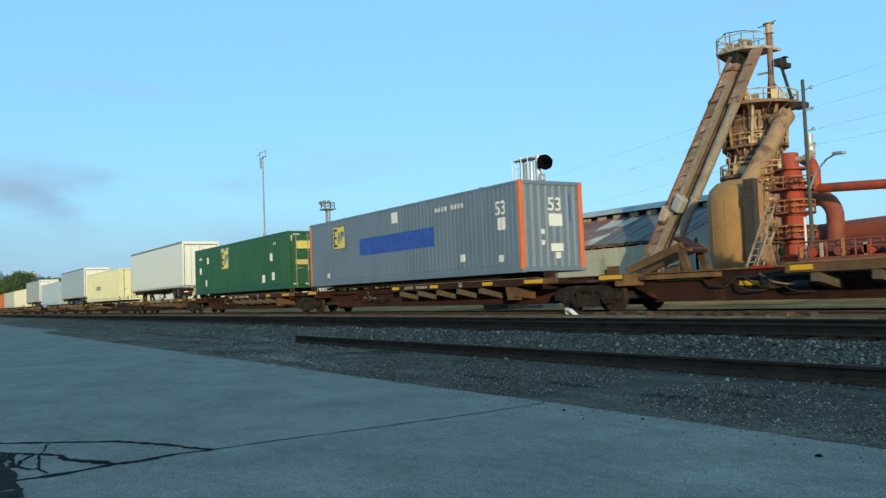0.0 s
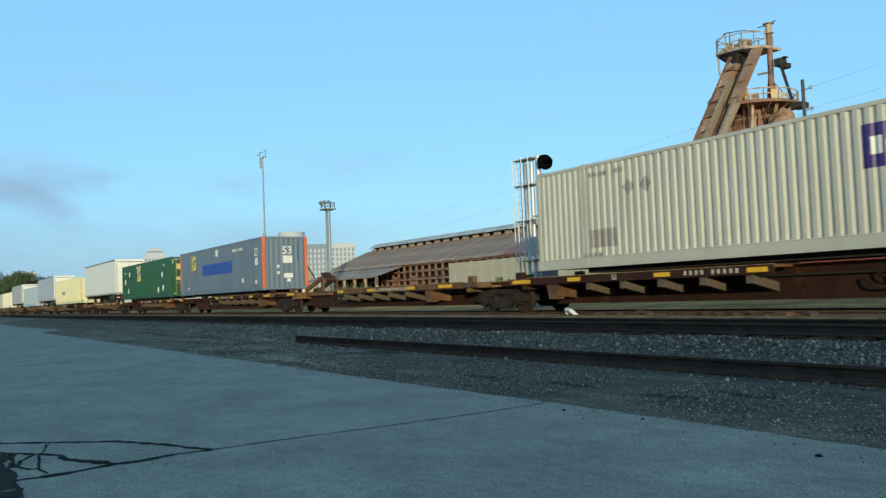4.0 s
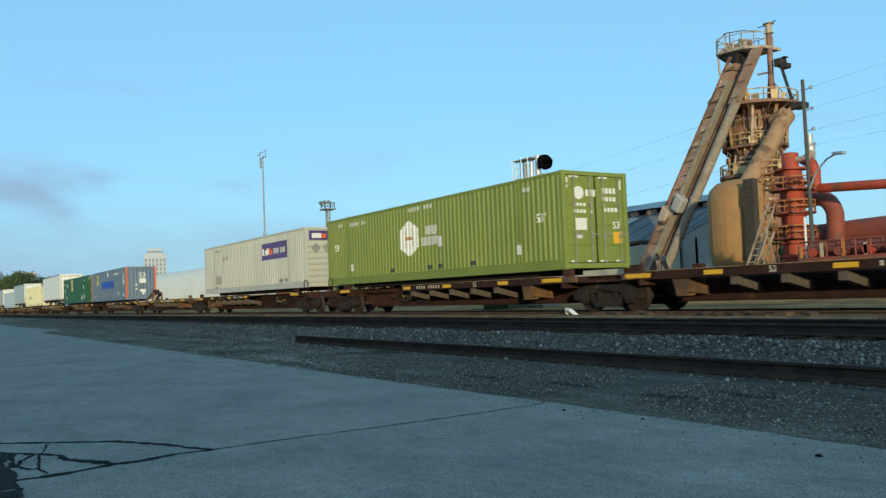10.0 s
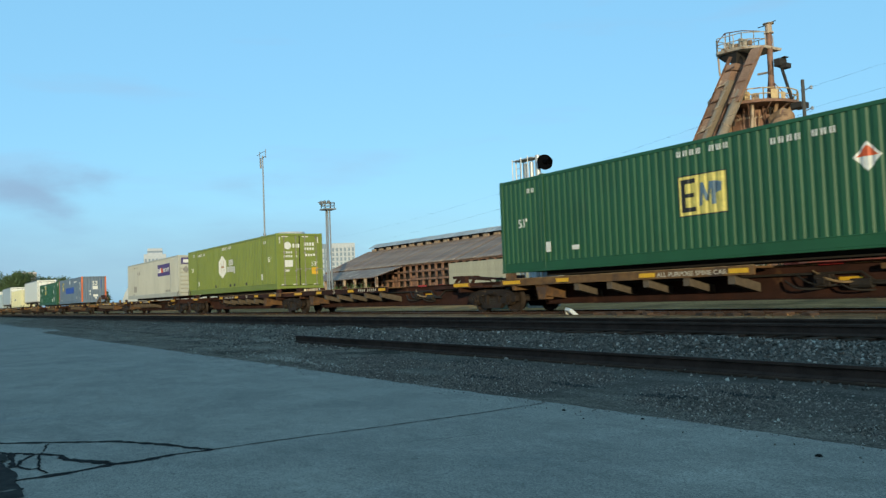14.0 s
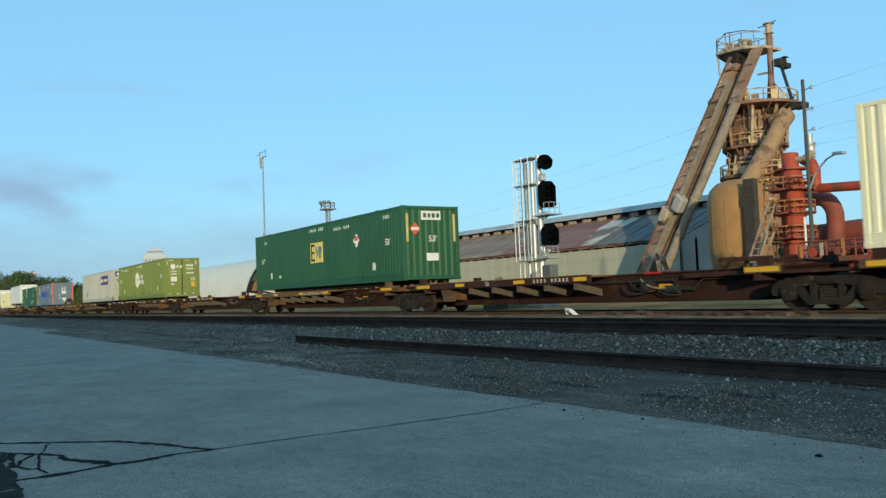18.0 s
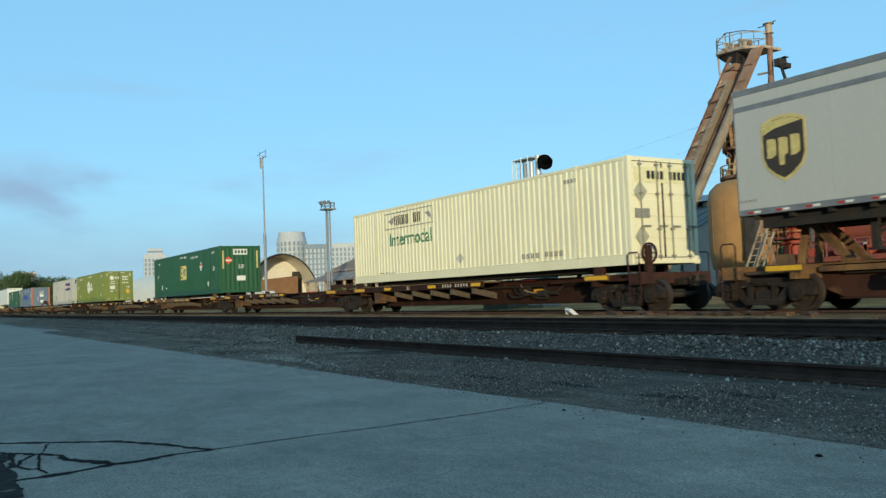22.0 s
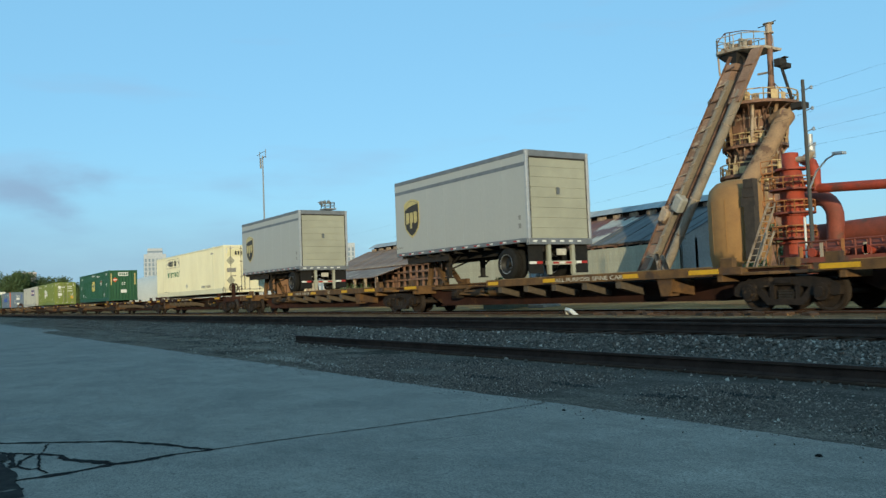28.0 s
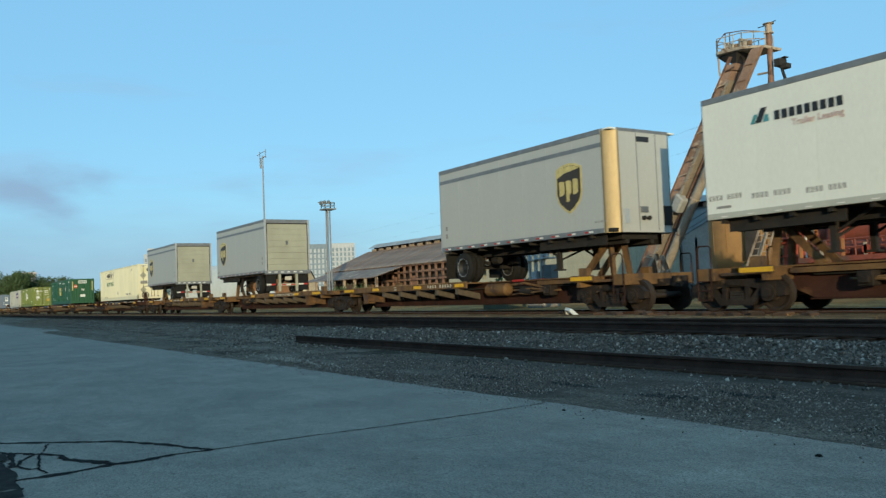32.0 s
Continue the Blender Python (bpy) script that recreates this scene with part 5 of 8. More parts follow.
def trailer(x, L, skin, label, nose_right=False, shield_at=None, door="roll", axles=1, zb=2.16, zt=5.03, stripe=True, W=2.59, pitch=1.22):
    """Semi-trailer on the deck; z counts from the rail top."""
    c = thing("semi_trailer", label, "semi trailer", "trailers on the train")
    moving(c, x, 15.94, RAIL_Z)
    H = zt - zb
    f = (lambda a: L - a) if not nose_right else (lambda a: a)      # a counts from the rear
    x0, x1 = (0.0, L)
    rr = 0.34 if nose_right else 0.07
    for y, s in ((0.0, 1), (W, -1)):
        a0, a1 = (rr if not nose_right else 0.06), (L - 0.06 if not nose_right else L - rr)
        n = max(2, round((a1 - a0) / pitch))
        pw = (a1 - a0) / n
        pan = None
        for k in range(n):
            if pan is None:
                pan = part("side_panel", G().box(0.003, pw - 0.003, *sorted((y, y + s * 0.03)), zb + 0.13, zt - 0.12), skin, c, "", (a0, 0, 0))
            else:
                again(pan, (a0 + pw * k, 0, 0))
        part("side_lining", G().box(a0, a1, *sorted((y + s * 0.006, y + s * 0.05)), zb + 0.05, zt - 0.1), skin, c)
        part("top_rail", G().box(a0, a1, *sorted((y - s * 0.012, y + s * 0.06)), zt - 0.14, zt), RAILGREY, c, bevel=0.01)
        part("bottom_rail", G().box(a0, a1, *sorted((y - s * 0.014, y + s * 0.06)), zb, zb + 0.14), GREYC if not stripe else RAILGREY, c, bevel=0.008)
        if stripe:
            part("stripe", G().box(a0, a1, *sorted((y - s * 0.006, y + s * 0.02)), zt - 0.5, zt - 0.38), RAILGREY, c, "grey stripe")
        k = 0.3
        while k < L - 0.6:
            part("reflector", G().box(k + 0.17, k + 0.34, *sorted((y - s * 0.02, y - s * 0.014)), zb + 0.04, zb + (0.09 if stripe else 0.06)), WHITEPAINT, c)
            if stripe:
                part("reflector", G().box(k, k + 0.17, *sorted((y - s * 0.02, y - s * 0.014)), zb + 0.04, zb + 0.085), RED, c)
            k += 0.72
    part("roof", G().box(0.02, L - 0.02, 0.02, W - 0.02, zt - 0.05, zt - 0.01), TRAILER_WHITE, c)
    part("floor", G().box(0.05, L - 0.05, 0.05, W - 0.05, zb + 0.02, zb + 0.12), CHASSIS, c)
    # nose: aluminium rounded corners and a front wall
    n0 = f(L)
    s = -1 if not nose_right else 1
    for y, sy in ((rr, -1), (W - rr, 1)):
        g = G()
        arc = [(n0 - s * rr * (1 - u), y + sy * rr * w) for u, w in ((0, 1), (0.1, 0.985), (0.2, 0.93), (0.93, 0.2), (0.985, 0.1), (1, 0))]
        g.loft([[(a, b, zb) for a, b in arc], [(a, b, zt - 0.06) for a, b in arc]], cap=False, closed=False)
        part("nose_corner", g, NOSE if nose_right else RAILGREY, c, "rounded metal corner", smooth=True)
        part("nose_cap", G().loft([[(a, b, zt - 0.06) for a, b in arc] + [(n0 - s * rr, y, zt - 0.06)], [(a, b, zt) for a, b in arc] + [(n0 - s * rr, y, zt)]]), RAILGREY, c)
    part("front_wall", G().box(*sorted((n0 - s * 0.03, n0 - s * 0.002)), rr, W - rr, zb, zt - 0.08), skin if stripe else TRAILER_WHITE, c)
    for yy in (1.0, 1.75):
        part("front_seam", G().box(*sorted((n0 - s * 0.01, n0 + s * 0.003)), yy, yy + 0.025, zb + 0.05, zt - 0.1), RAILGREY, c)
    part("light_cluster", G().box(*sorted((n0, n0 + s * 0.03)), 1.05, 1.35, zb + 0.55, zb + 0.72), DARKSTEEL, c, bevel=0.01)
    part("gladhand", G().tube((n0, 1.15, zb + 0.4), (n0 + s * 0.08, 1.15, zb + 0.4), 0.06, n=10).tube((n0, 1.35, zb + 0.4), (n0 + s * 0.08, 1.35, zb + 0.4), 0.06, n=10), CHASSIS, c, "dark air line couplings")
    part("front_rail", G().box(*sorted((n0 - s * 0.06, n0 + s * 0.006)), rr, W - rr, zt - 0.09, zt), RAILGREY, c)
    bx = G().box(*sorted((n0, n0 + s * 0.02)), 0.42, 0.62, zb + 0.25, zb + 0.65)
    part("gladhand_box", bx, ALU, c, "small aluminium service box")
    part("plate", G().box(*sorted((n0, n0 + s * 0.012)), 1.0, 1.5, zt - 0.35, zt - 0.2), BLACKPAINT, c)
    part("plate", G().box(*sorted((n0, n0 + s * 0.03)), W - 0.62, W - 0.3, zb + 0.2, zb + 0.75), CHASSIS, c, "dark service box")
    # rear frame and door
    r0 = f(0.0)
    s = -s
    for y0 in (0.0, W - 0.11):
        part("rear_post", G().box(*sorted((r0 - s * 0.1, r0 + s * 0.004)), y0, y0 + 0.11, zb - 0.02, zt), STEEL if stripe else TRAILER_WHITE, c, bevel=0.01)
    part("rear_header", G().box(*sorted((r0 - s * 0.1, r0 + s * 0.003)), 0.11, W - 0.11, zt - 0.2, zt), RAILGREY if stripe else TRAILER_WHITE, c, bevel=0.01)
    part("rear_sill", G().box(*sorted((r0 - s * 0.14, r0 + s * 0.02)), 0.0, W, zb - 0.08, zb + 0.12), RAILGREY, c, bevel=0.01)
    for y0, y1, z0, z1 in ((0.11, 0.15, zb + 0.12, zt - 0.2), (W - 0.15, W - 0.11, zb + 0.12, zt - 0.2), (0.15, W - 0.15, zt - 0.25, zt - 0.2)):
        part("door_seal", G().box(*sorted((r0 - s * 0.06, r0 - s * 0.012)), y0, y1, z0, z1), CHASSIS, c)
    for k in range(8 if door == "roll" else 1):
        m = 8 if door == "roll" else 1
        z0, z1 = zb + 0.12 + (H - 0.32) * k / m, zb + 0.12 + (H - 0.32) * (k + 1) / m
        part("door_slat" if door == "roll" else "rear_door", G().box(*sorted((r0 - s * 0.05, r0 - s * 0.02)), 0.15, W - 0.15, z0 + 0.002, z1 - 0.002), DOORGREY if stripe else TRAILER_WHITE, c, bevel=0.005)
    if door != "roll":
        for yy in (0.6, 1.2, 1.4, 2.0):
            part("lock_rod", G().tube((r0 - s * 0.005, yy, zb), (r0 - s * 0.005, yy, zt - 0.15), 0.018, n=6), STEEL, c)
    part("door_latch", G().box(*sorted((r0 - s * 0.02, r0 + s * 0.012)), 1.2, 1.32, zb + 1.5, zb + 1.72), DARKSTEEL, c)
    k = 0.15
    while k < W - 0.3:
        part("reflector", G().box(*sorted((r0 + s * 0.02, r0 + s * 0.026)), k, k + 0.16, zb + 0.0, zb + 0.06), WHITEPAINT, c)
        k += 0.36
    # underbody
    deck = 1.03
    g = G().box(0.3, L - 0.3, 0.75, 0.87, zb - 0.28, zb).box(0.3, L - 0.3, W - 0.87, W - 0.75, zb - 0.28, zb)
    for k in range(int(L / 0.9)):
        g.box(0.4 + 0.9 * k, 0.5 + 0.9 * k, 0.05, W - 0.05, zb - 0.1, zb)
    part("chassis_rail", g, CHASSIS, c)
    for k in range(axles):
        ax = f(1.25 + 1.25 * k)
        part("axle", G().tube((ax, 0.2, deck + 0.51), (ax, W - 0.2, deck + 0.51), 0.07, n=8), CHASSIS, c)
        for yy, sy in ((0.18, -1), (0.5, 1), (W - 0.5, -1), (W - 0.18, 1)):
            road_wheel(c, ax, yy, deck + 0.51, s=sy)
        part("suspension", G().bar((ax - 0.6, 0.8, zb - 0.35), (ax + 0.5, 0.8, zb - 0.5), 0.1, 0.12).bar((ax - 0.6, W - 0.8, zb - 0.35), (ax + 0.5, W - 0.8, zb - 0.5), 0.1, 0.12).box(ax - 0.15, ax + 0.15, 0.68, 0.9, zb - 0.5, zb - 0.2).box(ax - 0.15, ax + 0.15, W - 0.9, W - 0.68, zb - 0.5, zb - 0.2), CHASSIS, c)
    for yy in (0.08, W - 0.66):
        part("mud_flap", G().box(f(0.16) - 0.01, f(0.16) + 0.01, yy, yy + 0.58, deck + 0.16, zb - 0.08), RUBBER, c)
        part("flap_mark", G().box(*sorted((f(0.148), f(0.14))), yy + 0.03, yy + 0.3, deck + 0.46, deck + 0.54), WHITEPAINT, c)
        part("flap_mark", G().box(*sorted((f(0.148), f(0.14))), yy + 0.3, yy + 0.55, deck + 0.46, deck + 0.54), RED, c)
    bumper = G().box(*sorted((f(0.0), f(0.1))), 0.7, W - 0.7, deck + 0.42, deck + 0.54)
    for yy in (0.75, W - 0.87):
        bumper.box(*sorted((f(0.0), f(0.1))), yy, yy + 0.12, deck + 0.12, zb)
    part("bumper", bumper, DOORGREY, c, "grey steel underride bumper")
    for k in range(3):
        part("bumper_mark", G().box(*sorted((f(0.0), f(-0.012))), 0.92 + 0.26 * k, 1.16 + 0.26 * k, deck + 0.45, deck + 0.51), RED if k % 2 == 0 else WHITEPAINT, c)
    part("number_plate", G().box(*sorted((f(0.02), f(0.0))), 1.1, 1.48, deck + 0.72, deck + 0.92), STENCIL, c)
    # landing legs
    lx = f(L - 2.9)
    g = G()
    for yy in (0.55, W - 0.55):
        g.box(lx - 0.07, lx + 0.07, yy - 0.07, yy + 0.07, deck + 0.25, zb)
        g.box(lx - 0.14, lx + 0.14, yy - 0.12, yy + 0.12, deck + 0.2, deck + 0.25)
        g.bar((lx, yy, deck + 0.6), (lx + (0.9 if nose_right else -0.9) * -1, yy, zb - 0.05), 0.05, 0.05)
    g.bar((lx, 0.55, deck + 0.5), (lx, W - 0.55, zb - 0.1), 0.05, 0.05)
    part("landing_gear", g, CHASSIS, c)
    for yy in (0.22, W - 0.25):
        part("side_skirt", G().box(*sorted((f(L - 0.5), f(L - 3.4))), yy, yy + 0.03, zb - 0.3, zb), CHASSIS, c)
    part("brake_chamber", G().tube((f(1.9), 0.9, zb - 0.42), (f(2.25), 0.9, zb - 0.42), 0.12, n=10), CHASSIS, c)
    part("brake_chamber", G().tube((f(1.9), W - 0.9, zb - 0.42), (f(2.25), W - 0.9, zb - 0.42), 0.12, n=10), CHASSIS, c)
    kp = f(L - 0.9)
    part("kingpin_plate", G().box(kp - 0.6, kp + 0.6, 0.6, W - 0.6, zb - 0.16, zb), CHASSIS, c)
    if shield_at is not None:
        shield(c, shield_at, zb + 1.42, L)
        bars(c, f(L - 0.4) - 0.3, zb + 0.3, 4, 0.12, 0.06, GREYMARK, y=-0.008)
        sticker(c, f(0.4) - 0.06, f(0.4) + 0.06, zb + 0.72, zb + 0.86, GREYMARK)
        sticker(c, f(0.4) - 0.06, f(0.4) + 0.06, zb + 0.45, zb + 0.6, GREYMARK)
    return c


trailer(111.1, 8.3, TRAILER_GREY, "silver-grey short semi-trailer with a shield emblem", False, 1.3)
trailer(128.88, 8.25, TRAILER_GREY, "silver-grey short semi-trailer with a shield emblem", False, 1.3)
trailer(154.6, 8.62, TRAILER_GREY, "silver-grey short semi-trailer, bright rounded nose facing backwards", True, 6.92)
c = trailer(166.3, 16.15, TRAILER_WHITE, "long white semi-trailer with a dark name and triangle emblem", False, None, "swing", 2, stripe=False, pitch=1.5)
poly_sign(c, [(1.52, 4.2), (1.68, 4.2), (1.84, 4.52), (1.69, 4.52)], BLACKPAINT, "emblem", "black and teal triangle emblem")
poly_sign(c, [(1.40, 4.2), (1.5, 4.2), (1.6, 4.4), (1.5, 4.4)], TEAL, "emblem_stroke")
poly_sign(c, [(1.72, 4.2), (1.88, 4.2), (1.86, 4.36), (1.79, 4.36)], TEAL, "emblem_stroke")
for k in range(9):
    sticker(c, 2.02 + 0.182 * k, 2.02 + 0.182 * k + 0.13, 4.19, 4.39, BLACKPAINT, "name_bar", y=-0.012)
lettering("lettering", "Trailer Leasing", 0.2, mat("faded_red_lettering", (0.68, 0.46, 0.41), bump=0.02), c, (3.03, -0.012, 3.99))
for x0, z0, n, w in ((0.14, 2.6, 9, 0.105), (1.33, 2.54, 9, 0.112), (2.67, 2.5, 9, 0.103)):
    bars(c, x0, z0, n, w, 0.12, GREYMARK)
sticker(c, 0.35, 0.75, 2.4, 2.46, GREYMARK)
trailer(-74.3, 16.0, TRAILER_WHITE, "long plain white semi-trailer riding on a spine car", False, None, "swing", 2, stripe=False, zb=1.85)
trailer(-113.3, 16.2, mat("blue_grey_trailer_skin", (0.46, 0.52, 0.54), (0.4, 0.46, 0.48), 0.5, scale=0.5, fine=20, bump=0.03), "long plain blue-grey semi-trailer riding on a spine car", False, None, "swing", 2, stripe=False, zb=1.85)
trailer(-150.5, 16.2, TRAILER_GREY, "long plain grey semi-trailer riding on a spine car", False, None, "swing", 2, stripe=False, zb=1.85)

# ---- units under them ----
WORDS = "ALL PURPOSE SPINE CAR"
for x, p, left, first, last, hitch, words, lift in (
        (-230.0, 18.7, True, True, False, False, "", 0), (-211.3, 18.7, True, False, False, False, "", 0), (-192.6, 18.7, True, False, False, False, "", 0), (-173.9, 18.7, True, False, True, False, "", 0),
        (-153.2, 18.6, False, True, False, True, "", 1.05), (-134.6, 18.6, False, False, False, True, "", 0), (-116.0, 18.6, False, False, False, True, "", 1.05), (-97.4, 18.5, True, False, True, True, "", 0),
        (-75.4, 18.4, False, True, False, True, "", 1.05), (-57.0, 19.4, False, False, False, True, "", 0), (-37.6, 19.8, False, False, False, True, "", 0), (-17.8, 18.4, False, False, False, True, WORDS, 0), (0.6, 18.45, True, False, True, True, "", 0),
        (22.0, 17.15, False, True, False, True, "", 0), (39.15, 17.05, True, False, False, True, "", 0), (56.2, 17.1, True, False, False, True, WORDS, 0), (73.3, 17.3, True, False, False, True, "", 0), (90.6, 17.15, True, False, True, True, "", 0),
        (110.9, 17.7, False, True, False, True, "", 1.05), (128.6, 17.1, False, False, False, True, WORDS, 1.05), (145.7, 17.55, True, False, True, True, "", 1.05),
        (166.3, 17.6, False, True, False, True, "", 1.05), (183.9, 17.6, False, False, True, False, "", 0)):
    spine_unit(x, p, left, first, last, hitch, words, lift, fold=abs(x + 17.8) < 0.1, brake=abs(x - 90.6) < 0.1)

# ---- beyond the tracks ----
OCHRE = mat("ochre_rust", (0.35, 0.22, 0.12), (0.26, 0.16, 0.09), 0.8, scale=1.2, fine=10, bump=0.3, spots=(0.13, 0.07, 0.04), spot_at=0.54)
BROWNRUST = mat("brown_rust", (0.28, 0.155, 0.105), (0.18, 0.10, 0.072), 0.85, scale=1.4, fine=10, bump=0.3, spots=(0.08, 0.05, 0.04), spot_at=0.52)
PALERUST = mat("pale_weathered_steel", (0.48, 0.385, 0.29), (0.32, 0.23, 0.17), 0.8, scale=1.6, fine=12, bump=0.3, spots=(0.13, 0.08, 0.05), spot_at=0.54)
TANK = mat("tan_tank_paint", (0.33, 0.175, 0.06), (0.26, 0.135, 0.048), 0.75, scale=0.8, fine=12, bump=0.15, spots=(0.16, 0.09, 0.045), spot_at=0.60, grainy=0.15)
REDRUST = mat("red_oxide_paint", (0.42, 0.058, 0.025), (0.27, 0.045, 0.022), 0.7, scale=1.6, fine=12, bump=0.2, spots=(0.15, 0.05, 0.03), spot_at=0.56)
PIPERED = mat("weathered_red_pipe", (0.27, 0.062, 0.036), (0.18, 0.048, 0.031), 0.75, scale=1.2, fine=12, bump=0.2, spots=(0.11, 0.05, 0.035), spot_at=0.56)
ORANGEROD = mat("orange_rust_handrail", (0.50, 0.20, 0.06), (0.38, 0.14, 0.05), 0.75, scale=2)
ROOFRUST = mat("rusted_roof_sheet", (0.19, 0.125, 0.098), (0.285, 0.21, 0.16), 0.85, scale=0.45, fine=3, bump=0.2, spots=(0.44, 0.36, 0.28), spot_at=0.57, vary=0.14)
SHEDWALL = mat("tan_green_sheet", (0.42, 0.40, 0.30), (0.36, 0.345, 0.26), 0.8, scale=0.3, fine=5, bump=0.1, vary=0.06)
PALERAIL = mat("pale_flaking_paint", (0.55, 0.48, 0.38), (0.4, 0.31, 0.23), 0.75, scale=3, fine=20, spots=(0.2, 0.12, 0.08), spot_at=0.55)
CLADDING = mat("brown_plate_cladding", (0.33, 0.21, 0.15), (0.23, 0.14, 0.10), 0.85, scale=1.1, fine=9, bump=0.3, spots=(0.46, 0.37, 0.28), spot_at=0.57, vary=0.3)
TUBEGREY = mat("pale_grey_beam", (0.34, 0.285, 0.225), (0.24, 0.2, 0.16), 0.8, scale=1.4, fine=10, bump=0.25, spots=(0.22, 0.14, 0.09), spot_at=0.6)
YELLOWRAIL = mat("faded_yellow_handrail", (0.62, 0.47, 0.25), (0.46, 0.33, 0.17), 0.75, scale=3, fine=20, spots=(0.2, 0.12, 0.07), spot_at=0.56)
DARKBROWN = mat("sooty_brown_steel", (0.055, 0.042, 0.034), (0.03, 0.024, 0.02), 0.9, scale=2, fine=12)
# near-black: paints the shade in voids and gaps, colours dark boxes too
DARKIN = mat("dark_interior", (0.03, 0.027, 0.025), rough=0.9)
GREYSHEET = mat("grey_roof_sheet", (0.36, 0.36, 0.34), (0.28, 0.27, 0.25), 0.7, scale=0.2, fine=4, bump=0.1)
POLEWOOD = mat("grey_pole_wood", (0.085, 0.085, 0.08), (0.06, 0.06, 0.056), 0.9, scale=2, fine=20, stretch=(4, 4, 0.4))
LEAF = mat("dull_green_leaves", (0.085, 0.135, 0.05), (0.055, 0.095, 0.034), 0.8, scale=0.6, fine=6, vary=0.4, island=True)
BARK = mat("bark", (0.09, 0.07, 0.05), rough=0.95)
TENT = mat("white_tent_fabric", (0.72, 0.68, 0.58), (0.66, 0.62, 0.52), 0.7, scale=0.2, fine=3, bump=0.03)
# the blue-grey of distance haze is put into these tower colours
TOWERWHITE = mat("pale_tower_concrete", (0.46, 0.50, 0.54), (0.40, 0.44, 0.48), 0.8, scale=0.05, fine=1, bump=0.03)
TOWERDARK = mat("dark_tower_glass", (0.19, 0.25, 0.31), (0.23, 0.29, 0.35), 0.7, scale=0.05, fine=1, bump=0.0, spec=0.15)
PALESTEEL = mat("pale_galvanised_tower", (0.27, 0.3, 0.33), (0.2, 0.23, 0.26), 0.6, 0.2, scale=2)
SIGNALBLACK = mat("flat_black_signal_paint", (0.0035, 0.004, 0.005), rough=0.9, bump=0.02, spec=0.03)


def railing(pts, m, parent, h=1.0, name="railing", step=2.0, r=0.04, closed=False):
    g = G()
    pts = [Vector(p) for p in pts]
    if closed:
        pts.append(pts[0])
    for a, b in zip(pts, pts[1:]):
        for z in (h, h * 0.5):
            g.tube(a + Vector((0, 0, z)), b + Vector((0, 0, z)), r, n=5)
        k = max(1, round((b - a).length / step))
        for i in range(k + 1):
            p = a + (b - a) * i / k
            g.tube(p, p + Vector((0, 0, h)), r, n=5)
    return part(name, g, m, parent)


def ring(cx, cy, z, r, n=14):
    return [(cx + r * math.cos(2 * math.pi * i / n), cy + r * math.sin(2 * math.pi * i / n), z) for i in range(n)]


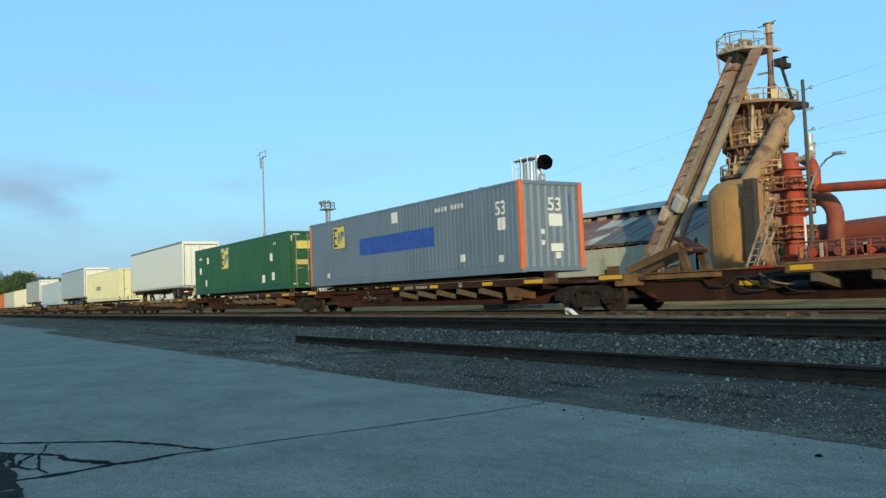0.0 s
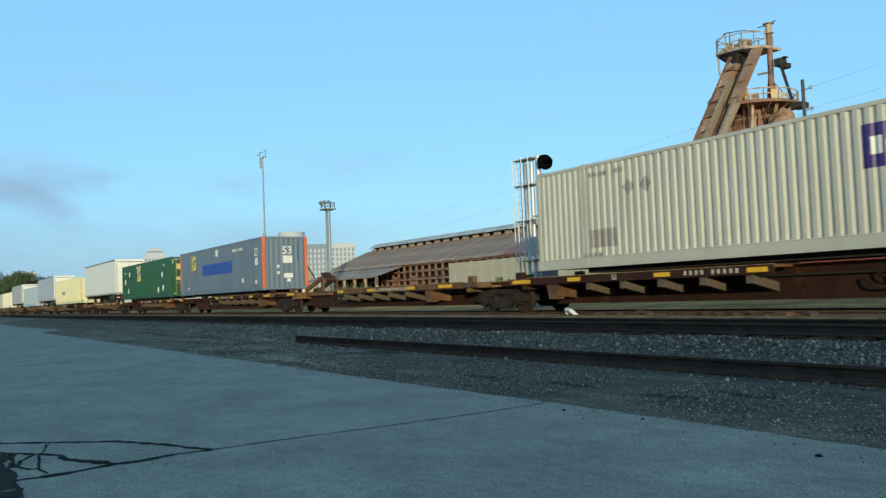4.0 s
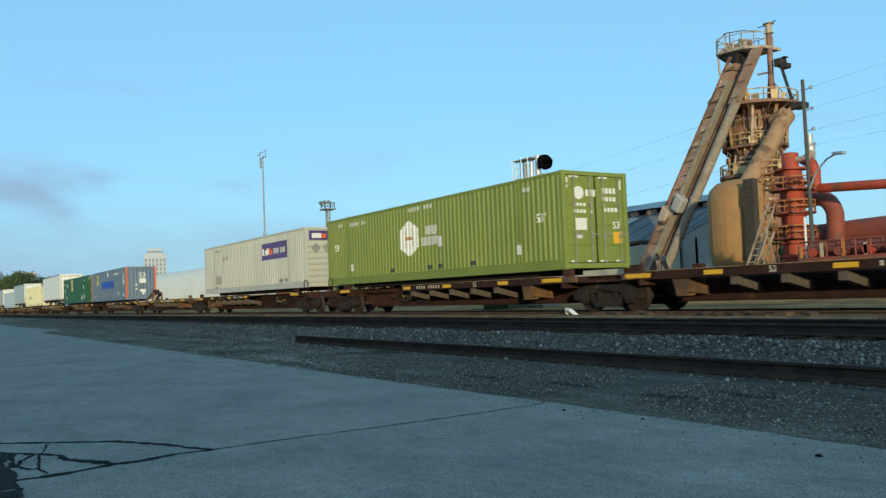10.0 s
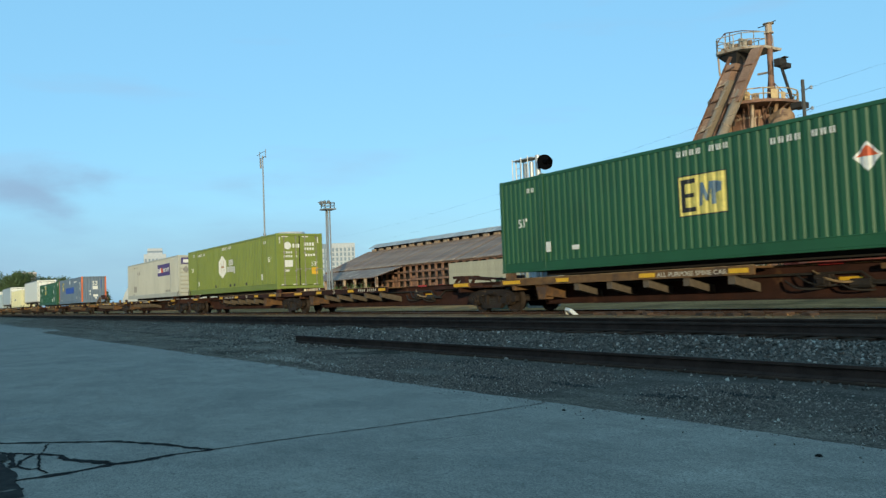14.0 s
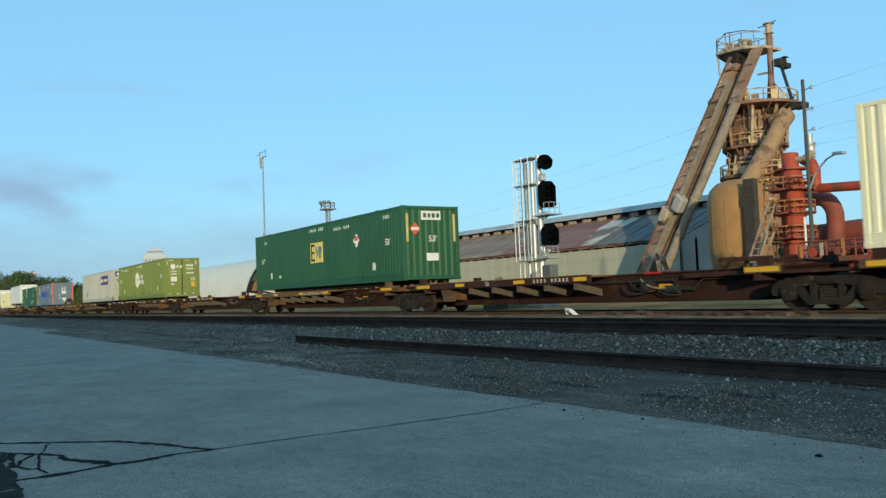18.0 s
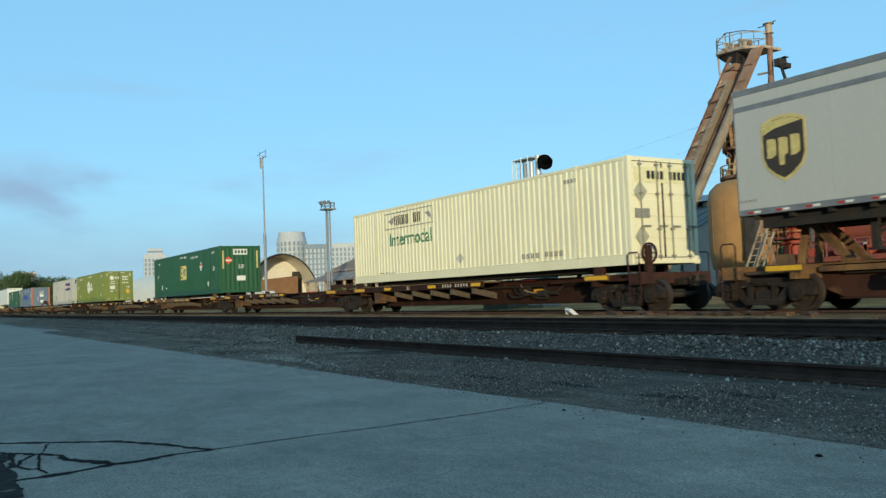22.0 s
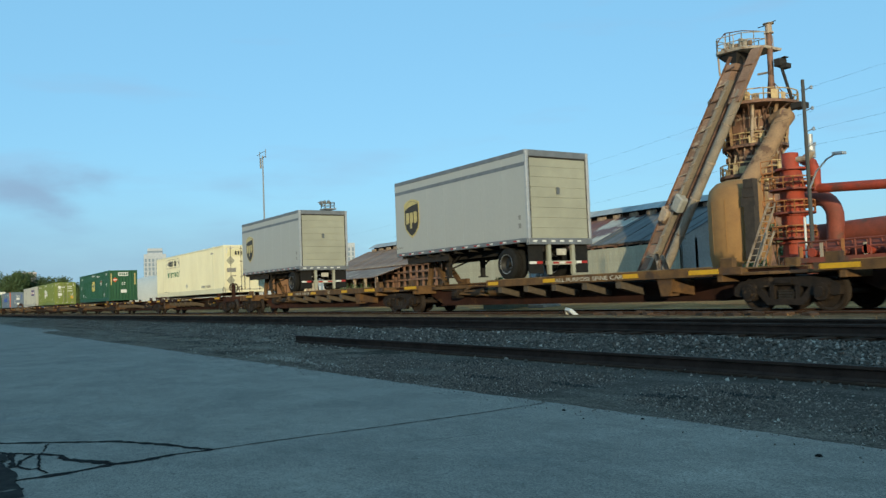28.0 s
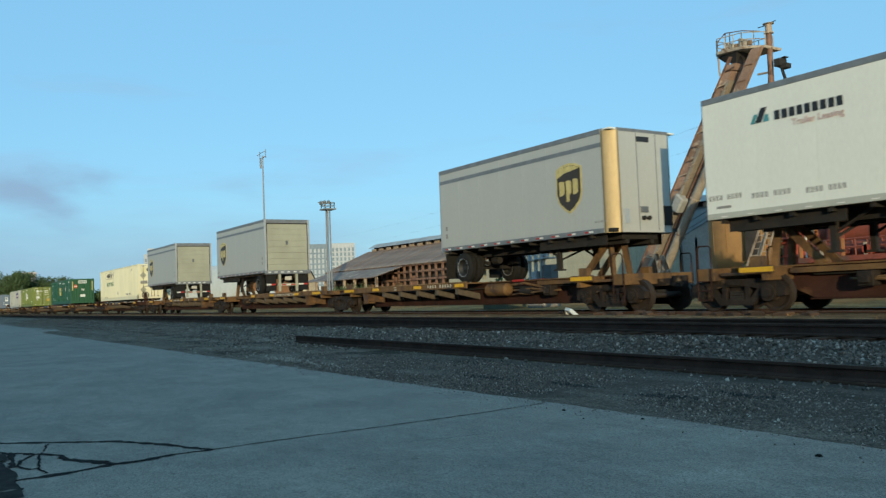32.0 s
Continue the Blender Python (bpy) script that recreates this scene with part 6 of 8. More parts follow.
def build_furnace():
    cx, cy = -49.1, 66.7
    f = thing("blast_furnace", "old rusty blast furnace tower with ring platforms and downcomer", "blast furnace", m=pose(cx, cy, 0.4))
    rad = lambda z: float(np.interp(z, [9, 10.6, 12.5, 15, 16.9], [2.6, 2.35, 2.2, 2.0, 1.9]))
    part("furnace_shell", G().lathe([(3.2, 0), (3.2, 6.0), (2.6, 9.0), (2.35, 10.6), (2.2, 12.5), (2.0, 15.0), (1.9, 16.9), (1.2, 17.3), (0.0, 17.4)], n=26), BROWNRUST, f, "", smooth=True)
    for z in (9.6, 11.3, 12.2, 13.9, 14.8, 15.8):
        r = rad(z)
        part("hoop", G().lathe([(r, -0.1), (r + 0.12, -0.1), (r + 0.12, 0.1), (r, 0.1)], (0, 0, z), 26), PALERUST, f)
    for k in range(14):
        a = 2 * math.pi * k / 14
        part("stave", G().tube((2.5 * math.cos(a), 2.5 * math.sin(a), 10.4), (2.05 * math.cos(a), 2.05 * math.sin(a), 16.8), 0.11, n=5), BROWNRUST if k % 3 else PALERUST, f)
    rp = random.Random(31)
    for z, r in ((10.5, 3.3), (13.2, 2.95), (16.9, 4.05)):
        p = part("platform", G().lathe([(1.8, -0.12), (r, -0.12), (r, 0.14), (1.8, 0.14)], (0, 0, z), 26), BROWNRUST, f, "weathered ring platform")
        railing(ring(0, 0, z + 0.14, r - 0.08, 18), YELLOWRAIL, p, 1.0, "railing", 1.2, 0.055, True)
        for k in range(11):
            a = -2.3 + 0.26 * k + rp.uniform(-0.05, 0.05)
            if rp.random() < (0.75 if z < 16 else 0.45):
                q = Vector(((r - 0.05) * math.cos(a), (r - 0.05) * math.sin(a), z + 0.14))
                e = Vector((-math.sin(a), math.cos(a), 0)) * rp.uniform(0.18, 0.36)
                h = Vector((0, 0, rp.uniform(0.5, 0.85)))
                part("rail_panel", G().add([q - e, q + e, q + e + h, q - e + h], [(0, 1, 2, 3)]), YELLOWRAIL, p, "faded yellow guard plate")
        for k in range(12):
            a = 2 * math.pi * k / 12
            part("bracket", G().bar((r * 0.95 * math.cos(a), r * 0.95 * math.sin(a), z - 0.1), (2.1 * math.cos(a), 2.1 * math.sin(a), z - 1.0), 0.12, 0.12), BROWNRUST, p)
    # raking columns under the charging platform
    for k in range(9):
        a = 2 * math.pi * (k + 0.5) / 9
        part("column", G().bar((2.75 * math.cos(a), 2.75 * math.sin(a), 13.3), (3.2 * math.cos(a + 0.1), 3.2 * math.sin(a + 0.1), 16.8), 0.24, 0.24), PALERUST if k % 2 else OCHRE, f)
    # casings round the throat, between the columns
    for k in range(10):
        a = 2 * math.pi * k / 10 + 0.3
        h = 15.9 - 0.7 * (k % 3)
        part("casing", G().bar((2.45 * math.cos(a), 2.45 * math.sin(a), 13.3), (2.35 * math.cos(a), 2.35 * math.sin(a), h), 0.9, 0.25), BROWNRUST if k % 4 else OCHRE, f)
    # charging gear on the platform
    for x, y, w, h, m in ((-1.2, -3.4, 0.8, 0.9, PALERUST), (-0.2, -3.6, 0.5, 1.3, OCHRE), (0.9, -3.2, 0.9, 0.8, YELLOWRAIL), (1.8, -2.6, 0.5, 0.7, PALERUST)):
        part("charging_gear", G().box(x, x + w, y, y + 0.5, 17.04, 17.04 + h).box(x + 0.1, x + w * 0.6, y - 0.15, y, 17.04, 17.04 + h * 0.5), m, f, bevel=0.03)
    # head platform on the hoist's top, and the bleeder mast
    H, M = (0.0, -0.15, 0.0), (0.3, 0.4, 0.0)      # the deck, and the mast on it
    top = G().loft([[(-2.9, -1.0, 22.55), (-2.2, -1.7, 22.5), (0.6, -1.8, 22.3), (2.5, -1.0, 22.0), (2.5, 1.3, 22.0), (-1.0, 1.9, 22.3), (-2.9, 1.3, 22.55)],
                    [(-2.95, -1.0, 22.8), (-2.25, -1.75, 22.75), (0.6, -1.85, 22.55), (2.55, -1.0, 22.22), (2.55, 1.4, 22.22), (-1.0, 2.0, 22.55), (-2.95, 1.4, 22.8)]])
    p = part("top_platform", top, PALERAIL, f, "pale weathered top platform", H)
    railing([(-2.85, 1.3, 22.8), (-2.85, -0.95, 22.8), (-2.2, -1.65, 22.75), (0.6, -1.75, 22.55), (1.6, -1.3, 22.4), (2.5, -0.9, 22.22)], PALERAIL, p, 1.25, "railing", 1.0, 0.045)
    railing([(-2.8, 1.3, 22.8), (-1.0, 1.9, 22.55), (1.6, 1.5, 22.4)], PALERUST, p, 1.25, "railing", 1.0, 0.045)
    # added near-black block: shade under the top deck, put into colour
    part("sheave_housing", G().loft([[(-2.85, -1.0, 22.5), (-0.1, -1.6, 22.3), (0.3, 1.2, 22.3), (-2.8, 1.2, 22.5)], [(-2.2, -0.75, 21.85), (-0.6, -1.1, 21.3), (-0.4, 0.9, 21.3), (-2.1, 0.8, 21.85)]]), DARKIN, f, "near-black block painting the shade under the platform", H)
    for k in range(2):
        sh = G().lathe([(0.15, -0.1), (0.62, -0.1), (0.7, -0.14), (0.7, 0.14), (0.62, 0.1), (0.15, 0.1)], n=18)
        sh.v = [(a, c, b) for a, b, c in sh.v]
        part("sheave", sh, CHASSIS, f, "dark rope sheave", (-0.55, -1.05 + 0.9 * k, 21.35), smooth=True)
    for i in range(7):
        x = -2.0 + 0.5 * i
        part("winch", G().box(x, x + 0.34, -1.45, -1.15, 22.55, 23.0 + 0.22 * ((i * 2) % 3)), PALERAIL if i % 3 else OCHRE, f, "pale winch gear", H, bevel=0.03)
    part("top_strut", G().tube((-2.8, -1.0, 22.8), (-2.55, -1.1, 23.9), 0.045, n=5).tube((-2.55, -1.1, 23.9), (-1.6, -1.2, 24.45), 0.045, n=5).tube((-1.6, -1.2, 24.45), (0.3, -1.2, 24.15), 0.05, n=5).tube((0.3, -1.2, 24.15), (1.9, -0.8, 23.7), 0.05, n=5).tube((-1.6, -1.2, 22.9), (-1.6, -1.2, 24.45), 0.05, n=5).tube((-1.1, -1.2, 22.9), (-1.1, -1.2, 24.4), 0.05, n=5), BROWNRUST, f, "", H)
    part("hanging_post", G().tube((-2.7, -1.0, 22.5), (-2.6, -1.0, 20.6), 0.09, n=6), PALERUST, f, "", H)
    part("bleeder_mast", G().tube((1.95, -0.6, 17.0), (2.0, -0.6, 23.6), 0.26, 0.26, 12), BROWNRUST, f, "rusty bleeder mast", M, smooth=True)
    part("mast_head", G().lathe([(0.2, 0.0), (0.42, 0.05), (0.42, 0.2), (0.3, 0.25), (0.3, 0.9), (0.5, 0.95), (0.5, 1.0), (0.0, 1.02)], (2.0, -0.6, 23.4), 12), PALERUST, f, "", M)
    part("mast_arm", G().box(0.9, 1.9, -0.64, -0.56, 24.28, 24.34).box(2.3, 2.8, -0.64, -0.56, 24.42, 24.47), CHASSIS, f, "", M)
    for p0, p1, w in (((1.85, -0.6, 20.2), (1.45, -0.6, 17.0), 0.1), ((2.0, -0.6, 20.0), (2.55, -0.6, 17.0), 0.06), ((3.0, -0.5, 20.2), (3.85, -0.5, 17.0), 0.14), ((2.1, -0.6, 19.0), (3.6, -0.5, 17.1), 0.04)):
        part("mast_leg", G().tube(p0, p1, w, n=6), CHASSIS if w > 0.12 else BROWNRUST, f, "", M)
    part("valve_box", G().box(2.5, 3.2, -0.9, 0.1, 20.2, 20.9).box(3.0, 3.7, -0.7, 0.0, 19.9, 20.35).box(3.1, 3.5, -0.6, 0.0, 20.9, 21.0), DARKIN, f, "dark valve box", M, bevel=0.04)
    part("cross_tie", G().tube((0.6, -0.6, 20.0), (1.9, -0.6, 19.9), 0.1, n=6), PALERUST, f, "", M)
    # gas off-take and downcomer
    D = (0.2, 0.3, 0.0)
    part("offtake", G().tube((2.6, -1.2, 15.1), (3.9, -1.3, 15.4), 0.75, 0.8, 18), OCHRE, f, "ochre gas off-take drum", D, smooth=True)
    part("offtake_cover", G().tube((3.9, -1.3, 15.4), (4.0, -1.3, 15.42), 0.62, 0.55, 18), BROWNRUST, f, "", D)
    part("downcomer", G().pipe([(3.7, -0.9, 15.5), (3.75, -2.0, 14.6), (3.6, -3.0, 13.1), (3.25, -4.5, 11.2), (2.8, -5.8, 9.3), (2.6, -6.4, 8.3), (2.5, -6.5, 7.4)], 0.74, 16), OCHRE, f, "ochre downcomer pipe", D, smooth=True)
    for t in (0.2, 0.45, 0.7):
        c = Vector((3.7, -2.4, 14.0)).lerp(Vector((2.7, -6.1, 8.8)), t)
        n = Vector((-1.0, -3.7, -5.2)).normalized()
        part("pipe_band", G().tube(c - n * 0.07, c + n * 0.07, 0.79, n=16), OCHRE, f, "", D)
    part("side_cap", G().box(4.6, 5.6, -1.0, 0.2, 15.9, 16.4), DARKIN, f)
    rc = random.Random(12)
    for k in range(26):
        a, z = rc.uniform(-2.9, 0.6), rc.uniform(9.4, 15.5)
        r = rad(z) + 0.1
        x, y = r * math.cos(a), r * math.sin(a)
        part("pipe_box", G().box(x - 0.22, x + 0.22, y - 0.25, y + 0.25, z, z + rc.uniform(0.3, 0.7)), (PALERUST, OCHRE, YELLOWRAIL)[k % 3], f)
    for k in range(40):
        z, a = rc.uniform(9.2, 15.8), rc.uniform(-2.9, 0.6)
        r = rad(z) + 0.25
        p = Vector((r * math.cos(a), r * math.sin(a), z))
        part("conduit", G().tube(p, p + Vector((rc.uniform(-0.4, 0.4), rc.uniform(-0.3, 0.3), rc.uniform(0.7, 2.0))), rc.uniform(0.04, 0.12), n=6), (BROWNRUST, PALERUST, OCHRE, CHASSIS)[k % 4], f)
    for k in range(6):
        a = -2.4 + 0.5 * k
        part("tuyere_stock", G().pipe([(3.8 * math.cos(a), 3.8 * math.sin(a), 4.2), (3.7 * math.cos(a), 3.7 * math.sin(a), 2.6), (3.1 * math.cos(a), 3.1 * math.sin(a), 2.0)], 0.25, 8), BROWNRUST, f)
    part("bustle_pipe", G().pipe(ring(0, 0, 4.6, 3.9, 24), 0.5, 10), OCHRE, f, "ochre bustle pipe", smooth=True)
    # stair flight and landings at the throat, beyond the tank
    part("side_landing", G().box(1.6, 3.6, -3.6, -2.6, 9.6, 9.75).box(1.6, 3.6, -3.6, -2.6, 7.9, 8.05), YELLOWRAIL, f, "faded yellow landing")
    railing([(1.6, -3.6, 9.75), (3.6, -3.6, 9.75)], YELLOWRAIL, f, 0.9, "railing", 0.6, 0.05)
    railing([(1.6, -3.6, 8.05), (3.6, -3.6, 8.05)], YELLOWRAIL, f, 0.9, "railing", 0.6, 0.05)
    return f


build_furnace()


def build_hoist():
    h = thing("skip_hoist", "inclined rusty skip hoist bridge with a clad girder and pale beam", "hoist")
    lo_l, hi_l = Vector((-61.9, 62.0, 0.3)), Vector((-47.75, 62.0, 21.4))
    lo_r, hi_r = Vector((-57.6, 62.0, 0.3)), Vector((-44.25, 62.0, 21.4))

    def at(u, t, dy=0.0):
        """u across the bridge from its left line, t up the slope."""
        return lo_l.lerp(lo_r, u).lerp(hi_l.lerp(hi_r, u), t) + Vector((0, dy, 0))

    def band(name, u0, u1, y0, y1, m, t0=0.0, t1=1.0, label=""):
        part(name, G().loft([[at(u0, t, y0), at(u1, t, y0), at(u1, t, y1), at(u0, t, y1)] for t in (t0, t1)]), m, h, label)

    # the clad girder: plates between stiffeners, pale edge beam
    n = 17
    rg = random.Random(3)
    for i in range(n):
        t0, t1 = i / n, (i + 1) / n
        d = rg.uniform(0.0, 0.06)
        band("cladding_plate", 0.015, 0.30 - 0.1 * max(0.0, t0 - 0.7), 0.02 + d, 2.6, CLADDING, t0 + 0.002, (t1 - 0.002) * (0.97 if i == n - 1 else 1))
        part("stiffener", G().bar(at(0.0, t0, 0.0), at(0.31, t0 + 0.01, 0.0), 0.12, 0.1), BROWNRUST if i % 3 else PALERUST, h)
    band("edge_angle", -0.015, 0.02, -0.08, 0.3, BROWNRUST)
    band("edge_beam", 0.30, 0.40, -0.14, 2.4, TUBEGREY, 0.0, 0.9, "pale edge beam")
    for i in range(12):
        part("gusset", G().bar(at(0.3, 0.04 + 0.075 * i, -0.17), at(0.42, 0.05 + 0.075 * i, -0.17), 0.16, 0.06), PALERUST, h)
    # the sunk skip way between girder and beam; near-black floor paints its shade
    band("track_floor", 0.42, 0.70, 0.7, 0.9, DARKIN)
    band("skip_rail", 0.50, 0.535, 0.3, 0.5, BROWNRUST, 0.0, 0.97)
    band("skip_rail", 0.60, 0.635, 0.3, 0.5, BROWNRUST, 0.0, 0.97)
    part("hoist_beam", G().tube(at(0.83, 0.0, 0.2), at(0.83, 0.85, 0.2), 0.43, n=14), TUBEGREY, h, "pale rounded hoist beam", smooth=True)
    band("upper_casing", 0.68, 0.98, -0.2, 0.2, CLADDING, 0.80, 1.0, "brown upper casing")
    for t in (0.12, 0.27, 0.42, 0.57, 0.72):
        c, e = at(0.83, t, 0.2), (at(0.83, 1, 0) - at(0.83, 0, 0)).normalized()
        part("beam_collar", G().tube(c - e * 0.08, c + e * 0.08, 0.48, n=14), PALERUST, h)
    for t in (0.82, 0.88, 0.94):
        part("casing_rib", G().bar(at(0.68, t, -0.24), at(0.94, t, -0.24), 0.12, 0.08), BROWNRUST, h)
    d = (hi_l - lo_l).normalized()
    for nm, u, t, k, m, lab in (("skip_car", 0.45, 0.405, 0.75, GREYSHEET, "pale grey skip car"), ("counterweight", 0.16, 0.36, 0.7, PALERUST, "pale counterweight box")):
        c = at(u, t, -0.6)
        w, e = Vector((0.62, 0, -0.42)) * k, Vector((0, 1.0, 0))
        ring0 = [c - d * k - w * 0.8, c - d * k + w, c - d * k + w + e, c - d * k - w * 0.8 + e]
        ring1 = [c + d * k * 1.3 - w, c + d * k + w, c + d * k + w + e, c + d * k * 1.3 - w + e]
        part(nm, G().loft([ring0, ring1]), m, h, lab, bevel=0.14)
    part("pit_frame", G().bar((-55.4, 60.5, 0.3), (-56.3, 60.5, 4.2), 0.3, 0.3).bar((-54.0, 60.5, 0.3), (-55.6, 60.5, 4.0), 0.3, 0.3).bar((-55.9, 60.5, 2.4), (-54.6, 60.5, 2.6), 0.2, 0.2), PALERUST, h)


build_hoist()


def build_tank():
    t = thing("dust_catcher", "tan-painted domed dust catcher tank", "tank", m=pose(-45.7, 59.3, 0.4))
    part("shell", G().lathe([(0.6, 0.4), (2.3, 2.0), (2.45, 3.0), (2.5, 3.2), (2.5, 7.6), (2.3, 8.6), (1.7, 9.2), (0.9, 9.45), (0.0, 9.5)], n=30), TANK, t, smooth=True)
    part("seam", G().lathe([(2.5, 0), (2.53, 0.0), (2.53, 0.1), (2.5, 0.1)], (0, 0, 5.4), 30), TANK, t)
    for k in range(6):
        a = 2 * math.pi * k / 6 + 0.2
        part("leg", G().tube((2.2 * math.cos(a), 2.2 * math.sin(a), -0.3), (2.2 * math.cos(a), 2.2 * math.sin(a), 3.0), 0.16, n=6), BROWNRUST, t)
    part("side_ladder", G().bar((2.3, -1.3, 0.2), (2.3, -1.5, 5.0), 0.1, 0.06).bar((2.75, -1.0, 0.2), (2.75, -1.2, 5.0), 0.1, 0.06), BROWNRUST, t)
    # added dark boxes stand for the shade on the tank's right side
    rj = random.Random(5)
    for k in range(9):
        z, w = 2.6 + 0.72 * k, rj.uniform(0.0, 0.5)
        part("side_duct", G().box(1.95 + 0.9 * w, 3.3, -2.2 - 0.3 * w, -1.7, z, z + 0.73), DARKBROWN, t, "dark box added for the tank's shaded side")
    for k in range(3):
        a = -1.9 + 0.55 * k
        part("seam", G().tube((2.51 * math.cos(a), 2.51 * math.sin(a), 3.2), (2.51 * math.cos(a), 2.51 * math.sin(a), 7.6), 0.03, n=4), TANK, t)


build_tank()


NEARER = Matrix.Translation((0, 0, 1.2)) @ Matrix.Scale(0.84, 4) @ Matrix.Translation((0, 0, -1.2))


def build_red_column():
    t = thing("red_gas_column", "red-painted gas washer column with ring platforms", "industrial tower", m=NEARER @ pose(-34.5, 50.5, 0.4))
    part("shell", G().lathe([(0.78, -0.5), (0.78, 6.8), (0.9, 7.0), (0.68, 8.2), (0.55, 8.4), (0.55, 9.4), (0.0, 9.5)], n=24), REDRUST, t, smooth=True)
    for z in (1.6, 2.4, 3.3, 4.4, 5.2, 6.2, 7.3, 8.3):
        part("collar", G().lathe([(0.7, -0.07), (1.02, -0.07), (1.02, 0.07), (0.7, 0.07)], (0, 0, z), 24), REDRUST, t)
    for z in (3.6, 5.3, 6.9):
        p = part("platform", G().lathe([(0.8, -0.06), (1.45, -0.06), (1.45, 0.06), (0.8, 0.06)], (0, 0, z), 20), PIPERED, t, "rusty ring platform")
        railing(ring(0, 0, z + 0.06, 1.4, 14), ORANGEROD, p, 0.75, "railing", 0.9, 0.05, True)
    part("top_pipe", G().pipe([(0.4, 0, 8.9), (1.4, 0, 8.9), (1.7, 0, 9.3)], 0.2, 8), PALERUST, t)
    part("vent", G().lathe([(0.32, 0), (0.32, 0.9), (0.2, 1.0), (0.2, 1.6)], (1.35, 0.3, 8.9), 12), STEEL, t, "pale vent stack")
    stairs = G()
    for s in (0.0, 0.62):
        stairs.bar((-3.2 + s, -1.3, 1.4), (-0.95 + s, -1.3, 6.1), 0.1, 0.13)
    for k in range(10):
        z = 1.7 + 0.45 * k
        stairs.bar((-3.06 + 2.25 * 0.45 / 4.7 * k, -1.3, z), (-2.44 + 2.25 * 0.45 / 4.7 * k, -1.3, z), 0.2, 0.06)
    part("ladder", stairs, PALERUST, t, "steep weathered ladder")
    st2 = G()
    for s in (0.0, 0.5):
        st2.bar((-2.3 + s, -1.5, 1.2), (-1.0 + s, -1.5, 4.1), 0.08, 0.12)
    for k in range(6):
        st2.bar((-2.2 + 0.2 * k, -1.5, 1.5 + 0.44 * k), (-1.75 + 0.2 * k, -1.5, 1.5 + 0.44 * k), 0.16, 0.05)
    part("ladder", st2, PALERUST, t)
    side = G()
    for z in (3.9, 5.5, 7.1, 8.2):
        side.box(-1.9, -1.0, -0.6, 0.5, z - 0.05, z + 0.05)
    for x in (-1.85, -1.1):
        side.tube((x, -0.5, 0), (x, -0.5, 8.3), 0.05, n=5)
    part("stair_tower", side, ORANGEROD, t)
    for z in (3.95, 5.55, 7.15, 8.25):
        railing([(-1.9, -0.6, z), (-1.0, -0.6, z)], ORANGEROD, t, 0.8, "railing", 0.6, 0.035)


build_red_column()


def build_pipes():
    g = thing("red_gas_main", "large weathered red gas pipes with bends", "pipe", m=NEARER)
    part("riser", G().pipe([(-33.7, 52.0, 7.2), (-33.7, 52.0, 8.6), (-33.9, 52.0, 9.1), (-34.5, 52.0, 9.5)], 0.38, 14), REDRUST, g, smooth=True)
    part("cross_pipe", G().pipe([(-33.5, 52.0, 7.35), (-29.0, 52.0, 7.05), (-20.0, 52.0, 6.4)], 0.32, 12), REDRUST, g, "red horizontal pipe", smooth=True)
    bend = [(-36.4, 54.0, 6.75), (-35.5, 54.0, 6.95)] + [(-35.0 + 1.35 * math.sin(t), 54.0, 5.45 + 1.5 * math.cos(t)) for t in (0.2, 0.5, 0.8, 1.1, 1.4, 1.7)] + [(-33.7, 54.0, 4.6), (-33.75, 54.0, 3.4)]
    part("bend", G().pipe(bend, 0.58, 16), PIPERED, g, "thick weathered red pipe bend", smooth=True)
    part("main", G().pipe([(-37.0, 55.0, 4.2), (-33.0, 55.0, 4.35), (-29.0, 55.0, 4.45), (-20.0, 55.0, 4.6), (-10.0, 55.0, 4.8)], 0.85, 16), PIPERED, g, "thick weathered red main", smooth=True)
    for x in (-36.0, -32.0, -28.0, -24.0):
        part("saddle", G().box(x - 0.3, x + 0.3, 54.2, 55.8, -0.2, 3.6), BROWNRUST, g)
    t = thing("pipe_trestle", "rusty red pipe trestle with railings", "trestle", m=NEARER)
    part("deck", G().box(-31.0, -12.0, 45.6, 47.0, 2.2, 2.5), PIPERED, t)
    part("skirt", G().box(-31.0, -12.0, 46.2, 46.3, -0.2, 2.2), PIPERED, t, "rusty red skirt plates")
    part("lower_main", G().tube((-31.0, 47.4, 2.9), (-12.0, 47.4, 2.9), 0.6, n=12), PIPERED, t, smooth=True)
    railing([(-31.0, 45.7, 2.5), (-12.0, 45.7, 2.5)], PIPERED, t, 0.95, "railing", 0.9, 0.06)
    for k in range(14):
        part("toe_plate", G().box(-30.9 + 1.35 * k, -30.7 + 1.35 * k, 45.6, 45.66, 2.5, 3.2 + 0.15 * (k % 3)), PALERUST if k % 2 else ORANGEROD, t, "pale upright plate")
    railing([(-31.0, 46.9, 2.5), (-12.0, 46.9, 2.5)], PIPERED, t, 0.95, "railing", 0.9, 0.05)
    for k in range(11):
        x = -30.6 + 1.7 * k
        part("post", G().box(x, x + 0.25, 45.8, 46.1, -0.2, 2.2), PIPERED, t)
        part("valve", G().tube((x + 0.5, 45.6, 2.8), (x + 0.5, 46.4, 2.8), 0.28, n=10), PIPERED if k % 2 else REDRUST, t)


build_pipes()


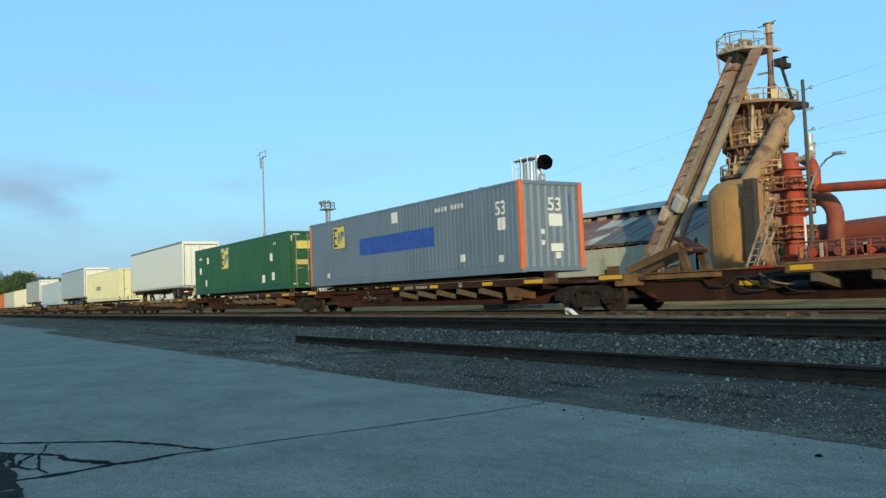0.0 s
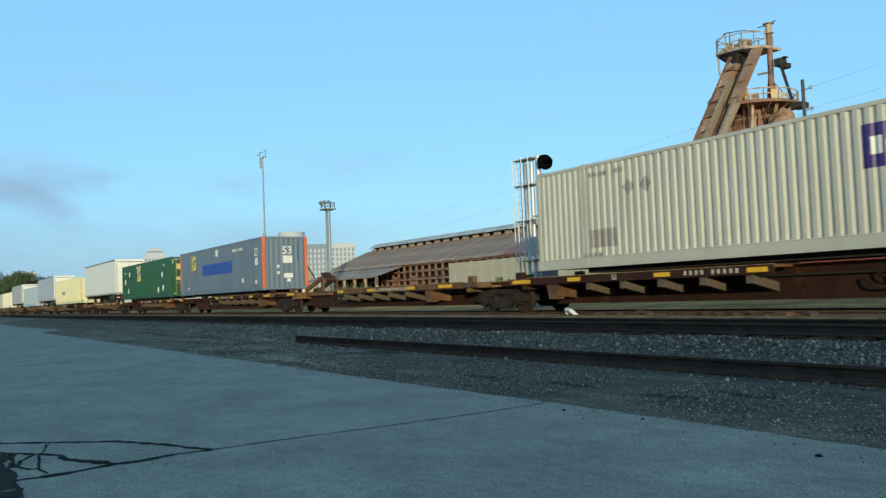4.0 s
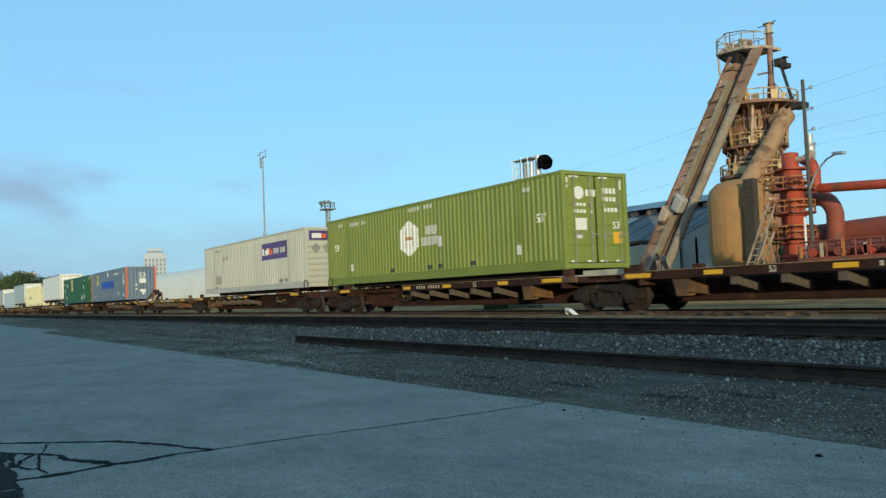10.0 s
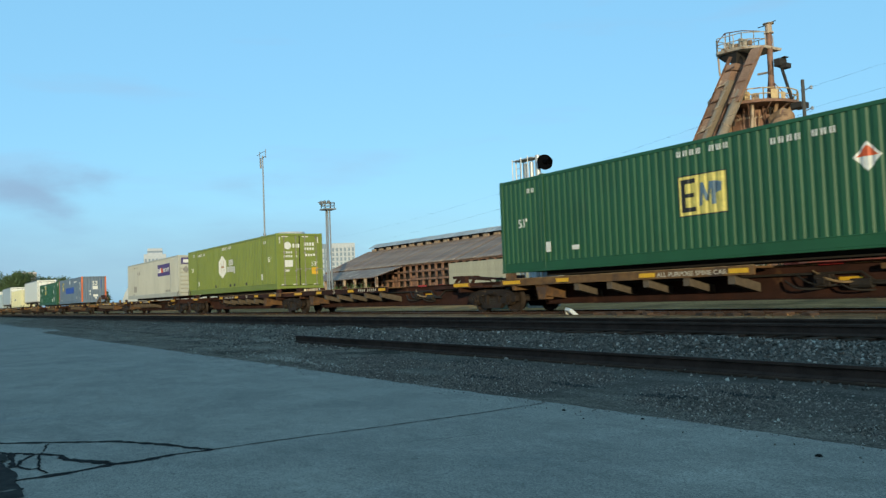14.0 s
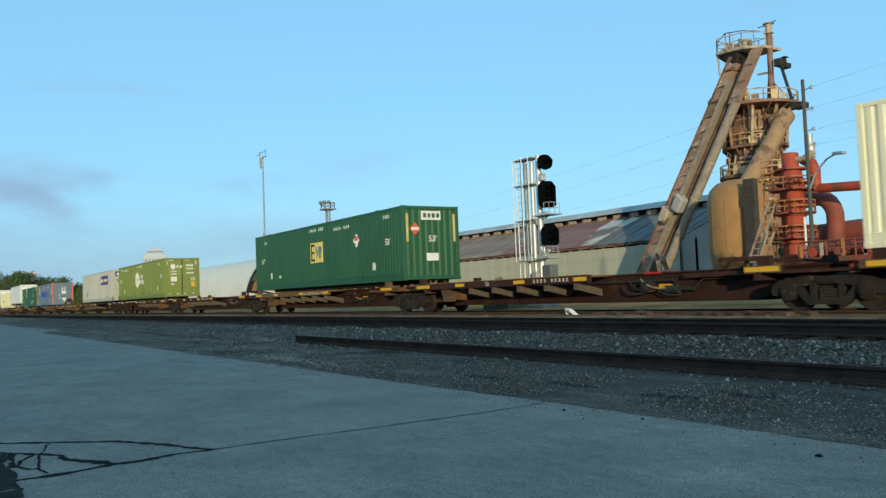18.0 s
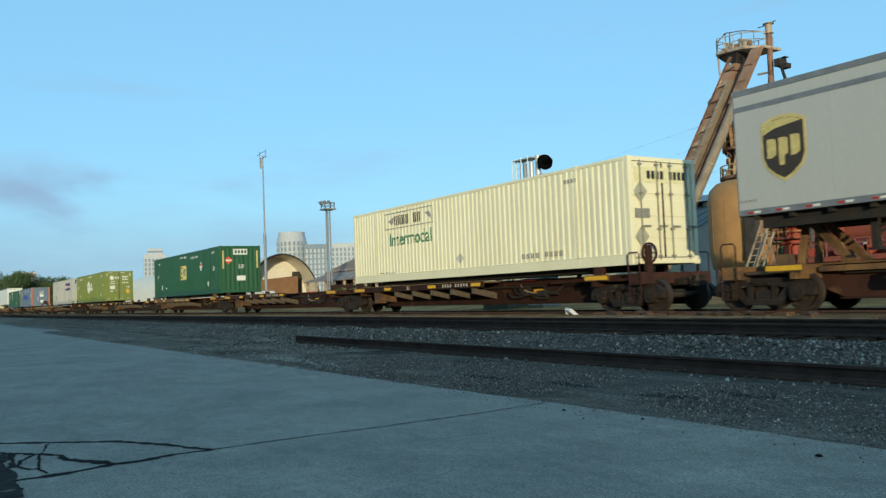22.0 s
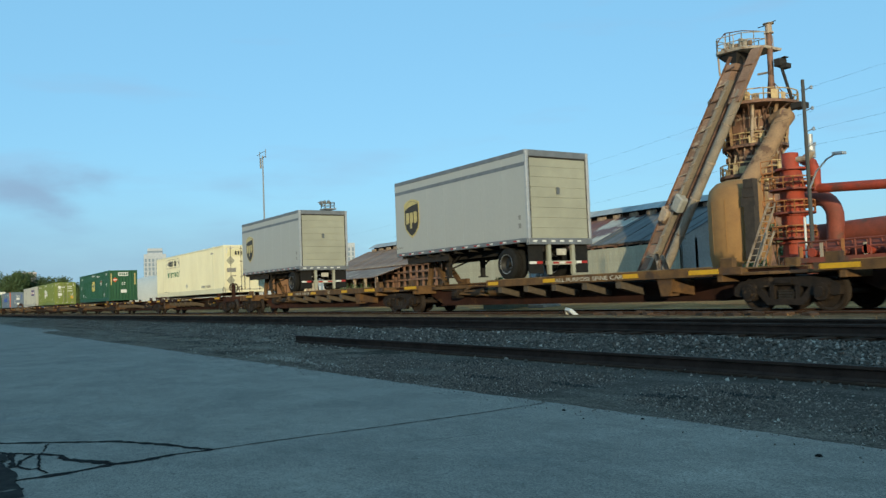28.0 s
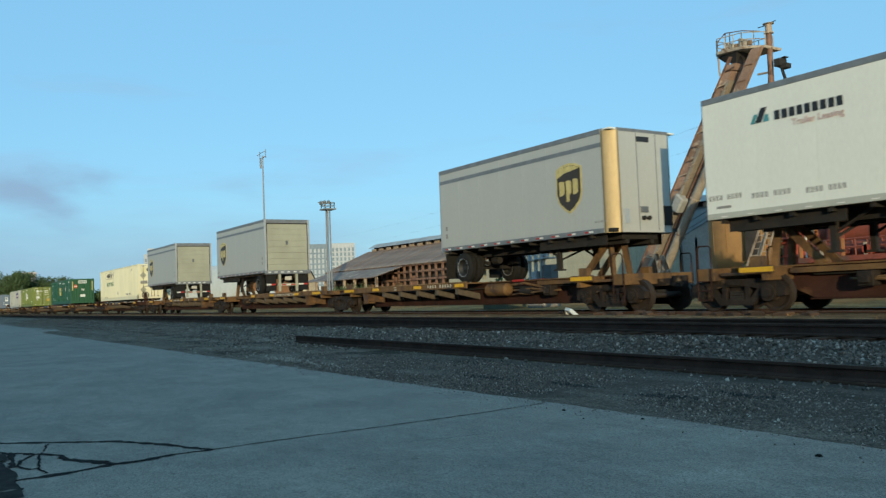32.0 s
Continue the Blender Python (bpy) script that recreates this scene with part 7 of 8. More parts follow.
def build_shed():
    s = thing("long_shed", "long industrial shed with rusted roof sheets and ridge monitor", "shed")
    x0, x1 = -152.0, -61.0
    # roof slope in sheets, with a part of paler sheets
    def slope(a, b, m, label=""):
        n = max(1, round((b - a) / 0.9))
        w = (b - a) / n - 0.004
        first = None
        for k in range(n):
            u, dz = a + (b - a) * k / n, random.uniform(0.0, 0.06)
            if first is None:
                first = part("roof_sheet", G().loft([[(0, 69.6, 6.3), (w * 0.5, 69.6, 6.34), (w, 69.6, 6.3), (w, 69.6, 6.2), (0, 69.6, 6.2)], [(0, 79.2, 10.3), (w * 0.5, 79.2, 10.34), (w, 79.2, 10.3), (w, 79.2, 10.2), (0, 79.2, 10.2)]]), m, s, label, (u, 0, dz))
            else:
                again(first, (u, random.uniform(-0.15, 0.15), dz))
    pale = mat("bright_new_sheet", (0.6, 0.54, 0.44), (0.46, 0.4, 0.32), 0.7, scale=0.5, fine=4, spots=(0.16, 0.085, 0.075), spot_at=0.5)
    slope(-152, -120, ROOFRUST)
    slope(-120, -94, ROOFRUST)
    purple = mat("purple_rust_sheet", (0.19, 0.085, 0.08), (0.25, 0.13, 0.105), 0.85, scale=0.4, fine=3, bump=0.2, spots=(0.38, 0.31, 0.25), spot_at=0.66, vary=0.12)
    slope(-94, -75.2, purple)
    # torn pale sheets that lie over the rusted ones
    rp = random.Random(9)
    for k in range(13):
        u, w = -79.9 + 0.36 * k, rp.uniform(0.4, 0.8)
        t0, t1 = max(0.0, 0.62 - 0.07 * k + rp.uniform(-0.12, 0.12)), 0.93 - rp.uniform(0.0, 0.2)
        a, b = 69.6 + 9.6 * t0, 69.6 + 9.6 * t1
        za, zb = 6.46 + 4.0 * t0, 6.46 + 4.0 * t1
        part("torn_sheet", G().loft([[(u, a, za), (u + w * 0.6, a + 0.3, za + 0.1), (u + w * 0.6, a + 0.3, za + 0.06), (u, a, za - 0.04)], [(u, b, zb), (u + w, b, zb), (u + w, b, zb - 0.04), (u, b, zb - 0.04)]]), pale, s, "torn pale roof sheet")
    # darker sheets: the furnace's cast shadow on the roof, put into colour
    slope(-75.2, x1, mat("dark_roof_sheet", (0.17, 0.165, 0.16), (0.12, 0.115, 0.11), 0.85, scale=0.3, fine=4, spots=(0.26, 0.2, 0.15), spot_at=0.6, vary=0.2), "roof sheets with the furnace's shadow in their colour")
    part("back_slope", G().loft([[(x0, 80.8, 10.2), (x1, 80.8, 10.2), (x1, 80.8, 10.3), (x0, 80.8, 10.3)], [(x0, 92, 6.0), (x1, 92, 6.0), (x1, 92, 6.1), (x0, 92, 6.1)]]), ROOFRUST, s)
    # ridge monitor
    k0 = None
    for k in range(44):
        g = G().loft([[(0, 78.3, 10.85), (0, 80, 11.75), (0, 81.7, 10.9), (0, 80, 11.55)], [(2.03, 78.3, 10.85), (2.03, 80, 11.75), (2.03, 81.7, 10.9), (2.03, 80, 11.55)]]) if k0 is None else None
        if k0 is None:
            k0 = part("monitor_sheet", g, mat("pale_monitor_sheet", (0.46, 0.46, 0.44), (0.36, 0.35, 0.33), 0.7, scale=0.3, fine=4, bump=0.1, spots=(0.3, 0.24, 0.19), spot_at=0.6, vary=0.15), s, "pale grey ridge sheet", (x0 + 2, 0, 0))
        else:
            again(k0, (x0 + 2 + 2.04 * k, 0, 0.02 * math.sin(k * 2.1)))
    # solid near-black box paints the shade inside the ridge monitor
    part("monitor_void", G().box(x0 + 2.2, x1, 79.6, 80.7, 10.2, 11.2), DARKIN, s)
    post = None
    for k in range(30):
        x = x0 + 2.2 + 3.0 * k
        if post is None:
            post = part("monitor_post", G().box(0, 1.5, 79.0, 79.3, 10.15, 10.75), PALERUST, s, "pale ridge louvre", loc=(x, 0, 0))
        else:
            again(post, (x, 0, 0))
    # under the eave: near-black for the bays' shade, posts, then the sheet wall
    part("eave_beam", G().box(x0, x1, 69.9, 70.2, 6.0, 6.2), BROWNRUST, s)
    part("inner_wall", G().box(x0, x1, 71.6, 72.0, 0.3, 6.2), DARKIN, s, "near-black wall painting the shade in the open bays")
    p0 = None
    for k in range(46):
        x = x0 + 0.3 + 2.0 * k
        if p0 is None:
            p0 = part("eave_post", G().box(0, 0.35, 70.0, 70.3, 0.3, 6.0), BROWNRUST, s, loc=(x, 0, 0))
        else:
            again(p0, (x, 0, 0))
    x = -106.0
    first = None
    while x < x1:
        if first is None:
            first = part("wall_sheet", G().prism([(0, 69.0), (0.22, 69.015), (0.45, 68.99), (0.7, 69.015), (0.897, 69.0), (0.897, 69.15), (0, 69.15)], 2, 0.3, 5.75), SHEDWALL, s, "tan-green wall sheet", (x, 0, 0))
        else:
            again(first, (x, random.uniform(-0.008, 0.008), random.uniform(-0.03, 0.03)))
        x += 0.9
    # open west part: beams and lattice
    g = G()
    for z in (2.2, 3.6, 4.9):
        g.box(x0, -106, 69.8, 70.0, z, z + 0.3)
    part("girt", g, BROWNRUST, s)
    for k in range(15):
        x = -150 + 3.0 * k
        part("bay_panel", G().box(x, x + 1.6, 70.4, 70.6, 0.3, 4.4 - 1.3 * (k % 3 == 0)), DARKBROWN if k % 2 else BROWNRUST, s)
    part("gable", G().prism([(69.6, 6.2), (80, 10.4), (92, 6.0), (92, 0.3), (69.6, 0.3)], 0, x0, x0 + 0.3), BROWNRUST, s)
    part("gable", G().prism([(69.6, 6.2), (80, 10.4), (92, 6.0), (92, 0.3), (69.6, 0.3)], 0, x1 - 0.3, x1), GREYSHEET, s)
    # lower lean-to before the west end
    l = thing("lean_to", "low rusty lean-to roof on posts", "lean-to")
    part("roof", G().loft([[(-150, 64, 4.3), (-121, 64, 4.3), (-121, 64, 4.4), (-150, 64, 4.4)], [(-150, 69.5, 6.0), (-121, 69.5, 6.0), (-121, 69.5, 6.1), (-150, 69.5, 6.1)]]), ROOFRUST, l)
    for k in range(8):
        x = -149 + 4.0 * k
        part("post", G().box(x, x + 0.4, 64.2, 64.6, 0.2, 4.3), PALERUST, l)


build_shed()


def build_signal():
    s = thing("railway_signal", "aluminium railway signal mast with three black heads and ladders", "railway signal", m=pose(-26.83, 22.1, 0.12))
    part("foundation", G().box(-0.5, 0.5, -0.5, 0.5, -0.3, 0.5), CONCRETE, s, bevel=0.03)
    part("base_case", G().box(-0.45, -0.1, -0.25, 0.25, 0.5, 1.85), STEEL, s, bevel=0.02)
    part("mast", G().tube((0.0, 0, 0.4), (0.0, 0, 6.7), 0.12, n=14), ALU, s, "aluminium mast", smooth=True)
    part("mast", G().tube((-0.55, 0.1, 0.4), (-0.55, 0.1, 6.5), 0.09, n=12), ALU, s, "aluminium mast", smooth=True)
    part("mast", G().tube((-0.95, 0.1, 0.9), (-0.95, 0.1, 6.5), 0.07, n=10), ALU, s, smooth=True)
    lad = G()
    for x in (-1.35, -1.05):
        lad.tube((x, -0.1, 1.4), (x, -0.1, 6.7), 0.03, n=6)
    for k in range(17):
        lad.tube((-1.35, -0.1, 1.5 + 0.3 * k), (-1.05, -0.1, 1.5 + 0.3 * k), 0.018, n=5)
    part("ladder", lad, ALU, s, "aluminium ladder")
    for z in (2.3, 4.0, 5.5, 6.6):
        part("cage_ring", G().box(-1.35, -0.1, -0.3, 0.3, z, z + 0.04), STEEL, s)
    for x in (-1.35, -0.75, -0.3):
        for y in (-0.3, 0.3):
            part("cage_bar", G().tube((x, y, 2.3), (x, y, 6.7), 0.022, n=6), ALU, s)
    # heads face the trains that come from the east
    for hx, z, hw, hh, lamps in ((0.46, 6.34, 0.37, 0.32, 1), (0.5, 4.99, 0.43, 0.56, 3), (0.58, 3.3, 0.43, 0.44, 2)):
        if lamps == 1:
            pts = [(hw * math.cos(a), hh * math.sin(a)) for a in (2 * math.pi * i / 18 for i in range(18))]
        else:
            pts = [(-hw, -hh + 0.14), (-hw + 0.14, -hh), (hw - 0.14, -hh), (hw, -hh + 0.14), (hw, hh - 0.2), (hw - 0.2, hh), (-hw + 0.2, hh), (-hw, hh - 0.2)]
        h = part("signal_head", G().prism(pts, 0, -0.02, 0.02), SIGNALBLACK, s, "black signal background plate", (hx, 0, z))
        h.rotation_euler = (0, 0, radians(-6))
        part("case", G().box(-0.3, -0.02, -0.17, 0.17, -hh * 0.7, hh * 0.7), SIGNALBLACK, h, bevel=0.02)
        for k in range(lamps):
            zz = 0.28 * (k - (lamps - 1) / 2)
            hood = G().lathe([(0.13, 0.0), (0.13, 0.36), (0.115, 0.36), (0.115, 0.0)], n=12, a0=-0.5, a1=math.pi + 0.5)
            hood.v = [(0.02 + c, a, zz + b) for a, b, c in hood.v]
            part("hood", hood, SIGNALBLACK, h)
            lens = G().lathe([(0.0, 0.02), (0.07, 0.012), (0.11, 0.0)], n=14)
            lens.v = [(0.02 + c, a, zz + b) for a, b, c in lens.v]
            part("lens", lens, SIGNALBLACK, h, "unlit dark lens", smooth=True)
        part("bracket", G().box(0.0, hx - 0.25, -0.05, 0.05, z - 0.05, z + 0.05), STEEL, s)
        part("lower_bracket", G().box(0.02, hx - 0.1, -0.08, 0.08, z - hh - 0.22, z - hh - 0.12), ALU, s, "pale bracket arm")
        part("cable_box", G().box(0.06, 0.36, -0.1, 0.1, z - hh - 0.42, z - hh - 0.22), ALU, s, bevel=0.02)
    for z, x1 in ((4.12, 1.0), (2.35, 0.8)):
        p = part("landing", G().box(-0.1, x1, -0.35, 0.35, z, z + 0.05), STEEL, s)
        railing([(x1 - 0.32, -0.35, z + 0.05), (x1, -0.35, z + 0.05), (x1, 0.2, z + 0.05)], STEEL, p, 0.45, "railing", 0.3, 0.014)
    part("conduit", G().pipe([(0.1, -0.15, 0.5), (0.1, -0.15, 2.2), (0.35, -0.15, 2.6), (0.35, -0.15, 3.2)], 0.04, 7), ALU, s)
    part("counter_pipe", G().pipe([(-0.55, -0.1, 2.6), (-0.55, -0.1, 3.7), (-0.35, -0.1, 3.95), (-0.1, -0.1, 3.95)], 0.05, 8), ALU, s, "pale bent pipe", smooth=True)
    part("relay_stand", G().box(-3.1, -1.3, -0.9, 0.5, 0.2, 0.85).box(-3.2, -1.2, -1.0, 0.6, 0.85, 0.93), mat("weathered_green_case", (0.14, 0.145, 0.09), (0.1, 0.1, 0.065), 0.8), s, "low weathered green case beside the mast", bevel=0.02)
    part("control_case", G().box(0.25, 0.75, -0.2, 0.2, 1.3, 2.1), DARKSTEEL, s, bevel=0.02)


build_signal()


def leaf_clump(g, c, r, n, rng, leaf=0.16):
    for _ in range(n):
        d = Vector((rng.gauss(0, 1), rng.gauss(0, 1), rng.gauss(0, 0.8)))
        p = Vector(c) + d.normalized() * r * rng.random() ** 0.45
        a = Vector((rng.uniform(-1, 1), rng.uniform(-1, 1), rng.uniform(-0.6, 1))).normalized() * leaf * rng.uniform(0.6, 1.4)
        b = a.orthogonal().normalized() * leaf * 0.5
        g.add([p - a, p + b, p + a, p - b], [(0, 1, 2, 3)])


def bush(x, y, z, w, h, seed, n=500, label="dull green scrubby bush"):
    rng = random.Random(seed)
    t = thing("bush", label, "bush", "trackside bushes", m=pose(x, y, z))
    s, g = G(), G()
    for k in range(11):
        p = Vector((rng.uniform(-w, w) * 0.7, rng.uniform(-0.5, 0.5) * w, h * rng.uniform(0.12, 0.85)))
        s.tube((p.x * 0.2, p.y * 0.2, 0), p, 0.03, 0.01, 5)
        leaf_clump(g, p, 0.38 * w * rng.uniform(0.7, 1.2), n // 9, rng, 0.12)
    part("stem", s, BARK, t)
    part("foliage", g, LEAF, t)


for k, (x, y, w, h) in enumerate(((-31.5, 24.0, 1.3, 1.0), (-33.6, 24.6, 1.6, 0.9), (-29.8, 24.2, 0.8, 0.9), (-42.6, 57.0, 1.0, 3.0), (-38.0, 50.5, 0.9, 2.5), (-40.2, 54.0, 0.9, 2.6), (-31.0, 48.0, 1.6, 3.8), (-29.5, 47.5, 1.2, 3.2), (-36.0, 48.5, 0.9, 2.3), (-35.5, 50.5, 1.2, 5.2), (-121.0, 62.0, 2.4, 3.2), (-128.0, 61.5, 2.0, 2.8))):
    bush(x, y, ground_z(y), w, h, 20 + k)


def tree(x, y, h, w, seed, z=0.3):
    rng = random.Random(seed)
    t = thing("tree", "distant green broadleaf tree", "tree", "far trees", m=pose(x, y, z))
    s = G().tube((0, 0, 0), (0, 0, h * 0.5), 0.035 * h, 0.02 * h, 7)
    g = G()
    for k in range(14):
        a, e = rng.uniform(0, 6.28), rng.uniform(0.35, 0.95)
        r = w * (0.95 - 0.6 * abs(e - 0.55)) * rng.uniform(0.4, 1.0)
        p = Vector((r * math.cos(a), r * math.sin(a), h * e))
        s.tube((0, 0, h * min(0.5, e * 0.6)), p, 0.012 * h, 0.004 * h, 5)
        leaf_clump(g, p, w * rng.uniform(0.3, 0.5), 130, rng, 0.07 * w)
    part("trunk", s, BARK, t)
    part("crown", g, LEAF, t)


rt = random.Random(9)
for k in range(34):
    y = 16 + 42 * (k / 34) + rt.uniform(-2, 2)
    x = -rt.uniform(315, 350)
    tree(x, y, max(6.0, 14.4 - max(0.0, y - 37) * 0.35) * rt.uniform(0.78, 1.08), rt.uniform(3.6, 5.6), 100 + k)


def build_poles():
    p = thing("utility_pole", "tall weathered wooden utility pole with insulators", "utility pole", m=pose(-26.3, 40.0, 0.3))
    part("pole", G().tube((0, 0, -0.3), (0, 0, 11.5), 0.115, 0.09, 10), POLEWOOD, p, smooth=True)
    for z in (10.9, 9.8, 8.7, 7.9):
        part("insulator", G().tube((0.1, -0.05, z), (0.55, -0.2, z + 0.05), 0.03, n=5).lathe([(0.0, -0.1), (0.09, -0.08), (0.06, 0.0), (0.09, 0.04), (0.0, 0.12)], (0.6, -0.2, z + 0.05), 8), STEEL, p)
    part("conduit", G().tube((-0.3, -0.12, 0), (-0.3, -0.12, 4.2), 0.06, n=6), WHITEPAINT, p, "pale conduit")
    part("lamp_arm", G().pipe([(0, 0, 5.6), (0.6, -0.2, 6.5), (1.4, -0.5, 7.0), (2.2, -0.9, 7.15)], 0.05, 6), STEEL, p)
    part("lamp_head", G().loft([[(2.0, -1.0, 7.1), (2.0, -0.7, 7.1), (2.0, -0.7, 7.25), (2.0, -1.0, 7.25)], [(2.8, -1.35, 7.0), (2.8, -1.0, 7.0), (2.8, -1.0, 7.14), (2.8, -1.35, 7.14)]]), STEEL, p, bevel=0.02)
    # wires sag from pole to far supports
    for z, xe, ye, ze in ((11.25, 60, 24, 17.5), (10.15, 60, 24, 15.5), (9.0, 60, 24, 13.5), (8.2, 60, 24, 11.4), (11.25, -160, 66, 12.5), (10.0, -160, 66, 10.5), (8.2, -160, 66, 9.0)):
        a, b = Vector((-25.7, 39.8, z)), Vector((xe, ye, ze))
        pts = [a.lerp(b, i / 16) - Vector((0, 0, 1.4 * 4 * (i / 16) * (1 - i / 16))) for i in range(17)]
        part("wire", G().pipe(pts, 0.0045, 4), CHASSIS, None)
        ob = scene.collection.objects[-1]
        tagged(ob, "thin dark overhead wire", "wire", "overhead wires")
    t = thing("light_tower", "tall yard light tower with flood lamps", "light tower", m=pose(-129.2, 60.0, 0.3))
    part("tower_leg", G().tube((-0.4, -0.3, 0), (-0.3, -0.2, 16.0), 0.13, n=6).tube((0.4, -0.3, 0), (0.3, -0.2, 16.0), 0.13, n=6).tube((0.0, 0.4, 0), (0.0, 0.3, 16.0), 0.13, n=6), PALESTEEL, t)
    g = G()
    for k in range(16):
        s = 1 if k % 2 else -1
        g.tube((-0.38 * s, -0.25, k), (0.38 * s, -0.25, k + 1), 0.06, n=4)
        g.tube((-0.38, -0.25, k), (0.38, -0.25, k), 0.05, n=4)
    part("tower_brace", g, PALESTEEL, t)
    pf = part("platform", G().box(-1.2, 1.2, -1.0, 1.0, 15.9, 16.1), PALESTEEL, t)
    railing(ring(0, 0, 16.1, 1.2, 8), PALESTEEL, pf, 1.0, "railing", 1.0, 0.06, True)
    for k in range(5):
        a = -2.6 + 0.55 * k * 1.0
        part("flood_lamp", G().tube((1.25 * math.cos(a), 1.0 * math.sin(a), 17.3), (1.6 * math.cos(a), 1.35 * math.sin(a), 17.0), 0.22, 0.36, 10), PALESTEEL, t, "round flood lamp")
    q = thing("antenna_mast", "slender tall antenna mast with cross arms", "antenna mast", m=pose(-119.5, 45.0, 0.3))
    part("mast", G().tube((0, 0, 0), (0, 0, 11.0), 0.24, 0.22, 10).tube((0, 0, 11.0), (0, 0, 22.8), 0.13, 0.1, 8), PALESTEEL, q, smooth=True)
    part("cross_arm", G().tube((-1.2, 0, 22.5), (1.3, 0, 22.5), 0.06, n=5).tube((-1.2, 0, 23.3), (1.3, 0, 23.3), 0.05, n=5).tube((-1.2, 0, 22.3), (-1.2, 0, 23.6), 0.06, n=5).tube((1.3, 0, 22.3), (1.3, 0, 23.6), 0.06, n=5).tube((-2.3, 0, 23.2), (-1.2, 0, 23.2), 0.05, n=5).tube((-0.9, 0, 21.0), (-0.9, 0, 22.4), 0.16, n=6), PALESTEEL, q)


build_poles()


def build_arch():
    a = thing("arch_shelter", "white fabric arch shelter with open dark mouth", "shelter", m=pose(-165, 66, 0.3))
    r, hgt, L = 8.0, 10.3, 120.0
    # the vault runs away from the mouth along -x and a little +y
    def arc(x, k, s=1.0):
        return [(x, k - r * s * math.cos(t), hgt * s * math.sin(t)) for t in (math.pi * i / 18 for i in range(19))]
    g = G()
    g.loft([arc(-0.5 * i * 0 - L * i / 8, 0.0) for i in range(9)], cap=False, closed=False)
    part("vault", g, TENT, a, "white fabric vault", smooth=True)
    part("mouth_rim", G().loft([arc(0.0, 0, 1.0), arc(0.15, 0, 1.03), arc(-0.6, 0, 1.04)], cap=False, closed=False), CHASSIS, a, "dark rim of the mouth")
    part("end_curtain", G().loft([arc(-6.0, 0, 0.985), [(-6.0, 0, 0)] * 19], cap=False, closed=False), TENT, a)
    part("stock_block", G().loft([[(-5.0, -7, 0), (-5, 4.0, 0), (-5, 4.0, 6.0), (-5, -6.6, 5.0)], [(-2.0, -7.0, 0), (-2, 4.0, 0), (-2, 4.0, 5.9), (-2, -6.6, 4.9)]]), mat("brown_stock", (0.26, 0.13, 0.06), rough=0.9, scale=0.4), a, "brown stacked stock")
    # near-black slab paints the shade in the curtain's gap
    part("door_gap", G().box(-5.9, -5.5, 4.3, 6.4, 0, 7.0), DARKIN, a)
    for k, (x, y, l) in enumerate(((-150, 50, 9), (-136.5, 49, 6))):
        v = thing("parked_van", "pale parked vehicle beyond the tracks", "van", m=pose(x, y, 0.5))
        part("body", G().prism([(0, 0.4), (l, 0.4), (l, 1.5), (l - 1.2, 2.3), (0.3, 2.4), (0, 2.0)], 1, 0, 2.0), TENT, v, bevel=0.08)
        part("windscreen", G().prism([(l - 0.9, 1.5), (l - 0.15, 1.5), (l - 1.1, 2.2), (l - 1.3, 2.2)], 1, -0.01, 2.01), TOWERDARK, v)
        for wx in (1.2, l - 1.4):
            part("wheel", G().tube((wx, -0.02, 0.35), (wx, 0.25, 0.35), 0.35, n=14).tube((wx, 1.75, 0.35), (wx, 2.02, 0.35), 0.35, n=14), RUBBER, v)


build_arch()


def office(x, y, w, d, h, m, label, floors, crown=None, round_=False):
    b = thing("office_tower", label, "office tower", "far city towers", m=pose(x, y, 0.4))
    rz = math.atan2(y, -x)
    b.rotation_euler = (0, 0, -rz)
    body = G()
    if round_:
        body.lathe([(w / 2, 0), (w / 2, h), (w * 0.46, h), (w * 0.46, h + 3), (0, h + 3)], n=24)
    else:
        body.box(-d / 2, d / 2, -w / 2, w / 2, 0, h)
    part("tower_wall", body, m, b)
    n = 0
    for k in range(floors):
        z = 3 + (h - 5) * k / floors
        dz = (h - 5) / floors * 0.72
        if round_:
            for q in range(10):
                a = radians(-80 + 17.8 * q)
                part("window", G().bar((w / 2 * math.cos(a), w / 2 * math.sin(a), z), (w / 2 * math.cos(a), w / 2 * math.sin(a), z + dz), w * 0.07, w * 0.07), TOWERDARK, b)
        else:
            m2 = TOWERDARK if m is not TOWERDARK else TOWERWHITE
            for q in range(6):
                u = -w / 2 + w * (q + 0.25) / 6
                part("window", G().box(d / 2, d / 2 + 0.15, u, u + w / 12, z, z + dz), m2, b)
            for q in range(3):
                u = -d / 2 + d * (q + 0.25) / 3
                part("window", G().box(u, u + d / 6, -w / 2 - 0.15, -w / 2, z, z + dz), m2, b)
    if crown:
        part("crown", G().box(-d / 2 + 2, d / 2 - 2, -w / 2 + 2, w / 2 - 2, h, h + crown), TOWERWHITE, b)
        part("crown_band", G().box(-d / 2 + 1.9, d / 2 - 1.9, -w / 2 + 1.9, w / 2 - 1.9, h + 1.0, h + 2.0), TOWERDARK, b)


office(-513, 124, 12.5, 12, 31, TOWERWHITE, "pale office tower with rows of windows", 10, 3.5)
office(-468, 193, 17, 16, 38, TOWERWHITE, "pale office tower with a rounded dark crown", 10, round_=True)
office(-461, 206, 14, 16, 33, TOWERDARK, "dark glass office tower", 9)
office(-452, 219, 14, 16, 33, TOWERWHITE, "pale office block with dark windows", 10)
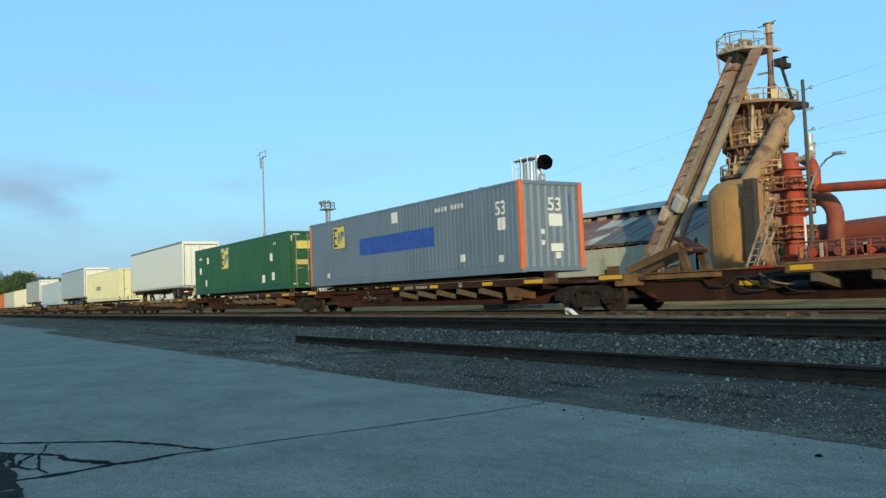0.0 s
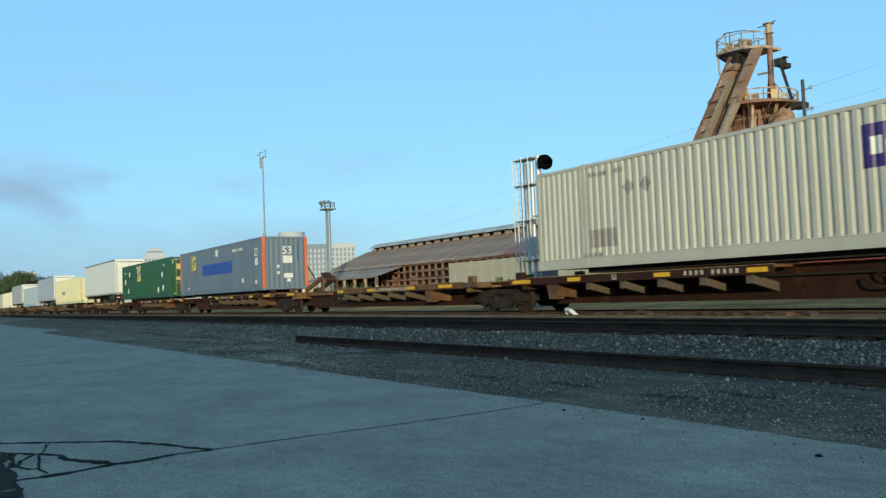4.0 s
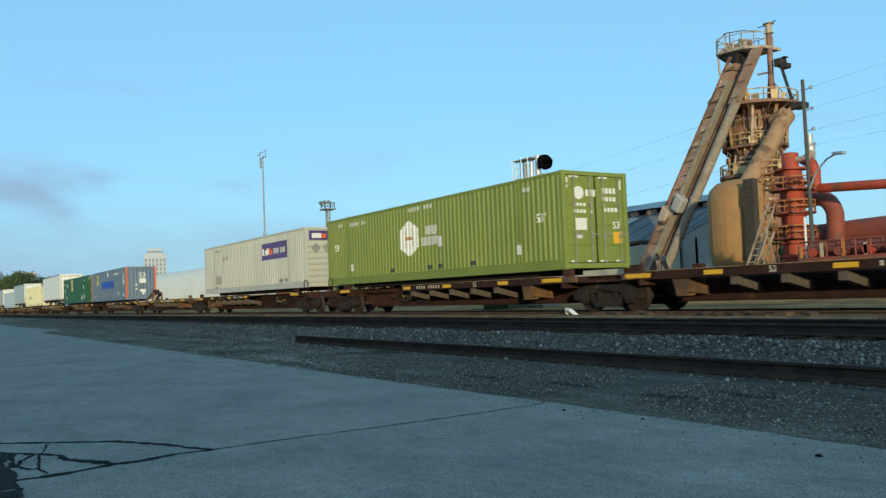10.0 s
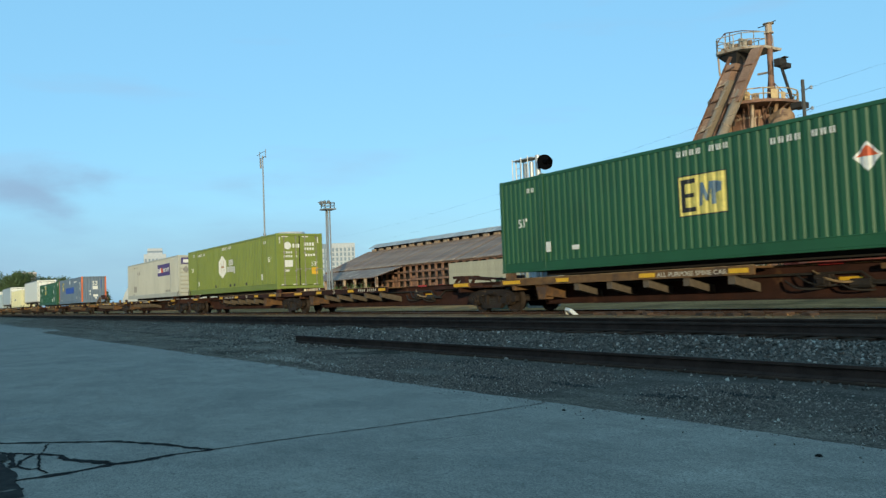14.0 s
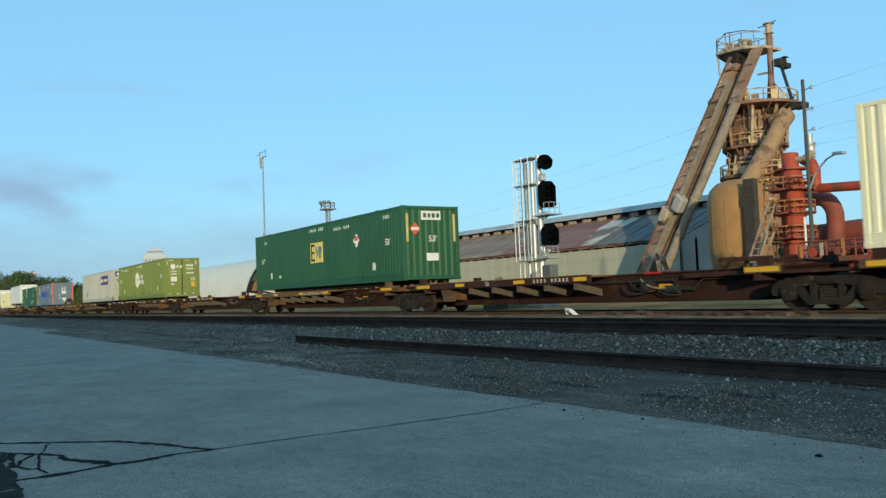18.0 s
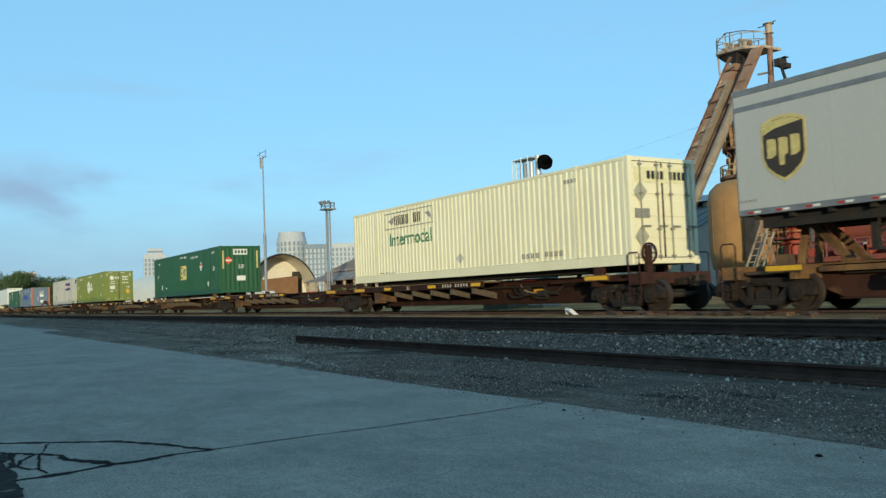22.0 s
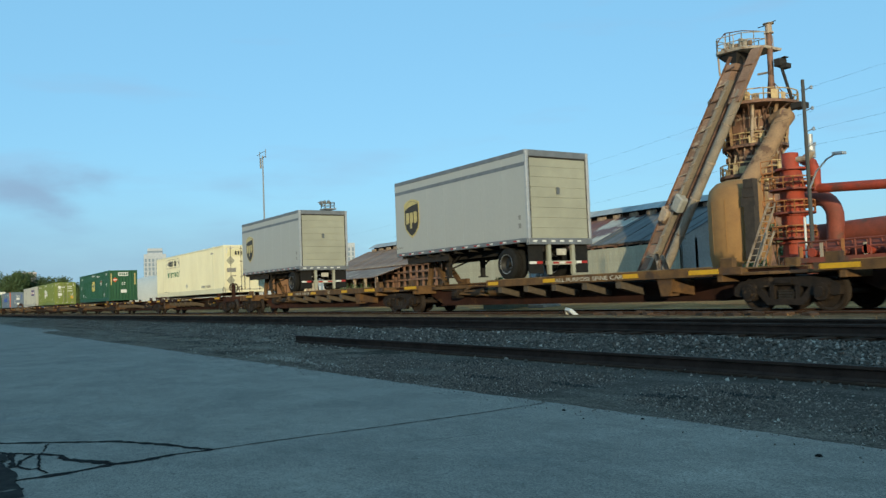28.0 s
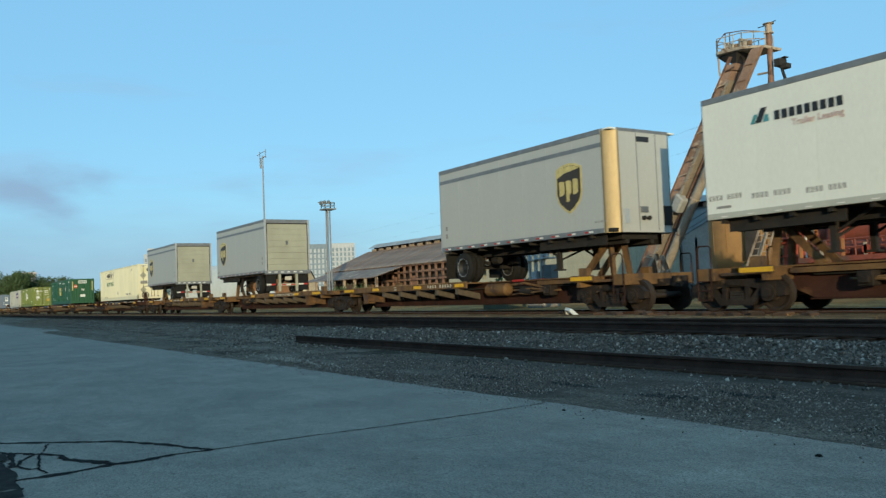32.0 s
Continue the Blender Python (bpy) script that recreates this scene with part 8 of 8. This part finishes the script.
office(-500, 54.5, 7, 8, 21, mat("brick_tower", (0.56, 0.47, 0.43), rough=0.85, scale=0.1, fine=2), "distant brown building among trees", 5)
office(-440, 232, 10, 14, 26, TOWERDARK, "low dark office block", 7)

# white scrap of plastic and a bottle by the rails
part("scrap", G().pipe([(-18.3, 15.95, 0.36), (-18.2, 15.8, 0.62), (-17.9, 15.7, 0.58), (-17.6, 15.75, 0.36)], 0.06, 6), WHITEPAINT)
tagged(scene.collection.objects[-1], "bent white plastic scrap lying by the rails", "litter")
part("scrap", G().box(-10.3, -9.85, 15.6, 15.8, 0.34, 0.46), WHITEPAINT, bevel=0.02)
tagged(scene.collection.objects[-1], "crushed pale carton lying by the rails", "litter")


def build_rubble():
    """Broken stone and rotten timber on the dirt between the tracks."""
    rs = np.random.RandomState(21)
    n = 900
    x = 2.0 - 62.0 * rs.rand(n) ** 1.2
    y = 13.4 + 2.9 * rs.rand(n)
    size = 0.018 + 0.06 * rs.rand(n) ** 3.5
    size *= 0.45
    z = np.array([ground_z(v) for v in y]) + size * 0.3
    base = np.array([(1, 0, 0), (-1, 0, 0), (0, 1, 0), (0, -1, 0), (0, 0, 1), (0, 0, -1)], float)
    v = base[None] * (0.6 + 0.8 * rs.rand(n, 6, 1)) * size[:, None, None] + rs.uniform(-0.3, 0.3, (n, 6, 3)) * size[:, None, None]
    v += np.stack([x, y, z], 1)[:, None, :]
    f = np.array([(0, 2, 4), (2, 1, 4), (1, 3, 4), (3, 0, 4), (2, 0, 5), (1, 2, 5), (3, 1, 5), (0, 3, 5)])
    me = bpy.data.meshes.new("rubble")
    me.from_pydata(v.reshape(-1, 3).tolist(), [], (f[None] + 6 * np.arange(n)[:, None, None]).reshape(-1, 3).tolist())
    m = mat("tan_rubble", (0.30, 0.185, 0.095), (0.2, 0.12, 0.06), 0.95, scale=2, fine=30, vary=0.6, island=True, spec=0.05)
    tagged(part("rubble", me, m), "tan broken stone and dirt beside the tracks", "rubble", kind="stuff")
    rng = random.Random(6)
    wood = mat("rotten_wood", (0.08, 0.043, 0.024), (0.04, 0.024, 0.016), 0.95, scale=4, fine=40, vary=0.5)
    for k in range(15):
        x, l, h = -16.9 + 0.44 * k + rng.uniform(-0.15, 0.15), rng.uniform(0.16, 0.4), rng.uniform(0.05, 0.13)
        g = G().prism([(0, 0), (l, 0), (l * rng.uniform(0.8, 1), h * rng.uniform(0.6, 1)), (l * 0.5, h), (l * rng.uniform(0, 0.2), h * rng.uniform(0.6, 1))], 1, 0, rng.uniform(0.12, 0.3))
        c = part("timber_piece", g, wood, None, "", (x, rng.uniform(15.3, 15.8), 0.45), bevel=0.01)
        c.rotation_euler = (0, 0, rng.uniform(-0.5, 0.5))
        tagged(c, "broken piece of rotten brown tie timber by the rails", "timber piece", "timber pieces by the rails")


build_rubble()

# long warehouse behind the yard, which shades the pavement
wh = thing("warehouse_wall", "plain long warehouse behind the yard", "warehouse", kind="structure")
part("wall", G().box(-260, 120, -15.5, -14.5, -0.1, 7.7), mat("warehouse_sheet", (0.3, 0.3, 0.29), rough=0.8, scale=0.3), wh)
part("roof", G().box(-260, 120, -40, -14.5, 7.55, 7.7), GREYSHEET, wh)


def motions():
    times = [0.0, 8.0, 16.0, 24.0, 32.0]
    for ob, x, y, z in MOVERS:
        walk(ob, [(t, pose(x - SPEED * t, y, z)) for t in times])
    step = 0.1
    for ob, (x, y, z) in WHEELSETS:
        walk(ob, [(i * step, pose(x, y, z, 0, -math.degrees(SPEED * i * step / 0.42), 0)) for i in range(321)])


motions()
